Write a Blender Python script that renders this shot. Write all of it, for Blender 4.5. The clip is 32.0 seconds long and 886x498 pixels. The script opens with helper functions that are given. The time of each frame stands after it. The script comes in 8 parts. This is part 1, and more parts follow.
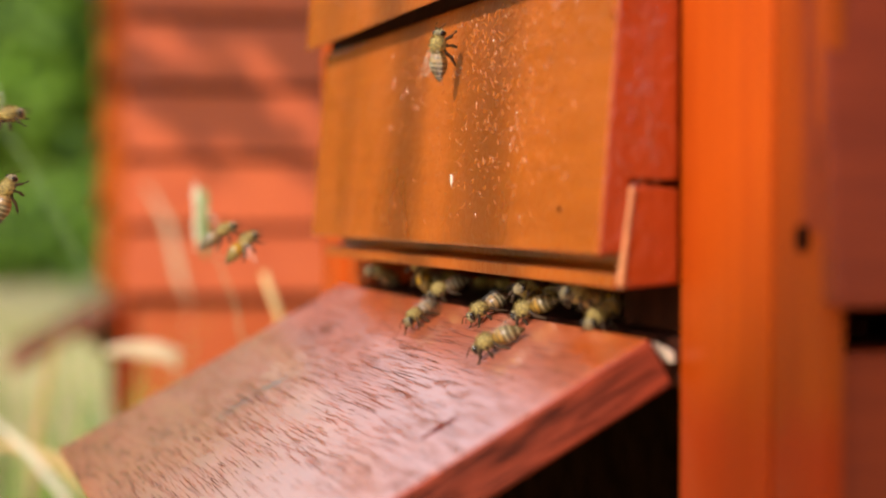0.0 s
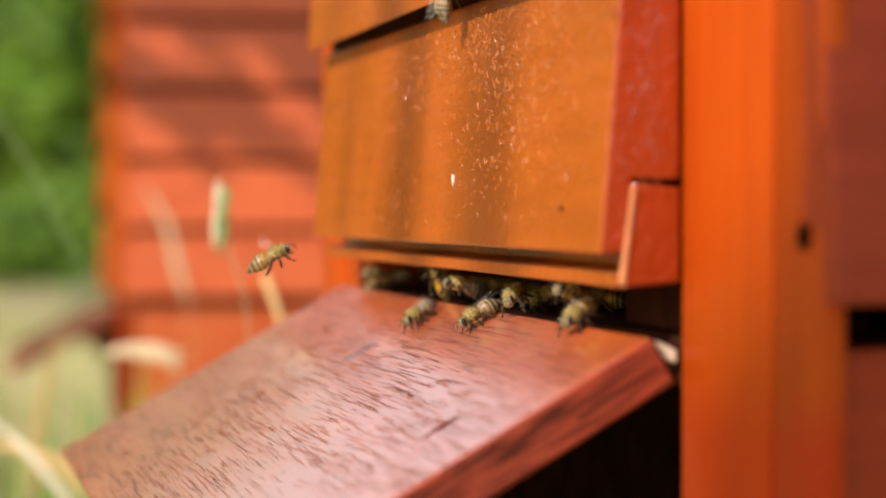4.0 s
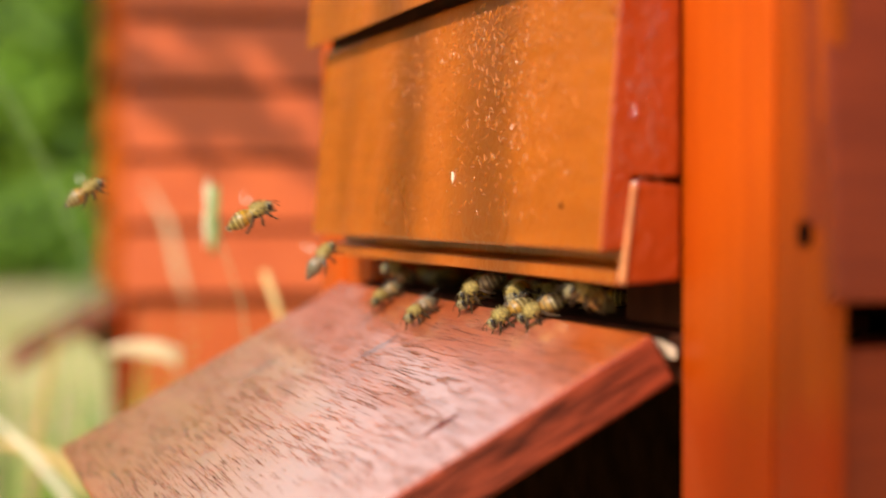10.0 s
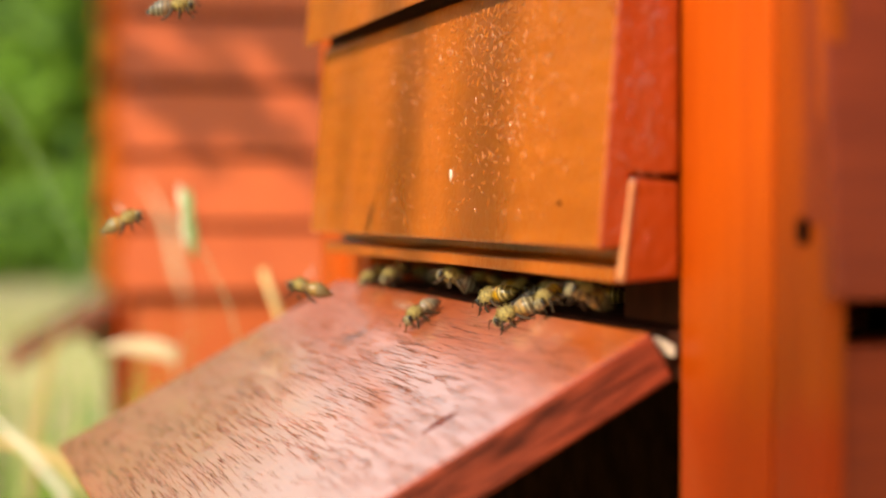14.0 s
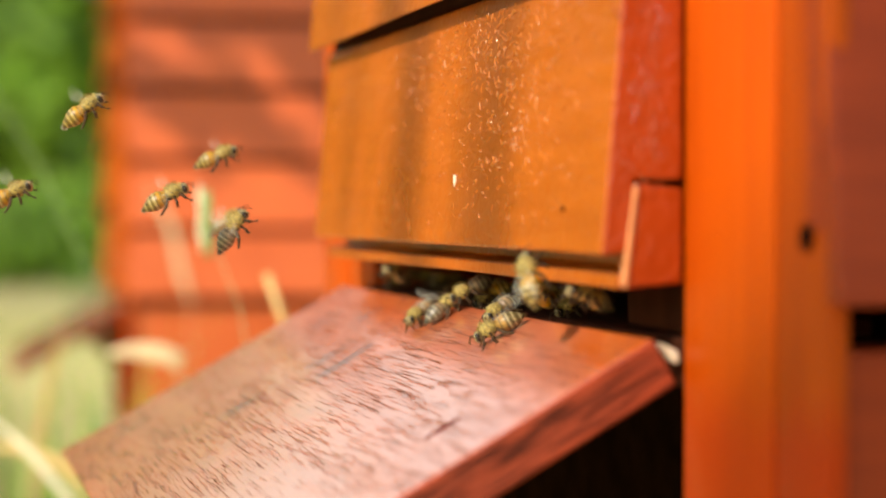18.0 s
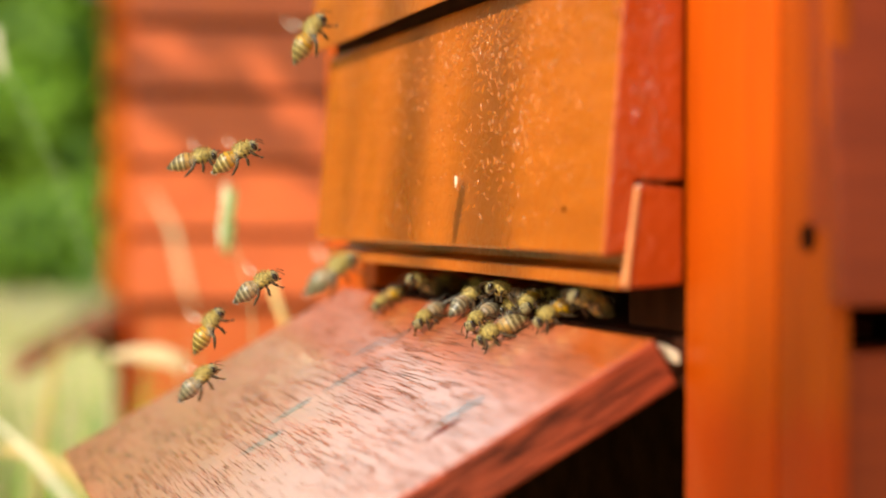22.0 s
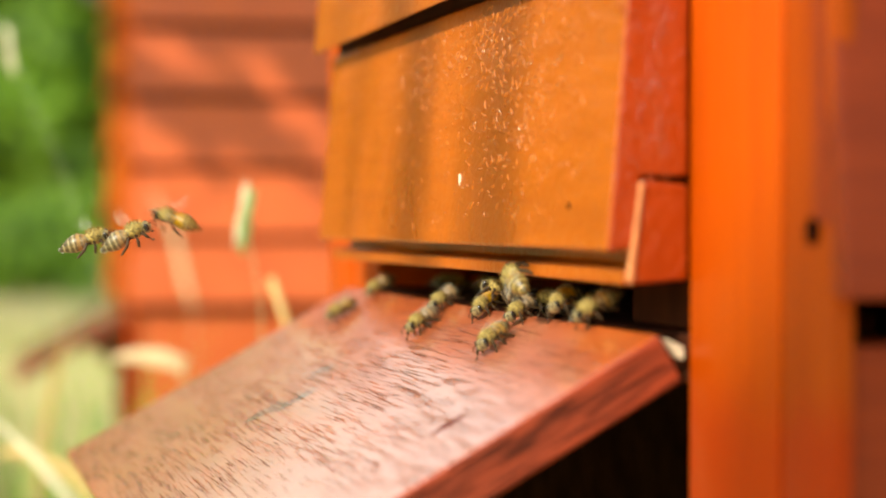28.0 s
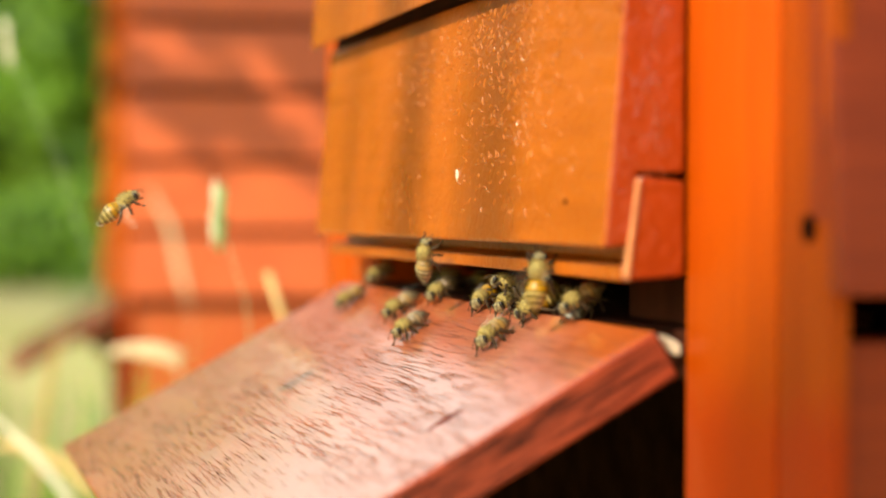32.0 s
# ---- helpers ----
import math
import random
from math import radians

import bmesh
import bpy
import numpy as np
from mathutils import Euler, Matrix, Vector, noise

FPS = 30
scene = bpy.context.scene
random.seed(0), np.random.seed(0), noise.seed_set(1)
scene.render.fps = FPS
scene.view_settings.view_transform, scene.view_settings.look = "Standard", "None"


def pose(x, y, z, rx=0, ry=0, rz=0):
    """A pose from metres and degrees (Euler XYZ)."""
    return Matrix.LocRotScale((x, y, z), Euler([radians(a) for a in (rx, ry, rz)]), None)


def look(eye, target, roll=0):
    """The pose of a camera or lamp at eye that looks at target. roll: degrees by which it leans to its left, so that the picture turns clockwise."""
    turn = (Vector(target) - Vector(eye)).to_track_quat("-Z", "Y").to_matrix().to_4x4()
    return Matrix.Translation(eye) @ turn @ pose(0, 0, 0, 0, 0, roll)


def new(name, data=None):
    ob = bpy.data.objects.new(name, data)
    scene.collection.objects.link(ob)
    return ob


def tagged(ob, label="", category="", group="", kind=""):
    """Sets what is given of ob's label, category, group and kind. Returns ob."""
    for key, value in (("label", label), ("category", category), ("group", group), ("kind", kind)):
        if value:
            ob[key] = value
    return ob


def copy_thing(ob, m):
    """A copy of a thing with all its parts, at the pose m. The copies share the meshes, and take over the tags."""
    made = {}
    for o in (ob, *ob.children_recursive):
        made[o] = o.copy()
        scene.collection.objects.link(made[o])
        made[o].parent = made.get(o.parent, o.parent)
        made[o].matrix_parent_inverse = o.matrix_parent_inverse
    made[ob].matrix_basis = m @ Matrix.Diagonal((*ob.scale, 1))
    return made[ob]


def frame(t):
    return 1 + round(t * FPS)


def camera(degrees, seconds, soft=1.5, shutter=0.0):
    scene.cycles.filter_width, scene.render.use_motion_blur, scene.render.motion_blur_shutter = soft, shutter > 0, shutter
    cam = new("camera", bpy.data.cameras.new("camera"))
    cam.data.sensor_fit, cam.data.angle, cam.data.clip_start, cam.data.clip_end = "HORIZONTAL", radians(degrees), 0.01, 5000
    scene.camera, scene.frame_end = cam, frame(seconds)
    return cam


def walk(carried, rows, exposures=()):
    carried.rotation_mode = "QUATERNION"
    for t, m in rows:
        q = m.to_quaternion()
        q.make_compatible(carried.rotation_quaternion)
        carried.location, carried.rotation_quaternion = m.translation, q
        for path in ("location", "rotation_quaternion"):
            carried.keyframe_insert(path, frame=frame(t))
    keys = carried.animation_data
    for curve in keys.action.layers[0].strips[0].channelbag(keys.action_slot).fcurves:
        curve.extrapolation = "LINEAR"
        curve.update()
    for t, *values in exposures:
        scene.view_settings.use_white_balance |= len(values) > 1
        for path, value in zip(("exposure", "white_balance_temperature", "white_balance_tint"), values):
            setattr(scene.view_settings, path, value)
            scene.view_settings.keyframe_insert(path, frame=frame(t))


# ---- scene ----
# ---------------------------------------------------------------- camera
cam = camera(24.56, 32.0, soft=1.9, shutter=0.5)
cam.data.dof.use_dof = True
cam.data.dof.focus_distance = 0.535
cam.data.dof.aperture_fstop = 8.0

walk(cam, [
    (0, look((0.40717, -0.15912, 0.35141), (-0.11499, -0.02194, 0.34031), 0.135)),
    (0.5, look((0.40696, -0.15889, 0.35110), (-0.11527, -0.02192, 0.34036), 0.115)),
    (1, look((0.40708, -0.15942, 0.35068), (-0.11503, -0.02196, 0.34040), 0.036)),
    (1.5, look((0.40730, -0.15980, 0.35065), (-0.11473, -0.02204, 0.34040), 0.014)),
    (2, look((0.40736, -0.15928, 0.35139), (-0.11483, -0.02218, 0.34036), 0.098)),
    (2.5, look((0.40777, -0.15903, 0.35193), (-0.11456, -0.02250, 0.34045), 0.169)),
    (3, look((0.40801, -0.15968, 0.35174), (-0.11418, -0.02262, 0.34050), 0.129)),
    (3.5, look((0.40815, -0.16004, 0.35124), (-0.11398, -0.02267, 0.34055), 0.094)),
    (5.5, look((0.40768, -0.16005, 0.35006), (-0.11440, -0.02249, 0.33965), 0.031)),
    (6, look((0.40796, -0.16040, 0.35014), (-0.11405, -0.02258, 0.33961), 0.009)),
    (6.5, look((0.40794, -0.16001, 0.35063), (-0.11418, -0.02266, 0.33946), 0.018)),
    (7, look((0.40803, -0.16003, 0.35090), (-0.11409, -0.02270, 0.33937), 0.038)),
    (7.5, look((0.40786, -0.16016, 0.35055), (-0.11420, -0.02259, 0.33928), -0.014)),
    (8, look((0.40754, -0.15967, 0.35050), (-0.11463, -0.02250, 0.33923), -0.008)),
    (8.5, look((0.40698, -0.15884, 0.35077), (-0.11536, -0.02237, 0.33917), 0.040)),
    (9, look((0.40678, -0.15881, 0.35097), (-0.11554, -0.02228, 0.33923), 0.057)),
    (9.5, look((0.40706, -0.15947, 0.35100), (-0.11510, -0.02231, 0.33944), 0.016)),
    (10, look((0.40745, -0.15981, 0.35086), (-0.11466, -0.02245, 0.33960), 0.003)),
    (10.5, look((0.40731, -0.15936, 0.35091), (-0.11491, -0.02240, 0.33955), 0.044)),
    (11, look((0.40767, -0.15942, 0.35095), (-0.11453, -0.02243, 0.33935), 0.055)),
    (11.5, look((0.40742, -0.15966, 0.35091), (-0.11467, -0.02224, 0.33916), 0.069)),
    (12, look((0.40730, -0.15971, 0.35076), (-0.11476, -0.02218, 0.33914), 0.068)),
    (12.5, look((0.40684, -0.15941, 0.35067), (-0.11525, -0.02200, 0.33914), 0.055)),
    (13, look((0.40666, -0.15926, 0.35071), (-0.11544, -0.02188, 0.33910), 0.046)),
    (13.5, look((0.40682, -0.15944, 0.35078), (-0.11523, -0.02186, 0.33899), 0.052)),
    (14, look((0.40652, -0.15944, 0.35058), (-0.11549, -0.02171, 0.33897), 0.020)),
    (14.5, look((0.40629, -0.15935, 0.35044), (-0.11573, -0.02162, 0.33897), 0.001)),
    (16.5, look((0.40671, -0.15943, 0.35077), (-0.11555, -0.02252, 0.34060), 0.044)),
    (17, look((0.40642, -0.15941, 0.35083), (-0.11584, -0.02250, 0.34062), 0.030)),
    (17.5, look((0.40682, -0.15978, 0.35094), (-0.11538, -0.02265, 0.34048), 0.056)),
    (18, look((0.40640, -0.15906, 0.35078), (-0.11597, -0.02259, 0.34040), 0.091)),
    (18.5, look((0.40643, -0.15888, 0.35050), (-0.11604, -0.02279, 0.34044), 0.111)),
    (19, look((0.40717, -0.16012, 0.35034), (-0.11508, -0.02317, 0.34061), 0.079)),
    (19.5, look((0.40727, -0.16041, 0.35031), (-0.11494, -0.02326, 0.34082), 0.066)),
    (20, look((0.40734, -0.16035, 0.35002), (-0.11490, -0.02332, 0.34096), 0.078)),
    (20.5, look((0.40680, -0.15958, 0.34963), (-0.11563, -0.02321, 0.34091), 0.124)),
    (21, look((0.40608, -0.15883, 0.34940), (-0.11647, -0.02295, 0.34076), 0.116)),
    (21.5, look((0.40609, -0.15863, 0.34964), (-0.11649, -0.02289, 0.34066), 0.126)),
    (22, look((0.40616, -0.15867, 0.34981), (-0.11640, -0.02283, 0.34071), 0.137)),
    (22.5, look((0.40626, -0.15905, 0.34962), (-0.11619, -0.02280, 0.34091), 0.149)),
    (23, look((0.40585, -0.15890, 0.34949), (-0.11661, -0.02265, 0.34117), 0.142)),
    (23.5, look((0.40635, -0.15928, 0.34967), (-0.11606, -0.02285, 0.34145), 0.158)),
    (24, look((0.40724, -0.15998, 0.35003), (-0.11509, -0.02322, 0.34166), 0.169)),
    (24.5, look((0.40744, -0.16006, 0.34976), (-0.11489, -0.02329, 0.34156), 0.174)),
    (25, look((0.40677, -0.15929, 0.34897), (-0.11569, -0.02300, 0.34113), 0.193)),
    (25.5, look((0.40692, -0.15916, 0.34848), (-0.11559, -0.02304, 0.34081), 0.219)),
    (27.5, look((0.40749, -0.16023, 0.34818), (-0.11506, -0.02429, 0.34024), 0.186)),
    (28, look((0.40696, -0.15998, 0.34756), (-0.11562, -0.02410, 0.34011), 0.144)),
    (28.5, look((0.40667, -0.15987, 0.34717), (-0.11590, -0.02396, 0.33996), 0.122)),
    (29, look((0.40737, -0.16018, 0.34759), (-0.11516, -0.02418, 0.33965), 0.161)),
    (29.5, look((0.40801, -0.16049, 0.34819), (-0.11449, -0.02441, 0.33947), 0.203)),
    (30, look((0.40774, -0.16016, 0.34801), (-0.11483, -0.02433, 0.33949), 0.212)),
    (30.5, look((0.40717, -0.15980, 0.34756), (-0.11544, -0.02409, 0.33952), 0.211)),
    (31, look((0.40710, -0.15980, 0.34769), (-0.11546, -0.02389, 0.33945), 0.239)),
    (31.5, look((0.40786, -0.16053, 0.34806), (-0.11448, -0.02383, 0.33923), 0.281)),
    (32, look((0.40853, -0.16099, 0.34799), (-0.11368, -0.02381, 0.33892), 0.300)),
], exposures=[(0, 0.30, 6350, 23), (8, 0.42, 6600, 18), (14, 0.54, 6800, 12), (19, 0.60, 6850, 9), (28, 0.70, 6900, 4), (32, 0.70, 6900, 4)])

# ---------------------------------------------------------------- light
SUN = Vector((0.45, -0.65, 0.60)).normalized()
world = bpy.data.worlds.new("summer_sky")
scene.world = world
world.use_nodes = True
sky = world.node_tree.nodes.new("ShaderNodeTexSky")
sky.sky_type, sky.sun_disc = "NISHITA", False
sky.sun_elevation = math.asin(SUN.z)
sky.sun_rotation = math.atan2(SUN.x, SUN.y)
sky.dust_density, sky.air_density, sky.ozone_density = 0.6, 2.0, 0.6
background = world.node_tree.nodes["Background"]
background.inputs["Strength"].default_value = 0.15
world.node_tree.links.new(sky.outputs["Color"], background.inputs["Color"])
sun = new("sun", bpy.data.lights.new("sun", "SUN"))
sun.data.energy, sun.data.angle, sun.data.color = 3.8, radians(0.7), (1.0, 0.93, 0.82)
sun.matrix_world = look(SUN * 20, (0, 0, 0))

# ---------------------------------------------------------------- materials
def nodes_of(name, rough=0.5, metal=0.0):
    m = bpy.data.materials.new(name)
    m.use_nodes = True
    nt = m.node_tree
    p = nt.nodes["Principled BSDF"]
    p.inputs["Roughness"].default_value, p.inputs["Metallic"].default_value = rough, metal
    return m, nt, p


def coords(nt, scale, rot=(0, 0, 0)):
    tc, mp = nt.nodes.new("ShaderNodeTexCoord"), nt.nodes.new("ShaderNodeMapping")
    mp.inputs["Scale"].default_value, mp.inputs["Rotation"].default_value = scale, [radians(a) for a in rot]
    nt.links.new(tc.outputs["Object"], mp.inputs["Vector"])
    return mp.outputs["Vector"]


def turned(nt, degrees, stretch):
    """Object coordinates turned about x and drawn out along the turned axes."""
    tc, mp = nt.nodes.new("ShaderNodeTexCoord"), nt.nodes.new("ShaderNodeMapping")
    mp.vector_type = "TEXTURE"
    mp.inputs["Scale"].default_value, mp.inputs["Rotation"].default_value = stretch, (radians(degrees), 0, 0)
    nt.links.new(tc.outputs["Object"], mp.inputs["Vector"])
    return mp.outputs["Vector"]


def tex(nt, vec, scale, detail=4.0, rough=0.55, distort=0.0):
    n = nt.nodes.new("ShaderNodeTexNoise")
    n.inputs["Scale"].default_value, n.inputs["Detail"].default_value = scale, detail
    n.inputs["Roughness"].default_value, n.inputs["Distortion"].default_value = rough, distort
    nt.links.new(vec, n.inputs["Vector"])
    return n.outputs["Fac"]


def ramp(nt, fac, *stops):
    r = nt.nodes.new("ShaderNodeValToRGB")
    while len(r.color_ramp.elements) < len(stops):
        r.color_ramp.elements.new(0.5)
    for e, (pos, col) in zip(r.color_ramp.elements, stops):
        e.position, e.color = pos, (*col, 1) if len(col) == 3 else col
    nt.links.new(fac, r.inputs["Fac"])
    return r.outputs["Color"]


def blend(nt, fac, a, b, mode="MIX"):
    m = nt.nodes.new("ShaderNodeMix")
    m.data_type, m.blend_type = "RGBA", mode
    for sock, v in ((m.inputs[0], fac), (m.inputs[6], a), (m.inputs[7], b)):
        if isinstance(v, (int, float)):
            sock.default_value = v
        elif isinstance(v, tuple):
            sock.default_value = (*v, 1)
        else:
            nt.links.new(v, sock)
    return m.outputs[2]


def bumped(nt, p, *layers):
    last = None
    for height, strength, dist in layers:
        b = nt.nodes.new("ShaderNodeBump")
        b.inputs["Strength"].default_value, b.inputs["Distance"].default_value = strength, dist
        nt.links.new(height, b.inputs["Height"])
        if last:
            nt.links.new(last, b.inputs["Normal"])
        last = b.outputs["Normal"]
    nt.links.new(last, p.inputs["Normal"])
    return last


def stain(name, base, dark, grain, rough=0.34, peel=0.0, spec=0.5, coat=0.0, shade_bands=None, low_shade=None):
    """Glossy wood stain over planed wood; grain: stretch of the fibres along the board."""
    m, nt, p = nodes_of(name, rough)
    g = turned(nt, *grain) if len(grain) == 2 else coords(nt, grain)
    w = coords(nt, (1, 1, 1))
    info = nt.nodes.new("ShaderNodeObjectInfo")
    fibre = tex(nt, g, 260, 5, 0.6)
    broad = tex(nt, w, 22, 3, 0.6, 0.6)
    col = blend(nt, ramp(nt, fibre, (0.32, (0, 0, 0)), (0.7, (1, 1, 1))), dark, base)
    col = blend(nt, ramp(nt, broad, (0.35, (0, 0, 0)), (0.75, (0.35, 0.35, 0.35))), col, tuple(c * 1.18 for c in base))
    vary = nt.nodes.new("ShaderNodeHueSaturation")
    vary.inputs["Saturation"].default_value = 1.0
    mul = nt.nodes.new("ShaderNodeMapRange")
    mul.inputs["To Min"].default_value, mul.inputs["To Max"].default_value = 0.9, 1.1
    nt.links.new(info.outputs["Random"], mul.inputs["Value"])
    nt.links.new(mul.outputs["Result"], vary.inputs["Value"])
    nt.links.new(col, vary.inputs["Color"])
    col = vary.outputs["Color"]
    if shade_bands:
        # upright bands of shade painted into the stain colour: distance between them, shift, colour
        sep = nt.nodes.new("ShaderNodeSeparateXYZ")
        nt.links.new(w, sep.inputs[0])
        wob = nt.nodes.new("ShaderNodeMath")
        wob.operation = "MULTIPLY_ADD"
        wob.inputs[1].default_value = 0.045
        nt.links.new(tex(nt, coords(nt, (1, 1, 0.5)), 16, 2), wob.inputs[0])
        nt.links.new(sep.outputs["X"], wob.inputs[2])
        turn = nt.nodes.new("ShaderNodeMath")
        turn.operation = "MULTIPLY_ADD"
        turn.inputs[1].default_value, turn.inputs[2].default_value = math.tau / shade_bands[0], math.tau * shade_bands[1]
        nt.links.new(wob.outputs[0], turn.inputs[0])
        band_wave = nt.nodes.new("ShaderNodeMath")
        band_wave.operation = "COSINE"
        nt.links.new(turn.outputs[0], band_wave.inputs[0])
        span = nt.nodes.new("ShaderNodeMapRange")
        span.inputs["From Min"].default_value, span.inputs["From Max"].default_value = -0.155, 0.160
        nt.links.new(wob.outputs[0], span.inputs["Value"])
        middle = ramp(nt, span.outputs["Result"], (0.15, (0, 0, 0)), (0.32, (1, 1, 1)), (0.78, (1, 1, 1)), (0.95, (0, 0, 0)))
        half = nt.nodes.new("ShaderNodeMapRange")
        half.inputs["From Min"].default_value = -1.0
        nt.links.new(band_wave.outputs[0], half.inputs["Value"])
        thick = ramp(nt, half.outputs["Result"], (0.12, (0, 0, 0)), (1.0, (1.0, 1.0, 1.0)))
        col = blend(nt, blend(nt, 1.0, middle, thick, "MULTIPLY"), col, shade_bands[2])
    if low_shade:
        # shade on the foot of the board, painted in as a redder colour: height of its ragged edge, colour
        rise = nt.nodes.new("ShaderNodeSeparateXYZ")
        nt.links.new(w, rise.inputs[0])
        ragged = nt.nodes.new("ShaderNodeMath")
        ragged.operation = "MULTIPLY_ADD"
        ragged.inputs[1].default_value = 0.05
        nt.links.new(tex(nt, coords(nt, (1, 1, 0.3)), 30, 3), ragged.inputs[0])
        nt.links.new(rise.outputs["Z"], ragged.inputs[2])
        edge = nt.nodes.new("ShaderNodeMapRange")
        edge.interpolation_type = "SMOOTHSTEP"
        edge.inputs["From Min"].default_value, edge.inputs["From Max"].default_value = low_shade[0], low_shade[0] - 0.020
        nt.links.new(ragged.outputs[0], edge.inputs["Value"])
        col = blend(nt, edge.outputs["Result"], col, low_shade[1])
    layers = [(fibre, 0.25, 0.0004)]
    if peel:
        fine = tex(nt, coords(nt, (0.7, 1, 1.2)), 230, 2, 0.5, 0.6)
        ridge = ramp(nt, tex(nt, w, 430, 1, 0.5, 1.0), (0.46, (0, 0, 0)), (0.5, (1, 1, 1)), (0.54, (0, 0, 0)))
        patch = ramp(nt, tex(nt, coords(nt, (1, 1, 0.55), (0, 20, 0)), 26, 3, 0.6), (0.50, (0, 0, 0)), (0.62, (1, 1, 1)))
        runs = blend(nt, patch, (0.0, 0.0, 0.0), ridge)
        layers.append((fine, peel * 0.55, 0.0011))
        bead = nt.nodes.new("ShaderNodeBump")
        bead.inputs["Strength"].default_value, bead.inputs["Distance"].default_value = peel, 0.0016
        nt.links.new(runs, bead.inputs["Height"])
        nt.links.new(bead.outputs["Normal"], p.inputs["Coat Normal"])
    nt.links.new(col, p.inputs["Base Color"])
    vr = ramp(nt, broad, (0.3, (rough * 0.8,) * 3), (0.7, (rough * 1.3,) * 3))
    nt.links.new(vr, p.inputs["Roughness"])
    p.inputs["Specular IOR Level"].default_value = spec
    p.inputs["Coat Weight"].default_value, p.inputs["Coat Roughness"].default_value = coat, 0.07
    bumped(nt, p, *layers)
    return m


def glossy_board(name, base, dark):
    """Weathered red stain under a worn clear gloss: ridged grain, fine checks along the board."""
    m, nt, p = nodes_of(name, 0.55)
    w = coords(nt, (1, 1, 1))
    fibre = tex(nt, coords(nt, (0.04, 1, 1)), 520, 4, 0.6)
    broad = tex(nt, coords(nt, (0.35, 1, 1)), 34, 4, 0.65, 0.5)
    col = blend(nt, ramp(nt, fibre, (0.30, (0, 0, 0)), (0.68, (1, 1, 1))), dark, base)
    pale = tuple(min(1.0, c * 1.2 + 0.03) for c in base)
    col = blend(nt, ramp(nt, broad, (0.46, (0, 0, 0)), (0.70, (0.7, 0.7, 0.7))), col, pale)
    # paler mix, stronger towards +x; none in the strip beside the hive
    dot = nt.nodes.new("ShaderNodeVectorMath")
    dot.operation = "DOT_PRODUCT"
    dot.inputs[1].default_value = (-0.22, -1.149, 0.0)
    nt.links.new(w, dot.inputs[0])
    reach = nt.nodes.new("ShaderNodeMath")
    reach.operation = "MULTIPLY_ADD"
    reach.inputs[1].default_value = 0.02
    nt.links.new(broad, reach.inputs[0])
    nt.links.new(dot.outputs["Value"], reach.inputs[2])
    off_hive = nt.nodes.new("ShaderNodeMapRange")
    off_hive.inputs["From Min"].default_value, off_hive.inputs["From Max"].default_value = 0.1790, 0.1920
    nt.links.new(reach.outputs[0], off_hive.inputs["Value"])
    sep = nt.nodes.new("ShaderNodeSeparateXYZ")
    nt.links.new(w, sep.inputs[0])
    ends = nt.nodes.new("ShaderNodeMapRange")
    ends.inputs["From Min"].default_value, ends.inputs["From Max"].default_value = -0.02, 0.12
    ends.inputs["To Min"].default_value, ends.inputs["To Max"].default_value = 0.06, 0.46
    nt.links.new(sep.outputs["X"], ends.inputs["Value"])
    pale_mix = nt.nodes.new("ShaderNodeMath")
    pale_mix.operation = "MULTIPLY"
    nt.links.new(off_hive.outputs["Result"], pale_mix.inputs[0])
    nt.links.new(ends.outputs["Result"], pale_mix.inputs[1])
    col = blend(nt, pale_mix.outputs[0], col, (0.62, 0.29, 0.24))
    checks = tex(nt, coords(nt, (0.028, 1, 1)), 1500, 3, 0.6, 0.3)
    cut = ramp(nt, checks, (0.37, (0, 0, 0)), (0.45, (1, 1, 1)))
    where = ramp(nt, tex(nt, coords(nt, (0.3, 1, 1)), 26, 3, 0.6), (0.40, (0, 0, 0)), (0.56, (1, 1, 1)))
    gap = blend(nt, where, (1.0, 1.0, 1.0), cut)
    col = blend(nt, gap, tuple(c * 0.55 for c in dark), col)
    nt.links.new(col, p.inputs["Base Color"])
    p.inputs["Roughness"].default_value, p.inputs["Specular IOR Level"].default_value = 0.28, 0.6
    gloss = ramp(nt, broad, (0.3, (0.10,) * 3), (0.7, (0.17,) * 3))
    nt.links.new(gloss, p.inputs["Coat Roughness"])
    p.inputs["Coat Weight"].default_value, p.inputs["Coat IOR"].default_value = 1.0, 1.9
    bumped(nt, p, (fibre, 0.28, 0.0003), (gap, 0.75, 0.0006), (tex(nt, w, 260, 2), 0.25, 0.0004))
    film = nt.nodes.new("ShaderNodeBump")
    film.inputs["Strength"].default_value, film.inputs["Distance"].default_value = 0.45, 0.0005
    nt.links.new(gap, film.inputs["Height"])
    nt.links.new(film.outputs["Normal"], p.inputs["Coat Normal"])
    return m


def plain(name, base, rough=0.6, vary=0.25, scale=60, bump=0.0, **more):
    m, nt, p = nodes_of(name, rough)
    w = coords(nt, (1, 1, 1))
    n = tex(nt, w, scale, 4)
    nt.links.new(ramp(nt, n, (0.3, tuple(c * (1 - vary) for c in base)), (0.7, tuple(min(1, c * (1 + vary)) for c in base))), p.inputs["Base Color"])
    if bump:
        bumped(nt, p, (n, bump, 0.002))
    for key, v in more.items():
        p.inputs[key.replace("_", " ")].default_value = v
    return m


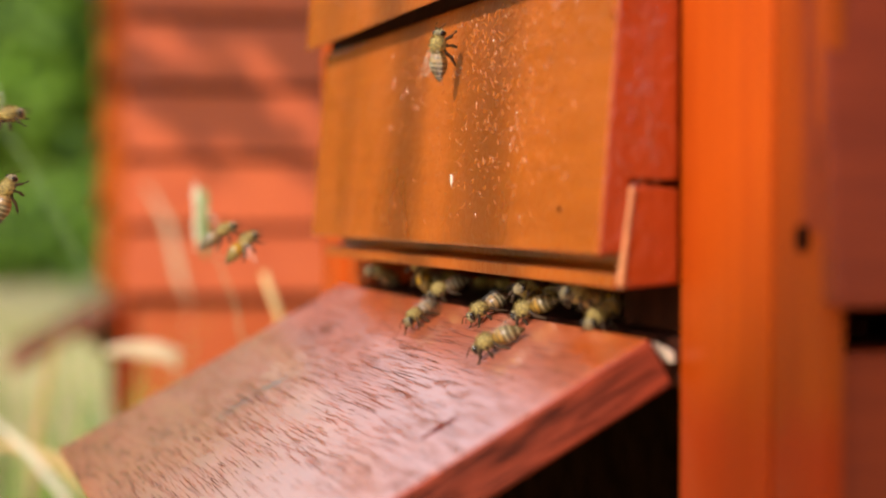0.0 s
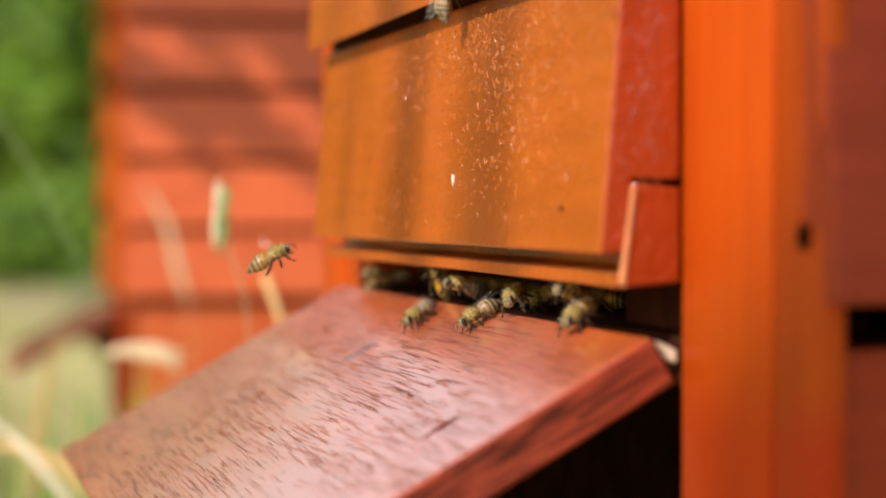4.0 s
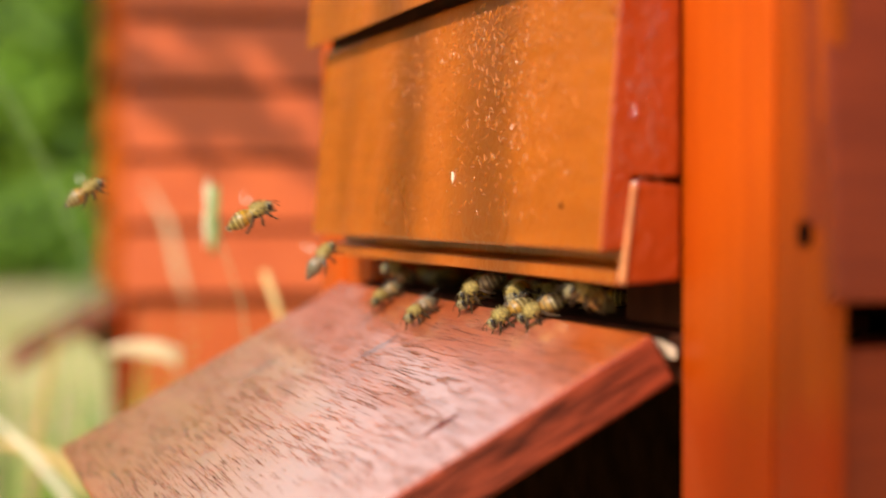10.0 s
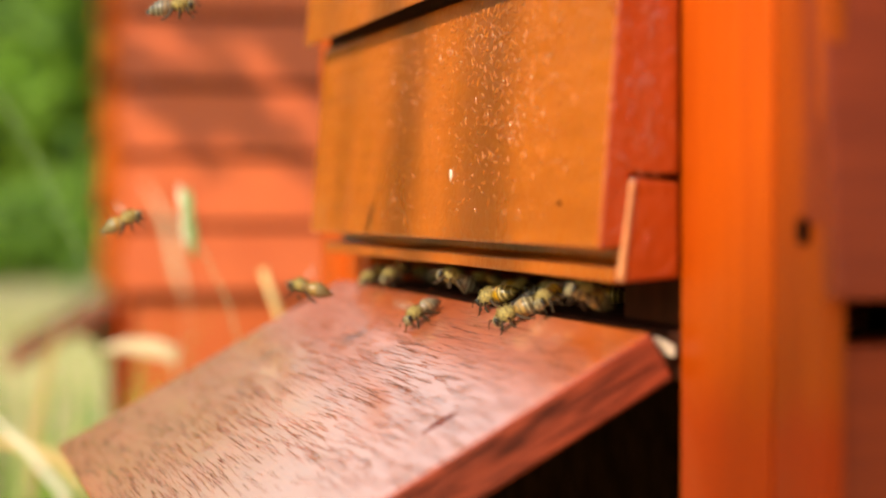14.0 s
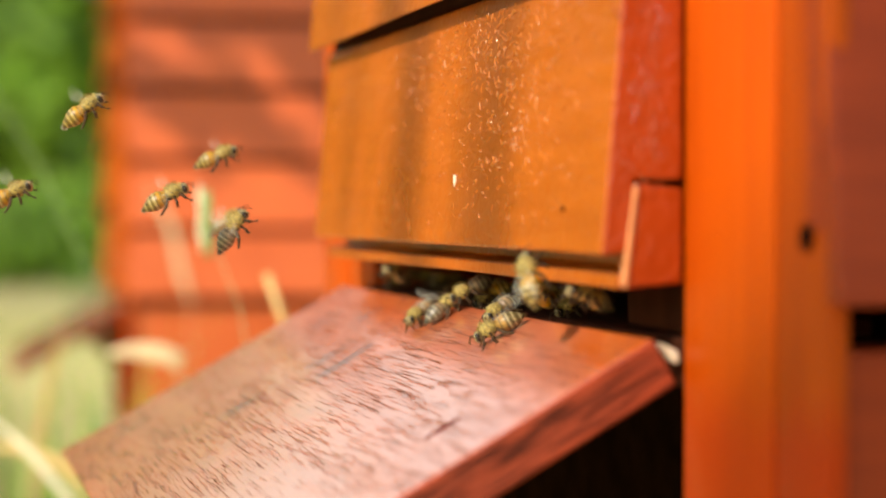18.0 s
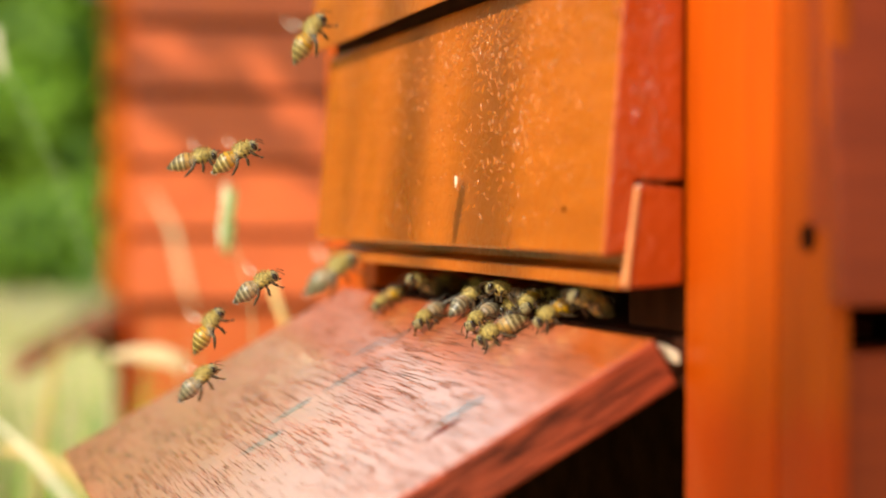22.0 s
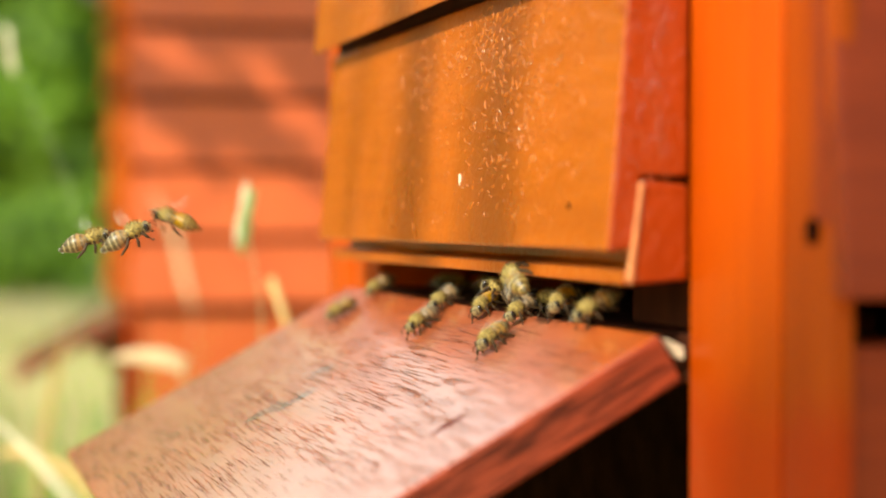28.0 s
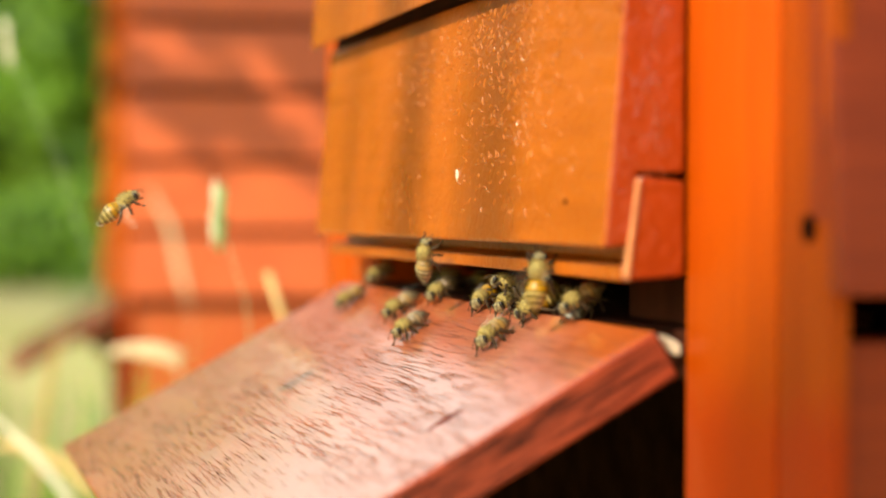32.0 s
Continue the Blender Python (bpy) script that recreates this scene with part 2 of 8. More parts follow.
ORANGE, ORANGE_D = (0.465, 0.108, 0.006), (0.375, 0.080, 0.004)
DEEP, DEEP_D = (0.50, 0.070, 0.0012), (0.40, 0.049, 0.0009)
RED, RED_D = (0.31, 0.037, 0.006), (0.20, 0.022, 0.004)
# M_FACE carries two soft dark bands of shade in its colour
M_FACE = stain("orange_wood_stain", ORANGE, ORANGE_D, (0.06, 1, 1), 0.32, peel=0.9, spec=0.2, coat=0.12, shade_bands=(0.092, 0.054, (0.225, 0.050, 0.004)))
# posts and strips have the shade at their foot mixed into the colour
M_POST = stain("orange_wood_stain_upright", DEEP, DEEP_D, (1, 1, 0.05), 0.45, spec=0.10, low_shade=(0.349, (0.47, 0.046, 0.002)))
M_STRIP = stain("brown_orange_stain_upright", (0.45, 0.066, 0.002), (0.33, 0.042, 0.0015), (1, 1, 0.05), 0.45, spec=0.12, low_shade=(0.347, (0.40, 0.036, 0.002)))
M_SIDE = stain("red_wood_stain", RED, RED_D, (1, 0.06, 1), 0.45, spec=0.22)
M_SIDE_B = stain("brighter_orange_red_stain", (0.61, 0.116, 0.023), (0.48, 0.078, 0.017), (1, 0.06, 1), 0.45, spec=0.5)
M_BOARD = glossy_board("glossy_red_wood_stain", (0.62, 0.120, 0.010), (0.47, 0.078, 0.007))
M_END = stain("red_stained_end_grain", (0.37, 0.040, 0.003), (0.27, 0.025, 0.002), (1, 0.25, 0.08), 0.28, peel=1.0, coat=0.3)
M_BEND = stain("board_end_grain", (0.36, 0.055, 0.020), (0.11, 0.018, 0.008), (29.6, (1, 9, 0.32)), 0.5, spec=0.3)
# dark brown that paints the shade of grooves and slot onto the wood
M_DARKRED = plain("shade_dark_wood", (0.050, 0.014, 0.006), 0.85, 0.3, 90, Specular_IOR_Level=0.05)
M_CRACK = plain("dark_crack", (0.10, 0.036, 0.018), 0.9, 0.3, 300, Specular_IOR_Level=0.0)
M_SPLIT = plain("dark_end_split", (0.040, 0.013, 0.009), 0.8, 0.3, 300, Specular_IOR_Level=0.1)
M_BEAD = plain("raised_stain_run", (0.50, 0.14, 0.012), 0.2, 0.1, 90, Specular_IOR_Level=0.6, Coat_Weight=0.35, Coat_Roughness=0.16)
M_BEAD_RED = plain("raised_red_stain", (0.30, 0.032, 0.004), 0.12, 0.1, 90, Specular_IOR_Level=0.9, Coat_Weight=0.8, Coat_Roughness=0.12)
M_GOUGE = plain("dark_red_gouge", (0.11, 0.006, 0.002), 0.95, 0.3, 300, Specular_IOR_Level=0.0)
# lighter orange that paints the sun's highlight on the rail's corner
M_LIT_EDGE = plain("pale_lit_edge", (0.60, 0.22, 0.08), 0.4, 0.15, 200)
M_RAW = plain("bare_pale_wood", (0.72, 0.60, 0.44), 0.6, 0.15, 300)
# near-black that stands in for deep shade under and inside the hive
M_DARK = plain("shade_black", (0.013, 0.006, 0.0030), 0.9, 0.4, 80, Specular_IOR_Level=0.0)
M_HOLE = plain("nail_hole", (0.008, 0.004, 0.003), 0.9, 0.3, 200, Specular_IOR_Level=0.0)
M_GREY = plain("grey_concrete", (0.30, 0.32, 0.34), 0.85, 0.2, 60, 0.4)


# ---------------------------------------------------------------- mesh helpers
def part(name, bm, material, parent=None, label="", smooth=False):
    me = bpy.data.meshes.new(name)
    bmesh.ops.recalc_face_normals(bm, faces=bm.faces)
    bm.to_mesh(me)
    bm.free()
    for f in me.polygons:
        f.use_smooth = smooth
    for mt in (material if isinstance(material, (list, tuple)) else [material]):
        me.materials.append(mt)
    ob = new(name, me)
    if parent:
        ob.parent = parent
    if label:
        tagged(ob, label)
    return ob


def prism(outline, axis, a, b, bevel=0.0006, segs=2, cuts=0, wobble=0.0):
    """Solid from an outline in the plane across the axis ('x': y,z; 'y': x,z; 'z': x,y), from a to b along it, with rounded edges."""
    bm = bmesh.new()
    place = {"x": lambda u, v, w: (w, u, v), "y": lambda u, v, w: (u, w, v), "z": lambda u, v, w: (u, v, w)}[axis]
    lo = [bm.verts.new(place(u, v, a)) for u, v in outline]
    hi = [bm.verts.new(place(u, v, b)) for u, v in outline]
    bm.faces.new(lo)
    bm.faces.new(hi[::-1])
    for i in range(len(outline)):
        j = (i + 1) % len(outline)
        bm.faces.new((lo[j], lo[i], hi[i], hi[j]))
    bmesh.ops.recalc_face_normals(bm, faces=bm.faces)
    if cuts:
        k = "xyz".index(axis)
        n = [0, 0, 0]
        n[k] = 1
        for c in range(1, cuts):
            pt = [0, 0, 0]
            pt[k] = a + (b - a) * c / cuts
            bmesh.ops.bisect_plane(bm, geom=bm.verts[:] + bm.edges[:] + bm.faces[:], plane_co=pt, plane_no=n)
    if bevel:
        sharp = [e for e in bm.edges if len(e.link_faces) == 2 and e.calc_face_angle() > 0.5]
        bmesh.ops.bevel(bm, geom=sharp, offset=bevel, segments=segs, affect="EDGES", profile=0.5)
    if wobble:
        for v in bm.verts:
            v.co += Vector(noise.noise_vector(v.co * 45)) * wobble
    return bm


def box(x0, x1, y0, y1, z0, z1, bevel=0.001, segs=2):
    return prism([(x0, y0), (x1, y0), (x1, y1), (x0, y1)], "z", z0, z1, bevel, segs)


def from_arrays(name, verts, faces, material, parent=None, label="", smooth=False):
    me = bpy.data.meshes.new(name)
    me.from_pydata([tuple(v) for v in verts], [], [tuple(f) for f in faces])
    me.materials.append(material)
    for f in me.polygons:
        f.use_smooth = smooth
    ob = new(name, me)
    if parent:
        ob.parent = parent
    if label:
        tagged(ob, label)
    return ob


def tube(points, radii, sides=6):
    bm = bmesh.new()
    rings = []
    pts = [Vector(p) for p in points]
    for i, p in enumerate(pts):
        d = (pts[min(i + 1, len(pts) - 1)] - pts[max(i - 1, 0)]).normalized()
        u = d.orthogonal().normalized()
        w = d.cross(u)
        rings.append([bm.verts.new(p + (u * math.cos(k * math.tau / sides) + w * math.sin(k * math.tau / sides)) * radii[i]) for k in range(sides)])
    for r, s in zip(rings, rings[1:]):
        for k in range(sides):
            bm.faces.new((r[k], r[(k + 1) % sides], s[(k + 1) % sides], s[k]))
    bm.faces.new(rings[0][::-1])
    bm.faces.new(rings[-1])
    return bm

# ---------------------------------------------------------------- the hives
BOARD_A = Vector((0, -0.0068, 0.3237))            # top back edge of the landing board
SLOPE = Vector((0, -0.8697, -0.4936))
LIFT = Vector((0, -0.4936, 0.8697))
PITCH = 0.066


def cup(s):
    """How far the weathered landing board has cupped, s metres down its slope."""
    return 0.0005 * 4 * (s / 0.117) * (1 - s / 0.117)


def clapboard(z0, front, foot=0.0068, step=0.0128, high=PITCH + 0.0122, lean=0.0060, groove=0.0010):
    """Profile (outward distance, height) of one rabbeted overlapping board; its foot stands proud."""
    back = 0.0001
    return [(-front, z0), (-front + foot, z0 + 0.0006), (-front + foot + 0.001, z0 + step), (back, z0 + step), (back, z0 + high), (-front + lean + 0.0012, z0 + high), (-front + lean + 0.0010, z0 + PITCH - groove + 0.0008), (-front + lean * 0.85, z0 + PITCH - groove)]


def on_face(x, z, out=0.0):
    """A place on the front of the lowest board, relative to the hive's foot."""
    return Vector((x + 0.16, -0.0185 + 0.0060 * (z - 0.3411) / 0.0782 - out - 0.16, z))


def varnish_beads(board):
    """Dried worm-like runs of glossy stain standing proud of the board, a pale chip and a knot."""
    rng = random.Random(77)
    bm = bmesh.new()
    made = 0
    while made < 1000:
        x, z = rng.uniform(-0.21, -0.008), rng.uniform(0.346, 0.4030)
        streak = math.exp(-((z - 0.398 - 0.10 * (x + 0.10)) / 0.007) ** 2) * math.exp(-((x + 0.115) / 0.06) ** 2)
        fall = math.exp(-((x + 0.080) / 0.042) ** 2) * min(1.0, max(0.0, (z - 0.347) / 0.03))
        if rng.random() > 0.07 + 1.0 * streak + 0.75 * fall:
            continue
        made += 1
        thick = rng.uniform(0.00008, 0.00017)
        long, turn = rng.uniform(0.0007, 0.0026), rng.gauss(0.25, 0.8)
        bend, rows = rng.uniform(-1.6, 1.6), []
        px, pz = x, z
        for k in range(5):
            a = turn + bend * (k / 4 - 0.5)
            r = thick * (0.35 + 0.65 * math.sin(math.pi * (0.08 + 0.84 * k / 4)))
            side = Vector((-math.sin(a), 0, math.cos(a)))
            c = on_face(px, pz)
            rows.append([bm.verts.new(c - side * r * 1.25 + Vector((0, 0.00005, 0))), bm.verts.new(c - side * r * 0.7 + Vector((0, -r * 0.65, 0))), bm.verts.new(c + Vector((0, -r, 0))),
                         bm.verts.new(c + side * r * 0.7 + Vector((0, -r * 0.65, 0))), bm.verts.new(c + side * r * 1.25 + Vector((0, 0.00005, 0)))])
            px, pz = px + math.cos(a) * long / 4 * 1.5, pz + math.sin(a) * long / 4
        for u, v in zip(rows, rows[1:]):
            for j in range(4):
                bm.faces.new((u[j], u[j + 1], v[j + 1], v[j]))
        bm.faces.new(rows[0][::-1])
        bm.faces.new(rows[-1])
    tagged(part("varnish_run", bm, M_BEAD, board, "raised glossy runs of dried stain", True), kind="stuff")
    # brush marks on the sawn end of the board
    bm = bmesh.new()
    for k in range(520):
        y, z = rng.uniform(-0.0150, -0.0015), rng.uniform(0.344, 0.4030)
        if rng.random() > 0.25 + 0.75 * math.exp(-((y + 0.007 + 0.05 * (z - 0.38)) / 0.0022) ** 2):
            continue
        r, long, a, rows = rng.uniform(0.00010, 0.00022), rng.uniform(0.0006, 0.0030), rng.gauss(1.75, 0.35), []
        for j in range(5):
            q = r * (0.3 + 0.7 * math.sin(math.pi * (0.08 + 0.84 * j / 4)))
            c = Vector((0.16, y - 0.16 + math.cos(a) * long * j / 4 + rng.uniform(-1, 1) * 0.00008, z + math.sin(a) * long * j / 4))
            side = Vector((0, -math.sin(a), math.cos(a)))
            rows.append([bm.verts.new(c - side * q * 1.3 - Vector((0.00004, 0, 0))), bm.verts.new(c + Vector((q, 0, 0))), bm.verts.new(c + side * q * 1.3 - Vector((0.00004, 0, 0)))])
        for u, v in zip(rows, rows[1:]):
            for j in range(2):
                bm.faces.new((u[j], u[j + 1], v[j + 1], v[j]))
    tagged(part("brush_mark", bm, M_BEAD_RED, board, "raised glossy brush marks in red stain", True), kind="stuff")
    c = on_face(-0.124, 0.3587)
    part("chip", prism([(c.x - 0.0008, c.z + 0.0016), (c.x + 0.0006, c.z + 0.0012), (c.x + 0.0009, c.z - 0.0006), (c.x + 0.0002, c.z - 0.0018), (c.x - 0.0007, c.z - 0.0004)], "y", c.y - 0.00035, c.y + 0.0004, 0.0001), M_RAW, board, "pale chip of bare wood")
    c = on_face(-0.028, 0.351)
    part("knot", prism([(c.x + 0.0009 * math.cos(k * 0.785), c.z + 0.0006 * math.sin(k * 0.785)) for k in range(8)], "y", c.y - 0.00025, c.y + 0.0004, 0), M_HOLE, board, "tiny dark knot")


def beehive(name, at):
    hive = new(name)
    base = Vector((-0.16, 0.16, 0.0))
    hive.matrix_world = Matrix.Translation(base)

    def piece(kind, bm, material, label="", smooth=False):
        bmesh.ops.translate(bm, verts=bm.verts, vec=-base)
        return part(kind, bm, material, hive, label, smooth)

    # front boards between the corner posts, each leaning out at its foot
    for i in range(5):
        z = 0.3411 + i * PITCH
        bm = prism(clapboard(z, 0.0185 + 0.0020 * (i > 0), *((0.0065, 0.0160) if i == 0 else (0.0014,))), "x", -0.315, 0.0, 0.0009, 2, 12, 0.00025)
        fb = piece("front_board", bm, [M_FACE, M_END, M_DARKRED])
        # faces in the groove under the next lip get the shade as dark colour
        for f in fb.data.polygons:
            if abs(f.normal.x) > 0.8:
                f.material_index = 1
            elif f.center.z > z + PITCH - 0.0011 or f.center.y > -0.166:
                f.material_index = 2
        if i == 0:
            varnish_beads(fb)
    rail = piece("entrance_rail", prism([(-0.0136, 0.3340), (0.0, 0.3350), (0.0, 0.3555), (-0.0070, 0.3562), (-0.0072, 0.3384), (-0.0134, 0.3376)], "x", -0.314, -0.0036, 0.0006, 2, 10, 0.0003), [M_FACE, M_END], "narrow orange rail above the entrance slot")
    for f in rail.data.polygons:
        if f.normal.x > 0.8:
            f.material_index = 1
    piece("rail_end", prism([(-0.0136, 0.3340), (0.0, 0.3350), (0.0, 0.3555), (-0.0108, 0.3565)], "x", -0.0035, 0.0003, 0.0010, 3), M_END, "red end block of the rail")
    # back of the front boards and the side of the box above the slot
    piece("front_wall", box(-0.318, 0.0015, 0.0015, 0.014, 0.345, 0.666), M_POST)
    # near-black panel that paints the shade under the landing board
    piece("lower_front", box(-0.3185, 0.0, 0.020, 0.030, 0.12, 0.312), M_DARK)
    # floor and slot_block: shade of the entrance put into their dark colour
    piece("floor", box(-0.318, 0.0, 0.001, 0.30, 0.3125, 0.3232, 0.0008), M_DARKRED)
    # near-black plug, so the depth of the slot stays in painted shade
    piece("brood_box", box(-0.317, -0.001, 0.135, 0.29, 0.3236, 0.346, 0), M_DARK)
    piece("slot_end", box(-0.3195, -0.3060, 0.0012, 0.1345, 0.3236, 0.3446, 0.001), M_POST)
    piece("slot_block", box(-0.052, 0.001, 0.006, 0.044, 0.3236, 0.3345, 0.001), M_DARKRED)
    # corner posts
    for x0, x1 in ((0.0004, 0.0698), (-0.3884, -0.3190)):
        for y0, y1, front in ((0.0, 0.0050, True), (0.324, 0.329, False)):
            seam = x0 + 0.0462
            piece("corner_post", box(x0, seam, y0, y1, 0.06, 0.666, 0.0009, 3), M_POST, "", True)
            piece("corner_strip", box(seam + 0.0003, x1, y0 + (0.0006 if front else 0), y1, 0.06, 0.666, 0.0012, 3), M_STRIP, "browner strip along the edge of the post", True)
    piece("nail_hole", prism([(0.0614 + 0.0025 * math.cos(k * 0.785), 0.3458 + 0.0026 * math.sin(k * 0.785)) for k in range(8)], "y", -0.0003, 0.004, 0), M_HOLE, "dark nail hole in the corner post")
    # side boards
    for x, sgn in ((0.0660, 1), (-0.3846, -1)):
        for i in range(5):
            z = 0.3337 + i * PITCH
            prof = [(x - sgn * (u + 0.006), v) for u, v in clapboard(z, 0.0155, lean=0.0085, groove=0.0072)]
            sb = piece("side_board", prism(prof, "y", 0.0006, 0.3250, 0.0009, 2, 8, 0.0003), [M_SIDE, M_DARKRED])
            # lap shadow of the side boards painted on their groove faces
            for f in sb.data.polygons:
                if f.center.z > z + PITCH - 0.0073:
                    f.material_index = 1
        piece("side_plinth", box(min(x - sgn * 0.018, x - sgn * 0.003), max(x - sgn * 0.018, x - sgn * 0.003), 0.0053, 0.3235, 0.12, 0.3248, 0.001), M_SIDE)
        piece("side_wall", box(min(x - sgn * 0.032, x - sgn * 0.0195), max(x - sgn * 0.032, x - sgn * 0.0195), 0.0245, 0.3045, 0.335, 0.666, 0), M_SIDE)
    # near-black block added as the shade in the gap below the side boards
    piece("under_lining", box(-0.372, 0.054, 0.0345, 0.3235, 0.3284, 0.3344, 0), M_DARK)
    piece("back_wall", box(-0.318, 0.0, 0.310, 0.322, 0.12, 0.666), M_SIDE)
    piece("roof", box(-0.415, 0.097, -0.035, 0.355, 0.667, 0.69, 0.003), M_GREY)
    # thin strip whose pale colour is the painted highlight of the rail's chamfer
    piece("worn_edge", prism([(-0.0141, 0.3350), (-0.0127, 0.3338), (-0.0103, 0.3556), (-0.0112, 0.3563)], "x", -0.0012, 0.0011, 0.0006), M_LIT_EDGE, "pale edge of the rail with its highlight painted in")
    # landing board
    a, d, n = BOARD_A, SLOPE, -LIFT
    corners = [a + d * 0.117 * k / 12 + n * cup(0.117 * k / 12) for k in range(13)] + [a + d * 0.117 + n * 0.0117, a + n * 0.0117]
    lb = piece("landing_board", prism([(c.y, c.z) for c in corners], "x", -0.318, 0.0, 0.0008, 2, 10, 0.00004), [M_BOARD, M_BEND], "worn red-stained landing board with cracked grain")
    for f in lb.data.polygons:
        if abs(f.normal.x) > 0.8:
            f.material_index = 1
    g0, g1 = Vector((-0.0332, -0.0487, 0)), Vector((-0.0327, -0.0402, 0))
    bm = bmesh.new()
    ends = []
    for k in range(9):
        c = g0.lerp(g1, k / 8)
        half = 0.0016 * math.sin(math.pi * (0.06 + 0.88 * k / 8)) * (1.0 + 0.25 * math.sin(k * 2.1))
        run = (BOARD_A.y - c.y) / -SLOPE.y
        c.z = BOARD_A.z + run * SLOPE.z
        c -= LIFT * cup(run)
        ends.append([bm.verts.new(c + Vector((half * e, 0, 0)) + LIFT * h) for e, h in ((-1, 0.00014), (0, 0.00020), (1, 0.00014))])
    for u, v in zip(ends, ends[1:]):
        bm.faces.new((u[0], u[1], v[1], v[0]))
        bm.faces.new((u[1], u[2], v[2], v[1]))
    piece("gouge", bm, M_GOUGE, "dark red gouge in the board")
    rng = random.Random(21)
    bm = bmesh.new()
    made = 0
    while made < 560:
        x, s = rng.uniform(-0.30, -0.004), rng.uniform(0.007, 0.1135)
        band = noise.noise(Vector((x * 9.0, s * 30.0, 3.1))) + 0.55 * math.exp(-((s - 0.030 - 0.16 * (-x - 0.05)) / 0.016) ** 2) + 0.35 * math.exp(-((x + 0.13) / 0.06) ** 2) - 0.9 * max(0.0, -x - 0.17) / 0.1
        if rng.random() > 0.18 + 1.1 * band:
            continue
        made += 1
        long, half = rng.uniform(0.006, 0.022) * (0.6 + rng.random() ** 2) * (1 + 6.0 * max(0.0, -x - 0.05)), rng.uniform(0.00003, 0.000075) * (1 - 1.6 * max(0.0, -x - 0.07))
        drift, prev = rng.uniform(-0.03, 0.03), None
        for k in range(7):
            u = k / 6
            c = Vector((min(x + long * (u - 0.5), -0.0012), 0, 0)) + BOARD_A + SLOPE * (s + long * u * drift + rng.uniform(-1, 1) * 0.00016) + LIFT * (0.00012 - cup(s))
            w = half * (0.15 + math.sin(math.pi * u))
            row = (bm.verts.new(c - SLOPE * w), bm.verts.new(c + SLOPE * w))
            if prev:
                bm.faces.new((prev[0], prev[1], row[1], row[0]))
            prev = row
    tagged(piece("grain_cracks", bm, M_CRACK, "fine dark cracks along the grain"), kind="stuff")
    # splits along the sawn end of the board
    bm = bmesh.new()
    for k in range(130):
        s, deep, long = rng.uniform(0.004, 0.112), rng.uniform(0.0008, 0.0109), rng.uniform(0.004, 0.022)
        half, prev, drift = rng.uniform(0.00005, 0.00018), None, rng.uniform(-0.03, 0.03)
        for j in range(7):
            u = j / 6
            run = min(max(s + long * (u - 0.5), 0.0015), 0.1155)
            c = BOARD_A + SLOPE * run - LIFT * (deep + drift * long * u + rng.uniform(-1, 1) * 0.00014) + Vector((0.00022, 0, 0))
            w = half * (0.12 + math.sin(math.pi * u))
            row = (bm.verts.new(c - LIFT * w), bm.verts.new(c + LIFT * w))
            if prev:
                bm.faces.new((prev[0], prev[1], row[1], row[0]))
            prev = row
    tagged(piece("split_grain", bm, M_SPLIT, "dark splits in the sawn end"), kind="stuff")
    piece("bracket", prism([(0.019, 0.312), (0.019, 0.26), (0.004, 0.24), (-0.05, 0.288)], "x", -0.30, -0.285, 0.001), M_SIDE)
    piece("wood_chip", prism([(-0.0050, 0.3226), (-0.0010, 0.3207), (-0.0008, 0.3180), (-0.0022, 0.3184)], "x", -0.0040, 0.0002, 0.0004), M_RAW, "pale splinter of bare wood")
    # blocks under the posts
    for x in (-0.354, 0.035):
        for y in (0.03, 0.30):
            piece("foot_block", box(x - 0.06, x + 0.06, y - 0.05, y + 0.05, 0.0, 0.0605, 0.004), M_GREY, "grey concrete foot block")
    hive.matrix_world = Matrix.Translation(base + Vector((0, 0, 0)) + at)
    return hive


hive_a = tagged(beehive("beehive", Vector((0, 0, 0))), "orange stained wooden beehive with overlapping boards and landing board", "beehive", "row of hives")
hive_b = copy_thing(hive_a, Matrix.Translation(Vector((-1.577, 0.040, -0.065))) @ Matrix.Rotation(radians(-4.0), 4, 'Z') @ Matrix.Translation(Vector((-0.16, 0.16, 0))))
side_b = {}
# hive_b takes brighter stains on its sides and board ends
hive_b_stains = {M_SIDE: M_SIDE_B, M_END: M_FACE}
for ob in hive_b.children:
    if any(mt in hive_b_stains for mt in ob.data.materials):
        if ob.data not in side_b:
            me = ob.data.copy()
            for slot, mt in enumerate(me.materials):
                me.materials[slot] = hive_b_stains.get(mt, mt)
            side_b[ob.data] = me
        ob.data = side_b[ob.data]
tagged(hive_b, "red stained wooden beehive dappled by shade, standing in tall grass", "beehive", "row of hives")

# ---------------------------------------------------------------- ground and garden
def ground_z(x, y):
    s = min(1.0, max(0.0, (-0.25 - x) / 1.0))
    return -0.002 - 0.065 * s * s * (3 - 2 * s)


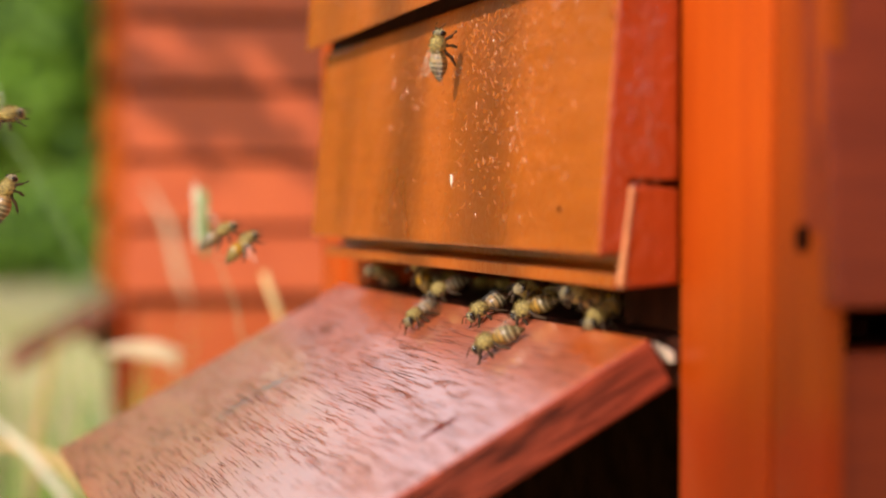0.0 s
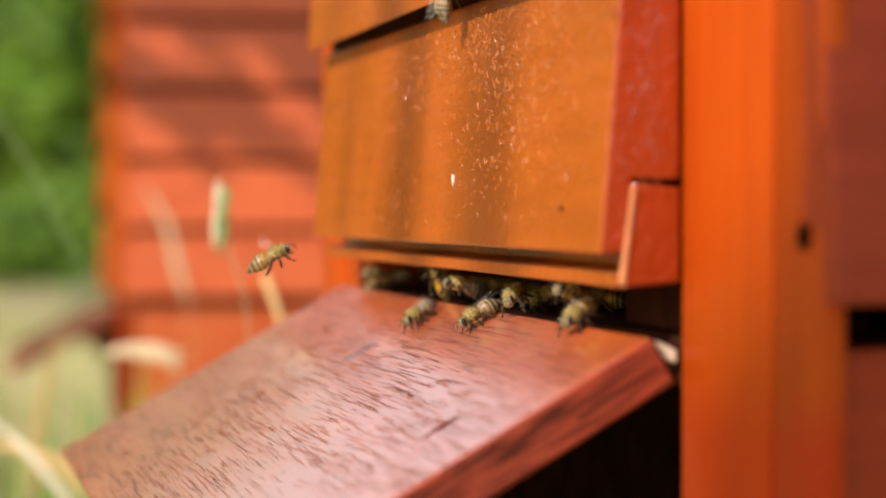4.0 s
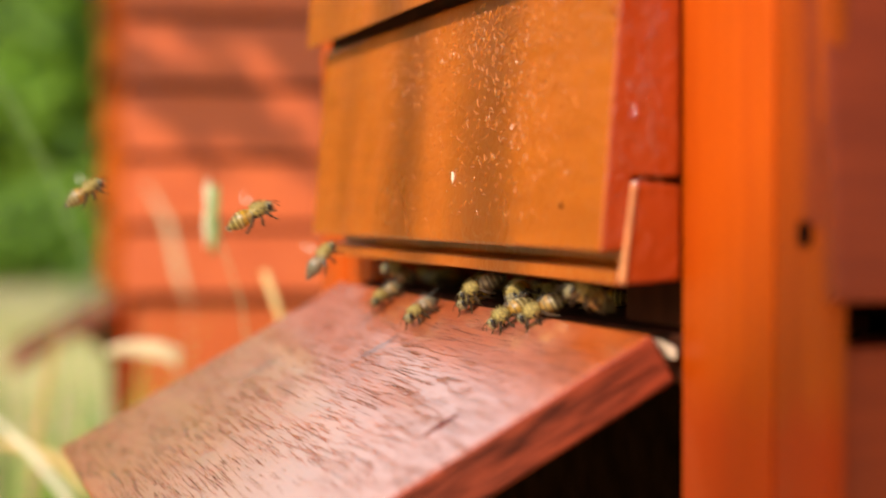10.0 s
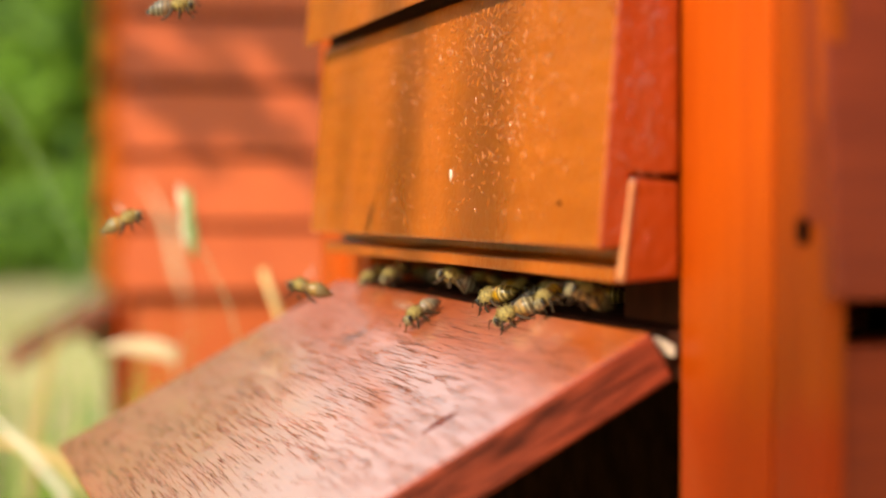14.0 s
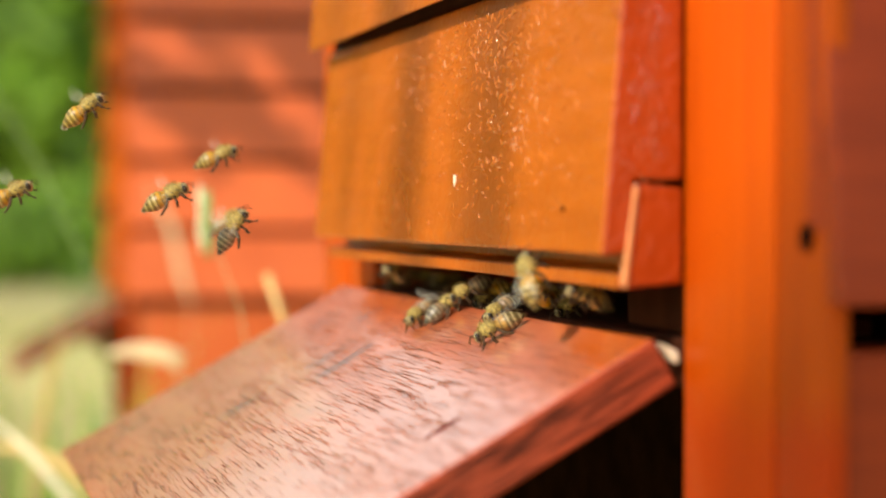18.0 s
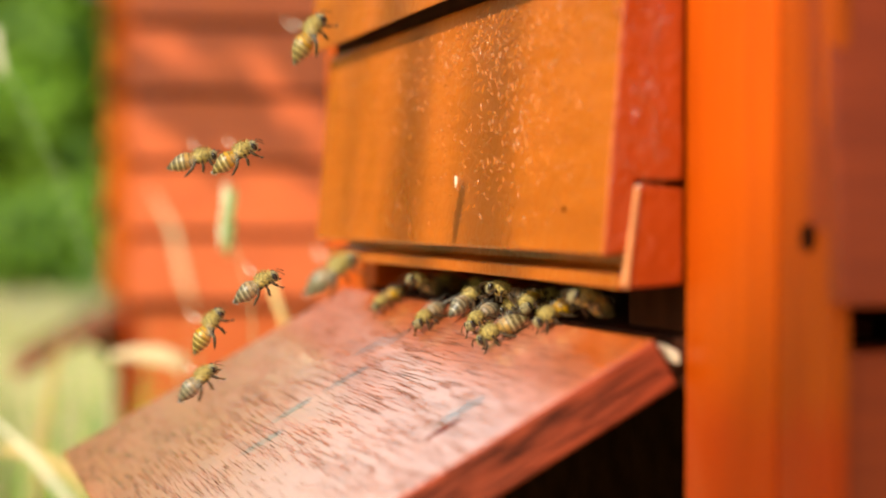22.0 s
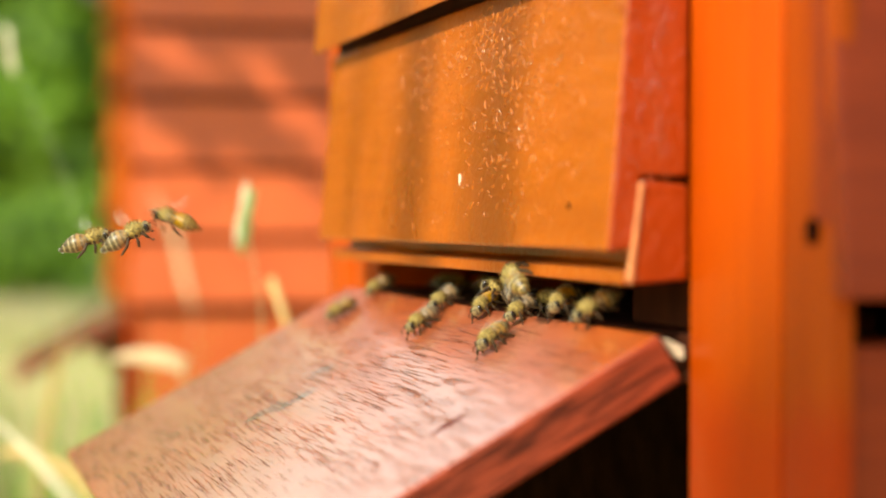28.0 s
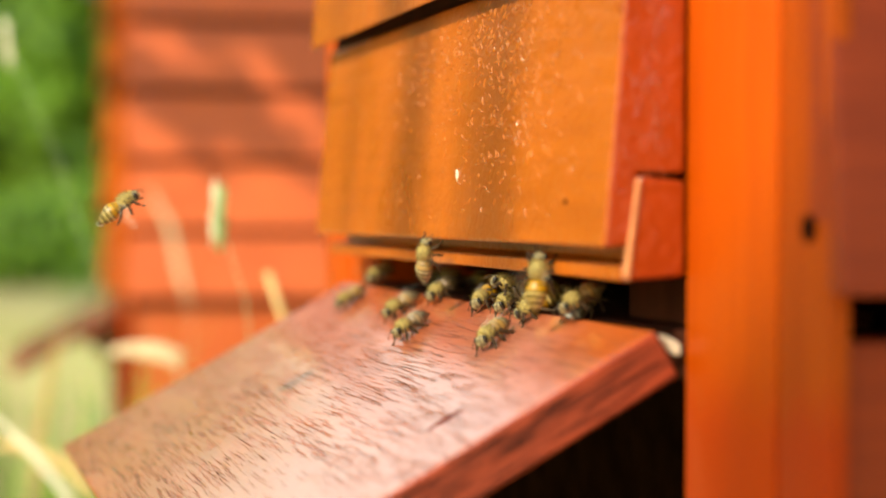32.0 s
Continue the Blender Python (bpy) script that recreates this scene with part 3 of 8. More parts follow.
def meadow_ground():
    m, nt, p = nodes_of("dry_meadow_soil", 0.95)
    w = coords(nt, (1, 1, 1))
    n1, n2 = tex(nt, w, 3.0, 5), tex(nt, w, 60, 5)
    col = ramp(nt, n1, (0.38, (0.20, 0.23, 0.06)), (0.52, (0.52, 0.44, 0.21)), (0.66, (0.20, 0.26, 0.06)))
    col = blend(nt, n2, col, (0.60, 0.50, 0.26))
    nt.links.new(col, p.inputs["Base Color"])
    bumped(nt, p, (n2, 0.8, 0.02))
    xs = [-900, -200, -60, -20] + [-10 + 0.25 * i for i in range(57)] + [8, 20, 80, 900]
    ys = [-900, -100, -20, -6] + [-4 + 0.4 * i for i in range(21)] + [8, 20, 100, 900]
    verts = [(x, y, ground_z(x, y)) for y in ys for x in xs]
    nx = len(xs)
    faces = [(j * nx + i, j * nx + i + 1, (j + 1) * nx + i + 1, (j + 1) * nx + i) for j in range(len(ys) - 1) for i in range(nx - 1)]
    tagged(from_arrays("ground", verts, faces, m, smooth=True), "dry summer meadow soil with thin grass", "ground", kind="structure")


meadow_ground()


def leafy(name, a, b, rough=0.55, patch=None):
    m, nt, p = nodes_of(name, rough)
    geo = nt.nodes.new("ShaderNodeNewGeometry")
    col = ramp(nt, geo.outputs["Random Per Island"], (0.0, a), (1.0, b))
    if patch:
        # patches of other growth, a hand to a pace across
        spots = ramp(nt, tex(nt, coords(nt, (1, 1, 0.2)), 4.5, 3, 0.6), (0.44, (0, 0, 0)), (0.56, (0.9, 0.9, 0.9)))
        col = blend(nt, spots, col, patch)
    nt.links.new(col, p.inputs["Base Color"])
    tr = nt.nodes.new("ShaderNodeBsdfTranslucent")
    nt.links.new(col, tr.inputs["Color"])
    mix = nt.nodes.new("ShaderNodeMixShader")
    mix.inputs[0].default_value = 0.4
    nt.links.new(p.outputs[0], mix.inputs[1])
    nt.links.new(tr.outputs[0], mix.inputs[2])
    nt.links.new(mix.outputs[0], nt.nodes["Material Output"].inputs["Surface"])
    return m


M_LEAF = leafy("hedge_leaf", (0.035, 0.10, 0.008), (0.30, 0.50, 0.04))
M_GRASS = leafy("meadow_grass", (0.26, 0.28, 0.06), (0.90, 0.80, 0.44), patch=(0.80, 0.66, 0.36))
M_GREENGRASS = leafy("green_grass", (0.10, 0.26, 0.02), (0.40, 0.56, 0.08))
M_STRAW = plain("dry_straw", (0.72, 0.66, 0.46), 0.7, 0.2, 200)
M_STRAWPALE = plain("bleached_straw", (0.62, 0.40, 0.15), 0.6, 0.12, 200)
M_PALE = plain("bleached_leaf", (0.62, 0.47, 0.27), 0.6, 0.12, 120)
M_GREENSTEM = plain("grey_green_stem", (0.34, 0.42, 0.22), 0.6, 0.15, 120)
M_SEED = plain("green_grass_seed", (0.26, 0.36, 0.13), 0.65, 0.3, 300)
M_BARK = plain("grey_brown_bark", (0.14, 0.10, 0.07), 0.9, 0.4, 40, 0.6)


def bush(at, high, wide, count, seed, size=0.055):
    rng = np.random.default_rng(seed)
    thing = new("bush")
    thing.matrix_world = Matrix.Translation(at)
    for k in range(9):
        a = rng.uniform(0, math.tau)
        tip = Vector((math.cos(a) * wide * rng.uniform(0.2, 0.8), math.sin(a) * wide * rng.uniform(0.2, 0.8), high * rng.uniform(0.55, 0.9)))
        mid = tip * 0.45 + Vector((0, 0, high * 0.1))
        part("stem", tube([(0, 0, -0.05), mid, tip], [0.03, 0.018, 0.006], 6), M_BARK, thing)
    # clumps of leaves with gaps between them
    clumps = []
    while len(clumps) < 60:
        c = rng.uniform(-1, 1, 3)
        if 0.25 < np.linalg.norm(c) < 1.0 and c[2] > -0.98:
            clumps.append(c)
    clumps = np.array(clumps)
    pick = rng.integers(0, len(clumps), count)
    pos = clumps[pick] + rng.normal(0, 0.13, (count, 3))
    pos = pos * np.array([wide, wide, high * 0.5]) + np.array([0, 0, high * 0.47])
    pos[:, 2] = np.maximum(pos[:, 2], 0.03)
    u = rng.normal(0, 1, (count, 3))
    u /= np.linalg.norm(u, axis=1)[:, None]
    v = np.cross(u, rng.normal(0, 1, (count, 3)))
    v /= np.linalg.norm(v, axis=1)[:, None]
    s = (size * rng.uniform(0.6, 1.3, count))[:, None]
    nrm = np.cross(u, v) * s * 0.18
    verts = np.stack([pos - u * s, pos + v * s * 0.45 + nrm, pos + u * s, pos - v * s * 0.45 + nrm], 1).reshape(-1, 3)
    idx = np.arange(count) * 4
    faces = np.stack([idx, idx + 1, idx + 2, idx + 3], 1).tolist()
    from_arrays("crown", verts, faces, M_LEAF, thing)
    return thing


for k, (x, y, h, w, c, leaf) in enumerate(((-19.0, 1.7, 4.4, 2.1, 11000, 0.16), (-20.0, -0.6, 4.3, 2.1, 10000, 0.16), (-21.5, 4.2, 4.6, 2.3, 9000, 0.17), (-22.0, -3.6, 4.4, 2.3, 7000, 0.17), (-23.5, 0.6, 5.0, 2.5, 9000, 0.17),
                                           (-10.2, 0.30, 0.50, 0.45, 1300, 0.05), (-9.4, 0.95, 0.38, 0.40, 1000, 0.045), (-11.6, 0.90, 0.62, 0.5, 1500, 0.055),
                                           # unseen bushes, added to darken what the front boards reflect
                                           (-6.6, -2.5, 2.4, 0.9, 7000, 0.055), (-7.4, -1.25, 2.3, 0.62, 6000, 0.055), (-6.0, -4.0, 2.4, 1.1, 5000, 0.055))):
    tagged(bush(Vector((x, y, ground_z(x, y))), h, w, c, 11 + k, leaf), "leafy green garden bush in full sun", "bush", "hedge behind the hives")


def grass(name, count, region, tall, material, seed, label, thin=0.0022, near=False):
    rng = np.random.default_rng(seed)
    x = rng.uniform(region[0], region[1], count)
    y = rng.uniform(region[2], region[3], count)
    clear = np.ones(count, bool)
    for ox in (0.0, -1.577):
        clear &= ~((x > ox - 0.42) & (x < ox + 0.10) & (y > -0.12) & (y < 0.36))
    if not near:
        clear &= ~((x > -0.9) & (y > -1.2) & (y < 0.5))
        clear &= ~((x > -1.95) & (y > -0.36) & (y < 0.45))
    x, y = x[clear], y[clear]
    n = len(x)
    z = np.array([ground_z(a, b) for a, b in zip(x, y)])
    h = tall * rng.uniform(0.45, 1.15, n)
    a = rng.uniform(0, math.tau, n)
    lean = h * rng.uniform(0.1, 0.6, n)
    dx, dy = np.cos(a), np.sin(a)
    wx, wy = -dy * thin * rng.uniform(0.6, 1.6, n), dx * thin
    b0 = np.stack([x - wx, y - wy, z - 0.005], 1)
    b1 = np.stack([x + wx, y + wy, z - 0.005], 1)
    m0 = np.stack([x + dx * lean * 0.3 - wx * 0.8, y + dy * lean * 0.3 - wy * 0.8, z + h * 0.6], 1)
    m1 = np.stack([x + dx * lean * 0.3 + wx * 0.8, y + dy * lean * 0.3 + wy * 0.8, z + h * 0.6], 1)
    tp = np.stack([x + dx * lean, y + dy * lean, z + h], 1)
    verts = np.stack([b0, b1, m0, m1, tp], 1).reshape(-1, 3)
    i = np.arange(n) * 5
    faces = [q for k in i for q in ((k, k + 1, k + 3, k + 2), (k + 2, k + 3, k + 4))]
    tagged(from_arrays(name, verts, faces, material), label, "grass", kind="stuff")


grass("dry_grass", 16000, (-6.5, -0.95, -1.6, 1.8), 0.17, M_GRASS, 5, "tall dry yellow meadow grass")
grass("green_grass", 4200, (-6.0, -1.0, -1.5, 1.6), 0.13, M_GREENGRASS, 6, "short green meadow grass")
grass("tall_dry_grass", 1500, (-3.4, -1.75, -0.95, -0.12), 0.30, M_GRASS, 15, "tall bleached grass beside the hive", 0.003, True)
grass("yellow_grass", 3000, (-1.62, -0.95, -0.80, -0.14), 0.17, M_GRASS, 25, "yellow summer grass in front of the hives", 0.0028, True)
grass("green_tuft", 45, (-1.28, -1.13, -0.055, 0.02), 0.30, M_GREENGRASS, 16, "green grass tuft beside the landing board", 0.003, True)
grass("green_tuft", 110, (-1.60, -1.28, -0.20, -0.03), 0.25, M_GREENGRASS, 17, "loose tuft of green meadow grass", 0.003, True)
grass("far_grass", 12000, (-16.0, -6.0, -4.5, 5.0), 0.07, M_GRASS, 9, "far short dry meadow grass", 0.006)
grass("short_grass", 60000, (-7.0, 4.5, -5.0, 5.0), 0.055, M_GRASS, 7, "short dry trodden grass round the hives", 0.004, True)


def shade_tree(at, high, lean, trunk, crown_at, crown_r, count, seed, size, hubs=70, tight=0.16):
    """A slender tree set out of view to shape the light: tapered trunk, limbs and a crown of single leaves."""
    rng = np.random.default_rng(seed)
    thing = new("fruit_tree")
    thing.matrix_world = Matrix.Translation(at)
    top = Vector((lean[0], lean[1], high))
    part("trunk", tube([(0, 0, -0.1), top * 0.35, top * 0.7, top], [trunk * 1.25, trunk * 1.1, trunk, trunk * 0.6], 10), M_BARK, thing, smooth=True)
    cc = Vector(crown_at)
    for k in range(7):
        d = Vector(rng.normal(0, 1, 3)).normalized()
        tip = cc + Vector((d.x * crown_r[0], d.y * crown_r[1], d.z * crown_r[2])) * 0.8
        part("limb", tube([top * rng.uniform(0.8, 0.98), (top + tip) * 0.5 + Vector((0, 0, 0.1)), tip], [trunk * 0.45, trunk * 0.3, 0.006], 6), M_BARK, thing)
    if isinstance(hubs, list):
        hub = np.array([tuple(h) for h in hubs])
        pos = hub[rng.integers(0, len(hub), count)] + rng.normal(0, tight, (count, 3))
    else:
        hub = rng.normal(0, 0.55, (hubs, 3))
        pos = hub[rng.integers(0, hubs, count)] + rng.normal(0, tight, (count, 3))
        pos = pos * np.array(crown_r) + np.array(crown_at)
    u = rng.normal(0, 1, (count, 3))
    u /= np.linalg.norm(u, axis=1)[:, None]
    v = np.cross(u, rng.normal(0, 1, (count, 3)))
    v /= np.linalg.norm(v, axis=1)[:, None]
    s = (size * rng.uniform(0.6, 1.3, count))[:, None]
    verts = np.stack([pos - u * s, pos + v * s * 0.5, pos + u * s, pos - v * s * 0.5], 1).reshape(-1, 3)
    i = np.arange(count) * 4
    from_arrays("crown", verts, np.stack([i, i + 1, i + 2, i + 3], 1).tolist(), M_LEAF, thing)
    return tagged(thing, "unseen slender tree added to shape the light on the hives", "tree", "garden trees")


AWAY = Vector((SUN.x, SUN.y, 0)).normalized()
RISE = SUN.z / math.hypot(SUN.x, SUN.y)
# unseen tree, added so that the front boards reflect its dark trunk
shade_tree(Vector((-4.85, -1.19, ground_z(-4.85, -1.19))), 3.2, (0.05, -0.1), 0.085, (0.1, -0.1, 3.9), (1.0, 1.0, 0.6), 2200, 3, 0.05)
ACROSS = Vector((-AWAY.y, AWAY.x, 0))
branch_foot = Vector((-1.44, -1.74, -0.07))
# leaf clusters of an unseen branch, placed to dapple the upper boards of hive_b, with slanting gaps between them
rng = random.Random(5)
clusters = []
GAPS = ((0.078, 0.492, 0.034, 0.017), (0.172, 0.472, 0.026, 0.012), (0.058, 0.420, 0.036, 0.013), (0.210, 0.428, 0.024, 0.016), (0.010, 0.515, 0.020, 0.012))
for row in range(14):
    for col in range(24):
        y, z = 0.040 + 0.0155 * col + rng.uniform(-0.006, 0.006), 0.398 + 0.0165 * row + rng.uniform(-0.006, 0.006)
        if any((((y - gy) * 0.85 - (z - gz) * 0.5) / gw) ** 2 + (((y - gy) * 0.5 + (z - gz) * 0.85) / gh) ** 2 < 3.2 for gy, gz, gw, gh in GAPS):
            continue
        if z < 0.43 and rng.random() < 0.45:
            continue
        clusters.append(Vector((-1.51, y, z)) + SUN * rng.uniform(0.95, 1.25) - branch_foot)
shade_tree(branch_foot, 1.3, (0.25, 0.6), 0.05, (0.42, 1.17, 1.24), (0.30, 0.25, 0.10), 5200, 9, 0.0115, clusters, 0.005)
# an unseen tree, added so that its trunk and sawn limb shade the hive's side and post
old_foot = AWAY * 3.0 + ACROSS * 0.201
old = new("old_fruit_tree")
old.matrix_world = Matrix.Translation((old_foot.x, old_foot.y, -0.003))
part("trunk", tube([(0, 0, -0.1), (0, 0, 1.2), (0.01, 0, 2.6), (0, 0.02, 4.2)], [0.20, 0.17, 0.16, 0.12], 14), M_BARK, old, smooth=True)
hub_z = 0.330 + 3.0 * RISE - 0.125
part("limb", tube([(0, 0, hub_z - 0.06), ACROSS * -0.11 + Vector((0, 0, hub_z - 0.01)), ACROSS * -0.199 + Vector((0, 0, hub_z))], [0.13, 0.105, 0.10], 12), M_BARK, old, "thick limb added to shade the foot of the post", True)
for k in range(6):
    a = k * 1.05
    part("limb", tube([(0, 0.02, 4.1), (math.cos(a) * 0.5, math.sin(a) * 0.5, 4.8), (math.cos(a) * 1.2, math.sin(a) * 1.2, 5.2)], [0.06, 0.04, 0.01], 6), M_BARK, old)
rng = np.random.default_rng(31)
many = 2500
pos = rng.normal(0, 1, (many, 3)) * np.array([0.8, 0.8, 0.3]) + np.array([0, 0, 5.2])
u = rng.normal(0, 0.05, (many, 3))
v = np.cross(u, rng.normal(0, 0.6, (many, 3)))
verts = np.stack([pos - u, pos + v, pos + u, pos - v], 1).reshape(-1, 3)
i = np.arange(many) * 4
from_arrays("crown", verts, np.stack([i, i + 1, i + 2, i + 3], 1).tolist(), M_LEAF, old)
tagged(old, "unseen tree added to shade the hive's side and post", "tree", "garden trees")


# ---------------------------------------------------------------- single stalks near the hives
def blade(points, width, material, name, parent, label=""):
    """A creased grass blade along the points."""
    pts = [Vector(p) for p in points]
    bm = bmesh.new()
    rows = []
    for i, p in enumerate(pts):
        d = (pts[min(i + 1, len(pts) - 1)] - pts[max(i - 1, 0)]).normalized()
        side = d.cross(Vector((1, 0.2, 0))).normalized()
        w = width * (0.12 if i < 2 else math.sin(math.pi * (0.25 + 0.65 * (i - 1) / (len(pts) - 2))))
        rows.append([bm.verts.new(p - side * w), bm.verts.new(p + Vector((w * 0.4, 0, 0))), bm.verts.new(p + side * w)])
    for a, b in zip(rows, rows[1:]):
        bm.faces.new((a[0], a[1], b[1], b[0]))
        bm.faces.new((a[1], a[2], b[2], b[1]))
    return part(name, bm, material, parent, label, True)


def spikelet(name, parent, at, long, wide, material):
    """A seed head of overlapping husks round a thin axis."""
    bm = bmesh.new()
    for k in range(9):
        s = k / 8
        r = wide * (0.35 + 0.65 * math.sin(math.pi * (0.15 + 0.75 * s)))
        for side in (-1, 1):
            c = Vector(at) + Vector((0, side * r * 0.35, long * (s - 0.5) * 0.8))
            m = Matrix.Translation(c) @ Euler((side * -0.25, 0, k * 0.9)).to_matrix().to_4x4() @ Matrix.Diagonal((r * 0.55, r * 0.6, long * 0.19, 1))
            bmesh.ops.create_icosphere(bm, subdivisions=1, radius=1.0, matrix=m)
    return part(name, bm, material, parent, "", True)


def seed_stalk(name, base, pivot, head, wide, material, stem_material, label):
    """Lower stem fixed in the ground; the upper stem with its seed head sways about the pivot."""
    thing = new(name)
    thing.matrix_world = Matrix.Translation(base)
    hip = Vector(pivot) - Vector(base)
    part("lower_stem", tube([(0, 0, -0.01), hip * 0.5 + Vector((0, 0.01, 0)), hip], [0.0003, 0.0002, 0.0002], 6), stem_material, thing)
    up = part("upper_stem", tube([(0, 0, 0), (0, 0.004, head * 0.5), (0, 0.0, head)], [0.0003, 0.0003, 0.0003], 6), stem_material, thing)
    up.location = hip
    long = 0.027
    lean = Matrix.Rotation(radians(-14), 4, Vector((0.96670, -0.25591, 0)))
    for kind, shift, thick, stuff in (("seed_head", 0.25, 0.8, material), ("pale_husk", -0.7, 0.42, M_STRAW)):
        husk = spikelet(kind, up, (0.2559 * wide * shift, 0.9667 * wide * shift, -0.1 * long * shift), long, wide * thick, stuff)
        husk.matrix_basis = Matrix.Translation((0, 0, head)) @ lean
    return tagged(thing, label, "grass stalk"), up, hip


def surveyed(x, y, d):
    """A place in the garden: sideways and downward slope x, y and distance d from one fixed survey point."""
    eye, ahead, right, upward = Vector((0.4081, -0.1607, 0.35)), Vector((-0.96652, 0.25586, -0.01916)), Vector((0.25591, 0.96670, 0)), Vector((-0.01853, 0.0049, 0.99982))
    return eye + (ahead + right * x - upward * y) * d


def on_ground(p, dx=0.0, dy=0.0):
    return Vector((p.x + dx, p.y + dy, ground_z(p.x + dx, p.y + dy)))


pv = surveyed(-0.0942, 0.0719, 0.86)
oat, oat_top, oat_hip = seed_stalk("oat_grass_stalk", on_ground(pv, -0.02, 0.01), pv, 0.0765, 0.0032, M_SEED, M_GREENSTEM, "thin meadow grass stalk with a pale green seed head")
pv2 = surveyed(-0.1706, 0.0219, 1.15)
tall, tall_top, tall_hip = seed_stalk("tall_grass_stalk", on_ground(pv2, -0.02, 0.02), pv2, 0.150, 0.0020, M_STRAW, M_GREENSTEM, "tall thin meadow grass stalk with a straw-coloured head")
pale = new("dry_grass_leaf")
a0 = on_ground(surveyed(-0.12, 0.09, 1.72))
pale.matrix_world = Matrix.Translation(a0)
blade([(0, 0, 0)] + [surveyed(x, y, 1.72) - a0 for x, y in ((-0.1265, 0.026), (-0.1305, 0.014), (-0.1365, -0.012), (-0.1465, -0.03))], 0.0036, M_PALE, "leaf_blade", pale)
tagged(pale, "bleached bent dry grass leaf", "grass leaf")
straw = new("straw_stub")
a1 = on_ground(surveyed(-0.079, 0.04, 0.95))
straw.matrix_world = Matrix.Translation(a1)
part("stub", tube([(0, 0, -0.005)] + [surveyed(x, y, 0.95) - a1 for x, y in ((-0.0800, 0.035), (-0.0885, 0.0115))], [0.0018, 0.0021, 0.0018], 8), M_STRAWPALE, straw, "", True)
tagged(straw, "broken pale straw stub beside the landing board", "straw")
curl = new("curled_dry_leaf")
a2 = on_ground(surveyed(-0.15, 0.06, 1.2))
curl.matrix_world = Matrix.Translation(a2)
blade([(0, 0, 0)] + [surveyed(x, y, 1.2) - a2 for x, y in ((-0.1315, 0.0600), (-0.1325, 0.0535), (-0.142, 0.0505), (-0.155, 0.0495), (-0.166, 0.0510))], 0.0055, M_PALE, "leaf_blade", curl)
tagged(curl, "curled cream-coloured dry leaf in the grass", "dry leaf")


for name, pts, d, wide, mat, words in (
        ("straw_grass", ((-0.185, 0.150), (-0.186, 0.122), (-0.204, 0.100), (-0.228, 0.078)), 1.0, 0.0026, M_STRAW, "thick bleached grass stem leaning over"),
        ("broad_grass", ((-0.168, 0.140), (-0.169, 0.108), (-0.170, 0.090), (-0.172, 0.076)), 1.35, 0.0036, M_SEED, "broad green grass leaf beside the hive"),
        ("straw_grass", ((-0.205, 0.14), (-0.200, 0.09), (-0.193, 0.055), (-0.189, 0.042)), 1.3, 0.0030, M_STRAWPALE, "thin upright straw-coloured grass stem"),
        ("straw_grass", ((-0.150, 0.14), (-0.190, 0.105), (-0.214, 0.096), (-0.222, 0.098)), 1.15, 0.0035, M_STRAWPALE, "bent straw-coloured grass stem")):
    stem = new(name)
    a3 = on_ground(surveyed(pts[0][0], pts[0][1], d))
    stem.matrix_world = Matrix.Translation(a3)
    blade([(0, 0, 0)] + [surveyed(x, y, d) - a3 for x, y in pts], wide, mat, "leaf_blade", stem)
    tagged(stem, words, "grass stem")

# ---------------------------------------------------------------- the bees
MM = 0.001


def bee_fur(name, a, b, rough=0.75):
    m, nt, p = nodes_of(name, rough)
    n = tex(nt, coords(nt, (1, 1, 1)), 1400, 4, 0.6)
    nt.links.new(ramp(nt, n, (0.3, a), (0.7, b)), p.inputs["Base Color"])
    bumped(nt, p, (n, 0.8, 0.0004))
    p.inputs["Sheen Weight"].default_value = 0.4
    p.inputs["Sheen Tint"].default_value = (0.9, 0.75, 0.4, 1)
    return m


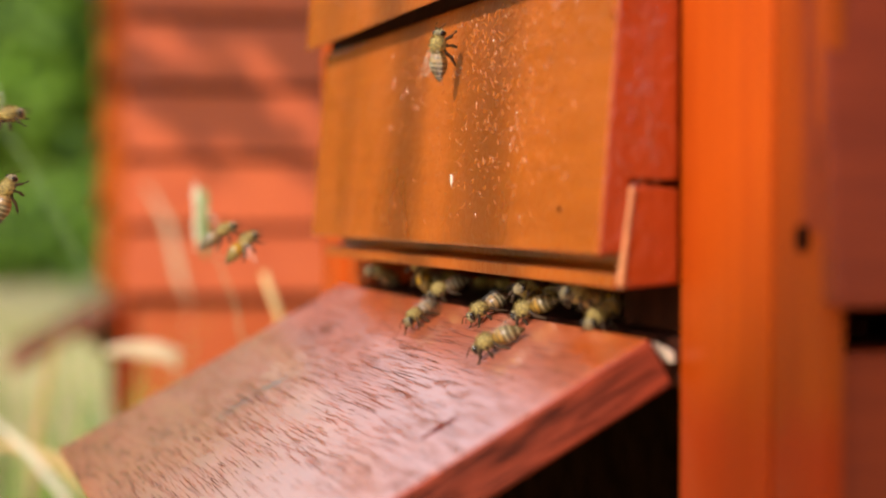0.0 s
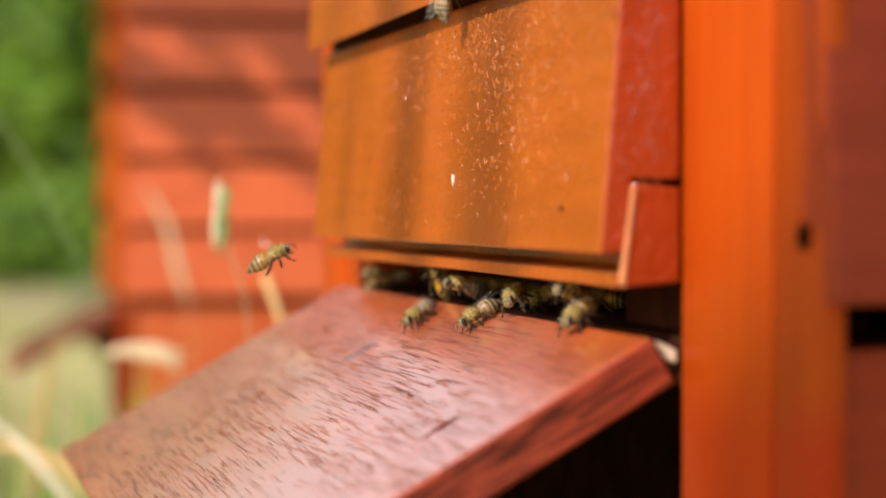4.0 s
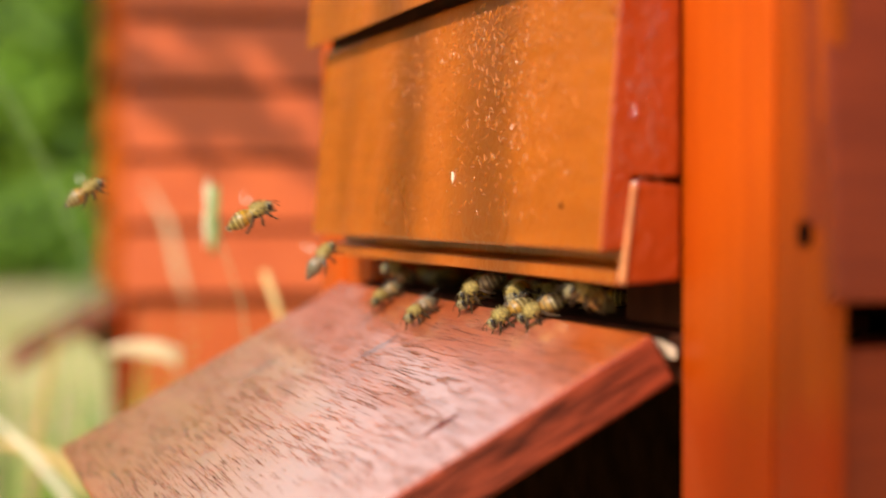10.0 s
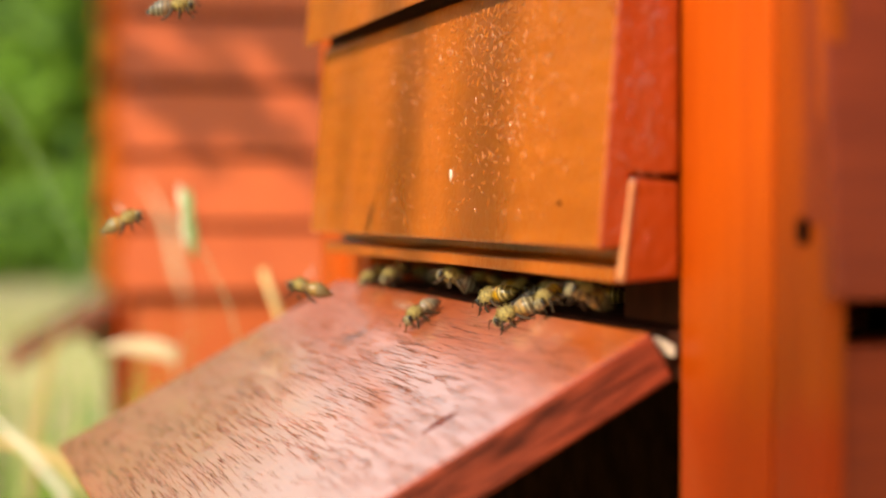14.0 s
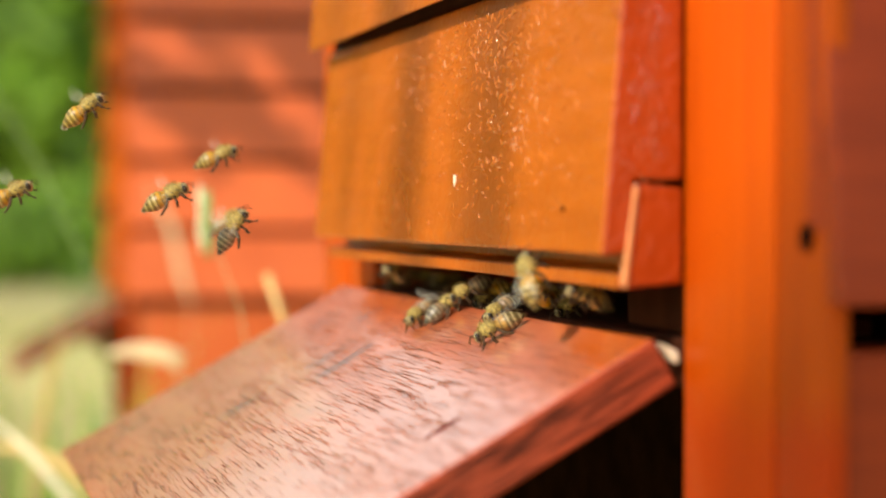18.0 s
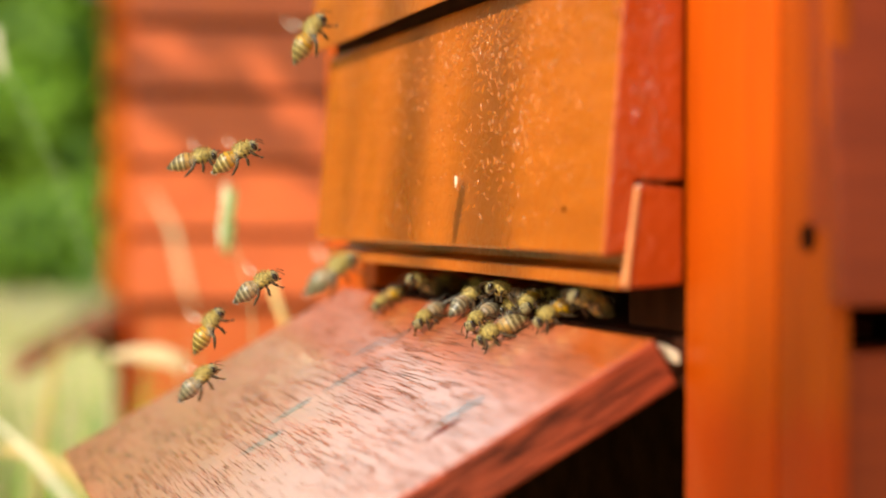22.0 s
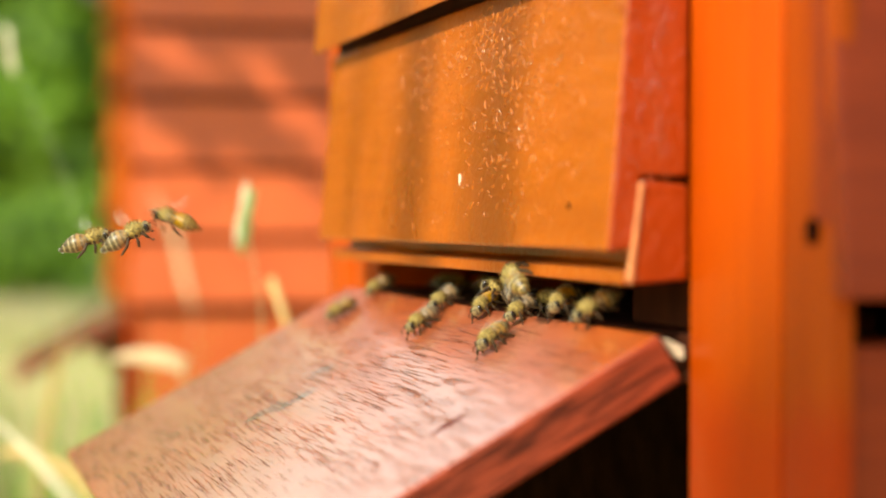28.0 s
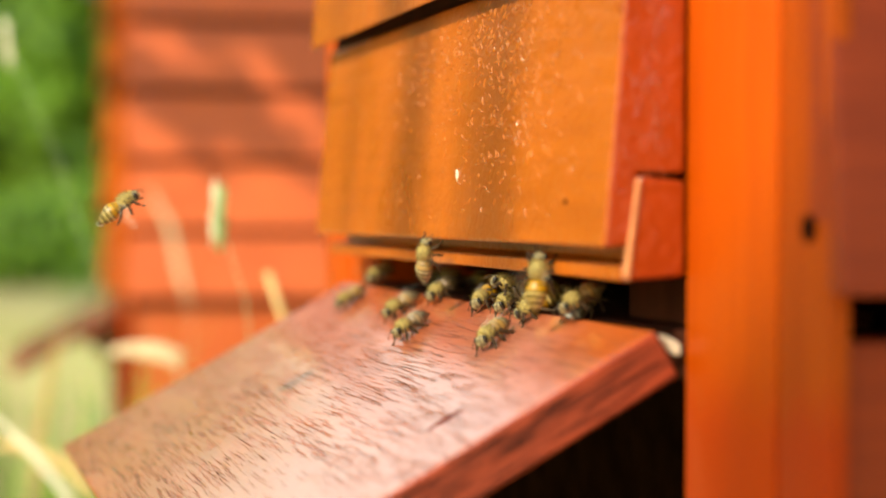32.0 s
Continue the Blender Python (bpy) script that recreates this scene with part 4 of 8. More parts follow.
def bee_stripes():
    m, nt, p = nodes_of("bee_abdomen_bands", 0.38)
    sep = nt.nodes.new("ShaderNodeSeparateXYZ")
    nt.links.new(coords(nt, (1, 1, 1)), sep.inputs[0])
    along = nt.nodes.new("ShaderNodeMapRange")
    along.inputs["From Min"].default_value, along.inputs["From Max"].default_value = -0.0078, -0.0004
    nt.links.new(sep.outputs["X"], along.inputs["Value"])
    dark, amber, hair = (0.022, 0.014, 0.008), (0.40, 0.195, 0.030), (0.42, 0.335, 0.18)
    stops = [(0.0, dark), (0.14, dark), (0.17, hair), (0.19, hair), (0.22, dark), (0.33, dark), (0.36, hair), (0.385, hair), (0.42, dark), (0.50, dark), (0.535, hair),
             (0.57, hair), (0.59, dark), (0.63, (0.10, 0.05, 0.014)), (0.68, amber), (0.76, amber), (0.79, (0.12, 0.06, 0.015)), (0.82, (0.16, 0.08, 0.02)), (0.85, amber), (1.0, amber)]
    col = ramp(nt, along.outputs["Result"], *stops)
    n = tex(nt, coords(nt, (1, 1, 1)), 1800, 3)
    col = blend(nt, 0.40, col, ramp(nt, n, (0.3, (0.015, 0.010, 0.005)), (0.7, (0.46, 0.33, 0.10))))
    # bees differ: some amber, some nearly grey and black
    info, vary = nt.nodes.new("ShaderNodeObjectInfo"), nt.nodes.new("ShaderNodeHueSaturation")
    for sock, lo, hi in (("Saturation", 0.65, 1.25), ("Value", 0.7, 1.25)):
        span = nt.nodes.new("ShaderNodeMapRange")
        span.inputs["To Min"].default_value, span.inputs["To Max"].default_value = lo, hi
        nt.links.new(info.outputs["Random"], span.inputs["Value"])
        nt.links.new(span.outputs["Result"], vary.inputs[sock])
    nt.links.new(col, vary.inputs["Color"])
    nt.links.new(vary.outputs["Color"], p.inputs["Base Color"])
    bumped(nt, p, (n, 0.35, 0.0002))
    return m


def wing_film():
    m, nt, p = nodes_of("bee_wing_film", 0.25)
    p.inputs["Base Color"].default_value = (0.72, 0.66, 0.52, 1)
    v = nt.nodes.new("ShaderNodeTexVoronoi")
    v.feature = "DISTANCE_TO_EDGE"
    v.inputs["Scale"].default_value = 620
    nt.links.new(coords(nt, (0.6, 1, 1)), v.inputs["Vector"])
    nt.links.new(ramp(nt, v.outputs["Distance"], (0.012, (0.15, 0.15, 0.15)), (0.06, (0.03, 0.03, 0.03))), p.inputs["Alpha"])
    return m


M_THORAX = bee_fur("bee_thorax_fur", (0.022, 0.016, 0.006), (0.58, 0.42, 0.10))
M_HEAD = bee_fur("bee_head", (0.04, 0.030, 0.016), (0.36, 0.28, 0.12))
M_ABDOMEN = bee_stripes()
M_EYE = plain("bee_eye", (0.02, 0.014, 0.010), 0.2, 0.2, 900)
M_LEG = plain("bee_leg", (0.05, 0.028, 0.012), 0.6, 0.4, 700, Specular_IOR_Level=0.2)
M_WING = wing_film()


def blob(rx, ry, rz, at, seg=16, rings=10, shape=None, fur=0, hair=0.0006, seed=1):
    bm = bmesh.new()
    bmesh.ops.create_uvsphere(bm, u_segments=seg, v_segments=rings, radius=1.0, matrix=Matrix.Rotation(radians(90), 4, "Y"))
    rng = random.Random(seed)
    base = []
    for v in bm.verts:
        n = v.co.normalized()
        c = Vector((n.x * rx, n.y * ry, n.z * rz))
        if shape:
            c = shape(n, c)
        v.co = c + Vector(at)
        base.append((v.co.copy(), n.copy()))
    for _ in range(fur):
        c, n = rng.choice(base)
        if n.z < -0.6:
            continue
        t = n.orthogonal().normalized() * 0.00006
        tip = c + (n + Vector((rng.uniform(-0.6, 0.3), rng.uniform(-0.5, 0.5), rng.uniform(-0.3, 0.5)))).normalized() * hair * rng.uniform(0.6, 1.2)
        j = Vector((rng.uniform(-1, 1), rng.uniform(-1, 1), rng.uniform(-1, 1))) * 0.0002
        bm.faces.new([bm.verts.new(q) for q in (c - t + j, c + t + j, tip + j)])
    return bm


def wing_mesh(long, wide):
    bm = bmesh.new()
    n = 9
    rows = []
    for i in range(n + 1):
        s = i / n
        lead = wide * 0.16 * math.sin(math.pi * s)
        trail = -wide * (0.16 + 0.84 * math.sin(math.pi * min(1, 0.06 + s * 0.90)) ** 0.75) * (1 if s < 0.97 else 0.45)
        rows.append([bm.verts.new((-long * s, lead, 0.00010 * math.sin(s * 3))), bm.verts.new((-long * s, (lead + trail) / 2, 0.0003 * math.sin(s * 3))), bm.verts.new((-long * s, trail, 0))])
    for a, b in zip(rows, rows[1:]):
        bm.faces.new((a[0], a[1], b[1], b[0]))
        bm.faces.new((a[1], a[2], b[2], b[1]))
    return bm


HINGE = {1: Vector((0.0012, 0.0012, 0.0016)), -1: Vector((0.0012, -0.0012, 0.0016))}


def wing_pose(side, sweep, flap, hind=False):
    """sweep: degrees from folded back to the side; flap: degrees above the level."""
    at = HINGE[side] + Vector((-0.0007 if hind else 0, 0, -0.00015 if hind else 0))
    turn = Euler((0, 0, radians(-side * sweep))).to_matrix()
    tip = Vector((-1, 0, 0))
    way = turn @ tip
    out = way.cross(Vector((0, 0, 1)))
    lift = Matrix.Rotation(radians(flap), 3, out)
    return Matrix.Translation(at) @ (lift @ turn).to_4x4()


def build_bee():
    bee = new("honeybee")
    part("thorax", blob(2.2 * MM, 2.05 * MM, 1.95 * MM, (1.2 * MM, 0, 0.3 * MM), 16, 10, None, 700, 0.85 * MM, 2), M_THORAX, bee, "", True)

    def taper(n, c):
        s = (n.x + 1) / 2
        k = 0.30 + 0.70 * math.sin(min(1.0, s * 1.12 + 0.10) * math.pi * 0.62) if s < 0.9 else 0.80
        ring = 1 + 0.035 * math.cos(s * 40)
        return Vector((c.x, c.y * k * ring * 1.06, c.z * k * ring * 1.06 - 0.0009 * (1 - s) ** 2))
    part("abdomen", blob(3.8 * MM, 2.25 * MM, 2.1 * MM, (-3.9 * MM, 0, -0.05 * MM), 18, 22, taper, 380, 0.55 * MM, 3), M_ABDOMEN, bee, "amber and black banded abdomen", True)
    head = part("head", blob(1.05 * MM, 1.65 * MM, 1.45 * MM, (3.9 * MM, 0, -0.25 * MM), 14, 9, None, 110, 0.4 * MM, 4), M_HEAD, bee, "", True)
    for side in (1, -1):
        part("eye", blob(0.62 * MM, 0.5 * MM, 1.05 * MM, (4.05 * MM, side * 1.25 * MM, 0.0), 10, 7), M_EYE, head, "glossy black compound eye", True)
        part("antenna", tube([Vector(q) * MM for q in ((4.7, side * 0.4, 0.4), (5.4, side * 0.8, 0.7), (6.0, side * 1.2, 0.0), (6.4, side * 1.4, -0.7))], [0.11 * MM] * 4, 5), M_LEG, head)
        for x0, x1, y1, x2 in ((2.2, 3.4, 2.6, 4.4), (1.2, 1.2, 3.2, 0.8), (0.2, -1.6, 2.9, -3.4)):
            pts = [(x0, side * 1.2, -0.9), ((x0 + x1) / 2, side * y1 * 0.8, -0.3), (x1, side * y1, -1.5), (x2, side * (y1 + 0.3), -2.75), (x2 + 0.5 * (1 if x2 > 0 else -1), side * (y1 + 0.5), -2.85)]
            part("leg", tube([Vector(q) * MM for q in pts], [0.28 * MM, 0.42 * MM, 0.44 * MM, 0.30 * MM, 0.16 * MM], 6), M_LEG, bee)
        for hind, long, wide in ((False, 8.8, 3.0), (True, 6.2, 2.2)):
            bm = wing_mesh(long * MM, wide * MM)
            if side < 0:
                bmesh.ops.scale(bm, verts=bm.verts, vec=(1, -1, 1))
            w = part("hind_wing" if hind else "fore_wing", bm, M_WING, bee, "clear veined wing", True)
            w.matrix_basis = wing_pose(side, 16 if not hind else 22, 4, hind)
    return bee


WALKING = "furry striped honeybee with folded wings at the hive entrance"
FLYING = "furry striped honeybee flying in front of the hive"
first_bee = tagged(build_bee(), WALKING, "bee", "honeybees")
first_bee.matrix_basis = pose(-0.15, 0.03, 0.3268)
bees = [first_bee] + [copy_thing(first_bee, pose(-0.15, 0.03, 0.3268)) for _ in range(50 - 1)]


# ---------------------------------------------------------------- what moves
def fly(bee, size, flights, rows):
    """One bee: its way, and its wings, folded on the wood and beating in the air."""
    size *= 1.10
    bee.scale = (size, size, size)
    walk(bee, rows)
    tagged(bee, FLYING if sum(b - a for a, b in flights) > 2.0 else WALKING)
    rng = random.Random(int(rows[0][1].translation.x * 1e5) + len(rows) * 77)
    if not flights:
        return
    beats = []
    for a, b in flights:
        ticks = [k / 30 for k in range(1, 960, 2) if a <= k / 30 <= b]
        high = rng.random() < 0.5
        beat = []
        for t in ticks:
            beat.append((t, rng.uniform(28, 48) if high else rng.uniform(-28, -12)))
            high = not high
        beats.append(beat)
    for wing in [c for c in bee.children if "wing" in c.name]:
        side = 1 if wing.matrix_basis.translation.y > 0 else -1
        hind = "hind" in wing.name
        rest = wing_pose(side, 22 if hind else 16, 4, hind)
        keys = {}
        for (a, b), beat in zip(flights, beats):
            if not beat:
                continue
            spread = wing_pose(side, 60, 4, hind)
            if a > 0.3:
                keys.setdefault(0.0, rest)
                keys[beat[0][0] - 0.2] = rest
                keys[beat[0][0] - 0.1] = spread
            for t, up in beat:
                keys[t] = wing_pose(side, 84 if hind else 78, up, hind)
            if b < 31.7:
                keys[beat[-1][0] + 0.1] = spread
                keys[beat[-1][0] + 0.2] = rest
                keys.setdefault(32.0, rest)
        times = sorted(keys)
        walk(wing, [(t, keys[t]) for t in times if 0 <= t <= 32])


def sway(part_of, hip, turns):
    """Tilt of a stem about its pivot, across the view, in degrees to the left."""
    axis = Vector((0.96670, -0.25591, 0))
    walk(part_of, [(t, Matrix.Translation(hip) @ Matrix.Rotation(radians(a), 4, axis)) for t, a in turns])


def motions():
    sway(oat_top, oat_hip, [(0, 15.8), (0.5, 21.5), (1, 20.1), (1.5, 12.7), (2, 9.4), (2.5, 11.6), (3, 14.4), (3.5, 9.4), (5.5, 18.6), (6, 22.1), (6.5, 18.6), (7, 15.0), (7.5, 14.1), (8, 16.1), (8.5, 17.5), (9, 16.6), (9.5, 14.4), (10, 12.7), (10.5, 13.6), (11, 14.1), (11.5, 13.6), (12, 13.3), (12.5, 13.6), (13, 16.1), (13.5, 18.6), (14, 19.8), (14.5, 18.9), (16.5, 15.2), (17, 15.8), (17.5, 15.8), (18, 15.5), (18.5, 14.7), (19, 15.5), (19.5, 17.8), (20, 21.5), (20.5, 21.8), (21, 16.1), (21.5, 10.2), (22, 8.9), (22.5, 13.0), (23, 19.8), (23.5, 28.1), (24, 29.3), (24.5, 18.6), (25, 5.0), (25.5, 2.1), (27.5, 16.6), (28, 4.2), (28.5, 1.5), (29, 8.8), (29.5, 17.5), (30, 20.3), (30.5, 15.2), (31, 8.0), (31.5, 7.2), (32, 11.6)])
    sway(tall_top, tall_hip, [(0, 31), (1, 30), (2, 26), (3, 29), (5.5, 31), (7.5, 31), (9.5, 25), (11, 26), (12.5, 25), (14.5, 27), (16.5, 22), (17, 21), (18, 28), (19, 30), (20, 29), (21, 21.5), (22.5, 24), (23.5, 26), (24.5, 21.5), (25.5, 20), (27.5, 20), (28, 20.7), (28.5, 22.5), (29, 24), (30, 26), (31, 22.5), (31.5, 21), (32, 20.5)])
    fly(bees[0], 1.015, [(12.8, 14.6)], [
        (0, pose(-0.1584, -0.0179, 0.3208, 15, 26, -58)),
        (0.5, pose(-0.1590, -0.0178, 0.3208, 15, 26, -58)),
        (1, pose(-0.1580, -0.0171, 0.3212, 15, 26, -58)),
        (1.5, pose(-0.1586, -0.0172, 0.3211, 15, 26, -58)),
        (2, pose(-0.1610, -0.0171, 0.3212, 15, 26, -58)),
        (2.5, pose(-0.1619, -0.0180, 0.3207, 15, 26, -58)),
        (3, pose(-0.1621, -0.0180, 0.3207, 15, 26, -58)),
        (3.5, pose(-0.1616, -0.0178, 0.3208, 15, 26, -58)),
        (5.5, pose(-0.1619, -0.0184, 0.3205, 15, 26, -58)),
        (6, pose(-0.1593, -0.0174, 0.3210, 15, 26, -58)),
        (6.5, pose(-0.1606, -0.0183, 0.3205, 15, 26, -58)),
        (7, pose(-0.1612, -0.0177, 0.3209, 15, 26, -58)),
        (7.5, pose(-0.1591, -0.0180, 0.3207, 15, 26, -58)),
        (8, pose(-0.1640, -0.0171, 0.3212, 15, 26, -58)),
        (8.5, pose(-0.1650, -0.0173, 0.3211, 15, 26, -58)),
        (9, pose(-0.1635, -0.0171, 0.3212, 15, 26, -58)),
        (9.5, pose(-0.1566, -0.0197, 0.3197, 15, 26, -58)),
        (10, pose(-0.1609, -0.0176, 0.3209, 15, 26, -58)),
        (10.5, pose(-0.1622, -0.0173, 0.3211, 15, 26, -58)),
        (11, pose(-0.1581, -0.0183, 0.3205, 15, 26, -58)),
        (11.5, pose(-0.1595, -0.0183, 0.3205, 13, 27, -62)),
        (12, pose(-0.1593, -0.0183, 0.3205, 13, 27, -62)),
        (12.5, pose(-0.1605, -0.0174, 0.3210, 13, 27, -62)),
        (13, pose(-0.1584, -0.0173, 0.3211, 13, 27, -62)),
        (13.5, pose(-0.1580, -0.0184, 0.3205, 13, 27, -62)),
        (14, pose(-0.1535, -0.0189, 0.3202, 13, 27, -62)),
        (14.5, pose(-0.1551, -0.0177, 0.3209, 13, 27, -62)),
        (16.5, pose(-0.1613, -0.0184, 0.3205, 13, 27, -62)),
        (17, pose(-0.1643, -0.0177, 0.3209, 17, 25, -54)),
        (17.5, pose(-0.1537, -0.0193, 0.3199, 17, 25, -55)),
        (18, pose(-0.1635, -0.0175, 0.3209, 17, 25, -54)),
        (18.5, pose(-0.1582, -0.0170, 0.3213, 17, 25, -55)),
        (19, pose(-0.1577, -0.0171, 0.3212, 17, 25, -55)),
        (19.5, pose(-0.1574, -0.0167, 0.3214, 16, 25, -55)),
        (20, pose(-0.1558, -0.0172, 0.3211, 16, 25, -55)),
        (20.5, pose(-0.1521, -0.0191, 0.3201, 17, 25, -55)),
        (21, pose(-0.1573, -0.0188, 0.3202, 17, 25, -54)),
        (21.5, pose(-0.1550, -0.0188, 0.3202, 17, 25, -55)),
        (22, pose(-0.1549, -0.0174, 0.3210, 17, 25, -55)),
        (22.5, pose(-0.1573, -0.0172, 0.3211, 17, 25, -55)),
        (23, pose(-0.1583, -0.0169, 0.3213, 17, 25, -55)),
        (23.5, pose(-0.1523, -0.0182, 0.3205, 17, 25, -55)),
        (24, pose(-0.1579, -0.0180, 0.3207, 14, 26, -60)),
        (24.5, pose(-0.1640, -0.0173, 0.3211, 14, 26, -60)),
        (25, pose(-0.1604, -0.0192, 0.3200, 14, 26, -60)),
        (25.5, pose(-0.1580, -0.0196, 0.3198, 14, 26, -60)),
        (27.5, pose(-0.1567, -0.0197, 0.3197, 14, 26, -60)),
        (28, pose(-0.1565, -0.0202, 0.3194, 14, 26, -60)),
        (28.5, pose(-0.1569, -0.0200, 0.3195, 14, 26, -60)),
        (29, pose(-0.1566, -0.0207, 0.3192, 14, 26, -60)),
        (29.5, pose(-0.1560, -0.0206, 0.3192, 14, 26, -60)),
        (30, pose(-0.1545, -0.0213, 0.3188, 14, 26, -60)),
        (30.5, pose(-0.1537, -0.0220, 0.3184, 14, 26, -60)),
        (31, pose(-0.1564, -0.0219, 0.3185, 14, 26, -60)),
        (31.5, pose(-0.1530, -0.0221, 0.3183, 14, 26, -60)),
        (32, pose(-0.1501, -0.0247, 0.3169, 14, 26, -60)),
    ])
    fly(bees[1], 0.985, [], [
        (0, pose(-0.3876, 0.0060, 0.3266, -10, -15, 152)),
        (0.5, pose(-0.3604, 0.0060, 0.3266, -10, -15, 151)),
        (1, pose(-0.3453, 0.0060, 0.3266, -10, -16, 150)),
        (1.5, pose(-0.3235, 0.0060, 0.3266, -11, -8, 166)),
        (2, pose(-0.3236, 0.0060, 0.3266, -11, -8, 166)),
        (2.5, pose(-0.3017, 0.0060, 0.3266, -11, -8, 166)),
        (3, pose(-0.2687, 0.0060, 0.3266, -10, 15, -151)),
        (3.5, pose(-0.3019, 0.0060, 0.3266, -10, 15, -152)),
        (5.5, pose(-0.2684, 0.0200, 0.3268, 0, -0, -121)),
        (6, pose(-0.2668, 0.0200, 0.3268, 0, -0, -121)),
        (6.33, pose(-0.2602, 0.0200, 0.3268, 0, -0, -178)),
        (6.67, pose(-0.2535, 0.0200, 0.3268, 0, -0, 124)),
        (7, pose(-0.2468, 0.0200, 0.3268, 0, -0, 67)),
        (9, pose(-0.2362, 0.0200, 0.3268, 0, -0, 67)),
        (10, pose(-0.2362, 0.1050, 0.3268, 0, -0, 67)),
        (32, pose(-0.2362, 0.1050, 0.3268, 0, -0, 67)),
    ])
    fly(bees[2], 1.000, [(5.7, 32.0)], [
        (0, pose(-0.1130, -0.0111, 0.3246, 4, 29, -83)),
        (0.5, pose(-0.1132, -0.0118, 0.3242, 4, 29, -83)),
        (1, pose(-0.1124, -0.0112, 0.3245, 4, 29, -82)),
        (1.5, pose(-0.1167, -0.0107, 0.3248, 4, 29, -82)),
        (2, pose(-0.1138, -0.0123, 0.3239, 4, 29, -83)),
        (2.5, pose(-0.1152, -0.0131, 0.3234, 4, 29, -83)),
        (3, pose(-0.1125, -0.0137, 0.3231, 4, 29, -83)),
        (3.5, pose(-0.1126, -0.0136, 0.3232, 4, 29, -83)),
        (4.5, pose(-0.1136, -0.0144, 0.3227, 4, 29, -82)),
        (5.5, pose(-0.1175, -0.0147, 0.3226, -7, 29, -104)),
        (6, pose(-0.1231, -0.0385, 0.3213, -19, -8, -105)),
        (6.5, pose(-0.1353, -0.0841, 0.3268, -20, -15, -105)),
        (7, pose(-0.1489, -0.1353, 0.3386, -20, -15, -105)),
        (7.4, pose(-0.1538, -0.1537, 0.3348, -20, -15, -105)),
        (8.6, pose(-0.1913, -0.4037, 0.3973, -20, -15, -105)),
        (32, pose(-0.3464, -1.4377, 0.6558, -20, -15, -105)),
    ])
    fly(bees[3], 1.015, [(10.7, 32.0)], [
        (0, pose(-0.0807, -0.0084, 0.3261, -19, 23, -131)),
        (0.5, pose(-0.0785, -0.0113, 0.3245, -19, 23, -131)),
        (1, pose(-0.0742, -0.0105, 0.3249, -19, 23, -131)),
        (1.5, pose(-0.0740, -0.0112, 0.3245, -13, 27, -117)),
        (2, pose(-0.0716, -0.0114, 0.3244, -13, 27, -117)),
        (2.5, pose(-0.0827, -0.0104, 0.3250, -13, 27, -117)),
        (3, pose(-0.1112, 0.0018, 0.3266, 1, 29, -83)),
        (3.5, pose(-0.1172, 0.0048, 0.3266, 1, 29, -83)),
        (5.5, pose(-0.1151, 0.0031, 0.3266, 0, 30, -88)),
        (6, pose(-0.1036, -0.0014, 0.3266, 0, 30, -88)),
        (6.5, pose(-0.0913, -0.0073, 0.3266, 0, 30, -88)),
        (7, pose(-0.0973, -0.0082, 0.3262, 1, 30, -88)),
        (7.5, pose(-0.0981, -0.0096, 0.3255, 1, 30, -88)),
        (8, pose(-0.0974, -0.0096, 0.3255, 1, 30, -88)),
        (8.5, pose(-0.0992, -0.0094, 0.3256, 1, 30, -88)),
        (9, pose(-0.0865, -0.0114, 0.3244, 1, 30, -88)),
        (9.5, pose(-0.0884, -0.0124, 0.3238, 1, 30, -88)),
        (10, pose(-0.0876, -0.0129, 0.3236, 1, 30, -88)),
        (10.5, pose(-0.0963, -0.0126, 0.3238, 1, 30, -88)),
        (11, pose(-0.1029, -0.0187, 0.3273, -19, -10, -105)),
        (11.5, pose(-0.1135, -0.0570, 0.3413, -20, -15, -105)),
        (12, pose(-0.1311, -0.1203, 0.3761, -20, -15, -105)),
        (12.4, pose(-0.1383, -0.1444, 0.3956, -20, -15, -105)),
        (13.6, pose(-0.1758, -0.3944, 0.4581, -20, -15, -105)),
        (32, pose(-0.3009, -1.2284, 0.6666, -20, -15, -105)),
    ])
    fly(bees[4], 1.000, [(1.7, 32.0)], [
        (0, pose(-0.0705, -0.0213, 0.3188, -13, 27, -116)),
        (0.5, pose(-0.0715, -0.0236, 0.3175, -13, 27, -116)),
        (1, pose(-0.0679, -0.0262, 0.3160, -1, 30, -93)),
        (1.5, pose(-0.0752, -0.0267, 0.3157, -1, 30, -92)),
        (2, pose(-0.0782, -0.0420, 0.3172, -21, -22, -105)),
        (2.5, pose(-0.0886, -0.0823, 0.3310, -19, -10, -105)),
        (3, pose(-0.0979, -0.1188, 0.3324, -20, -15, -105)),
        (3.4, pose(-0.1073, -0.1543, 0.3403, -20, -15, -105)),
        (4.6, pose(-0.1448, -0.4043, 0.4028, -20, -15, -105)),
        (32, pose(-0.3239, -1.5983, 0.7013, -20, -15, -105)),
    ])
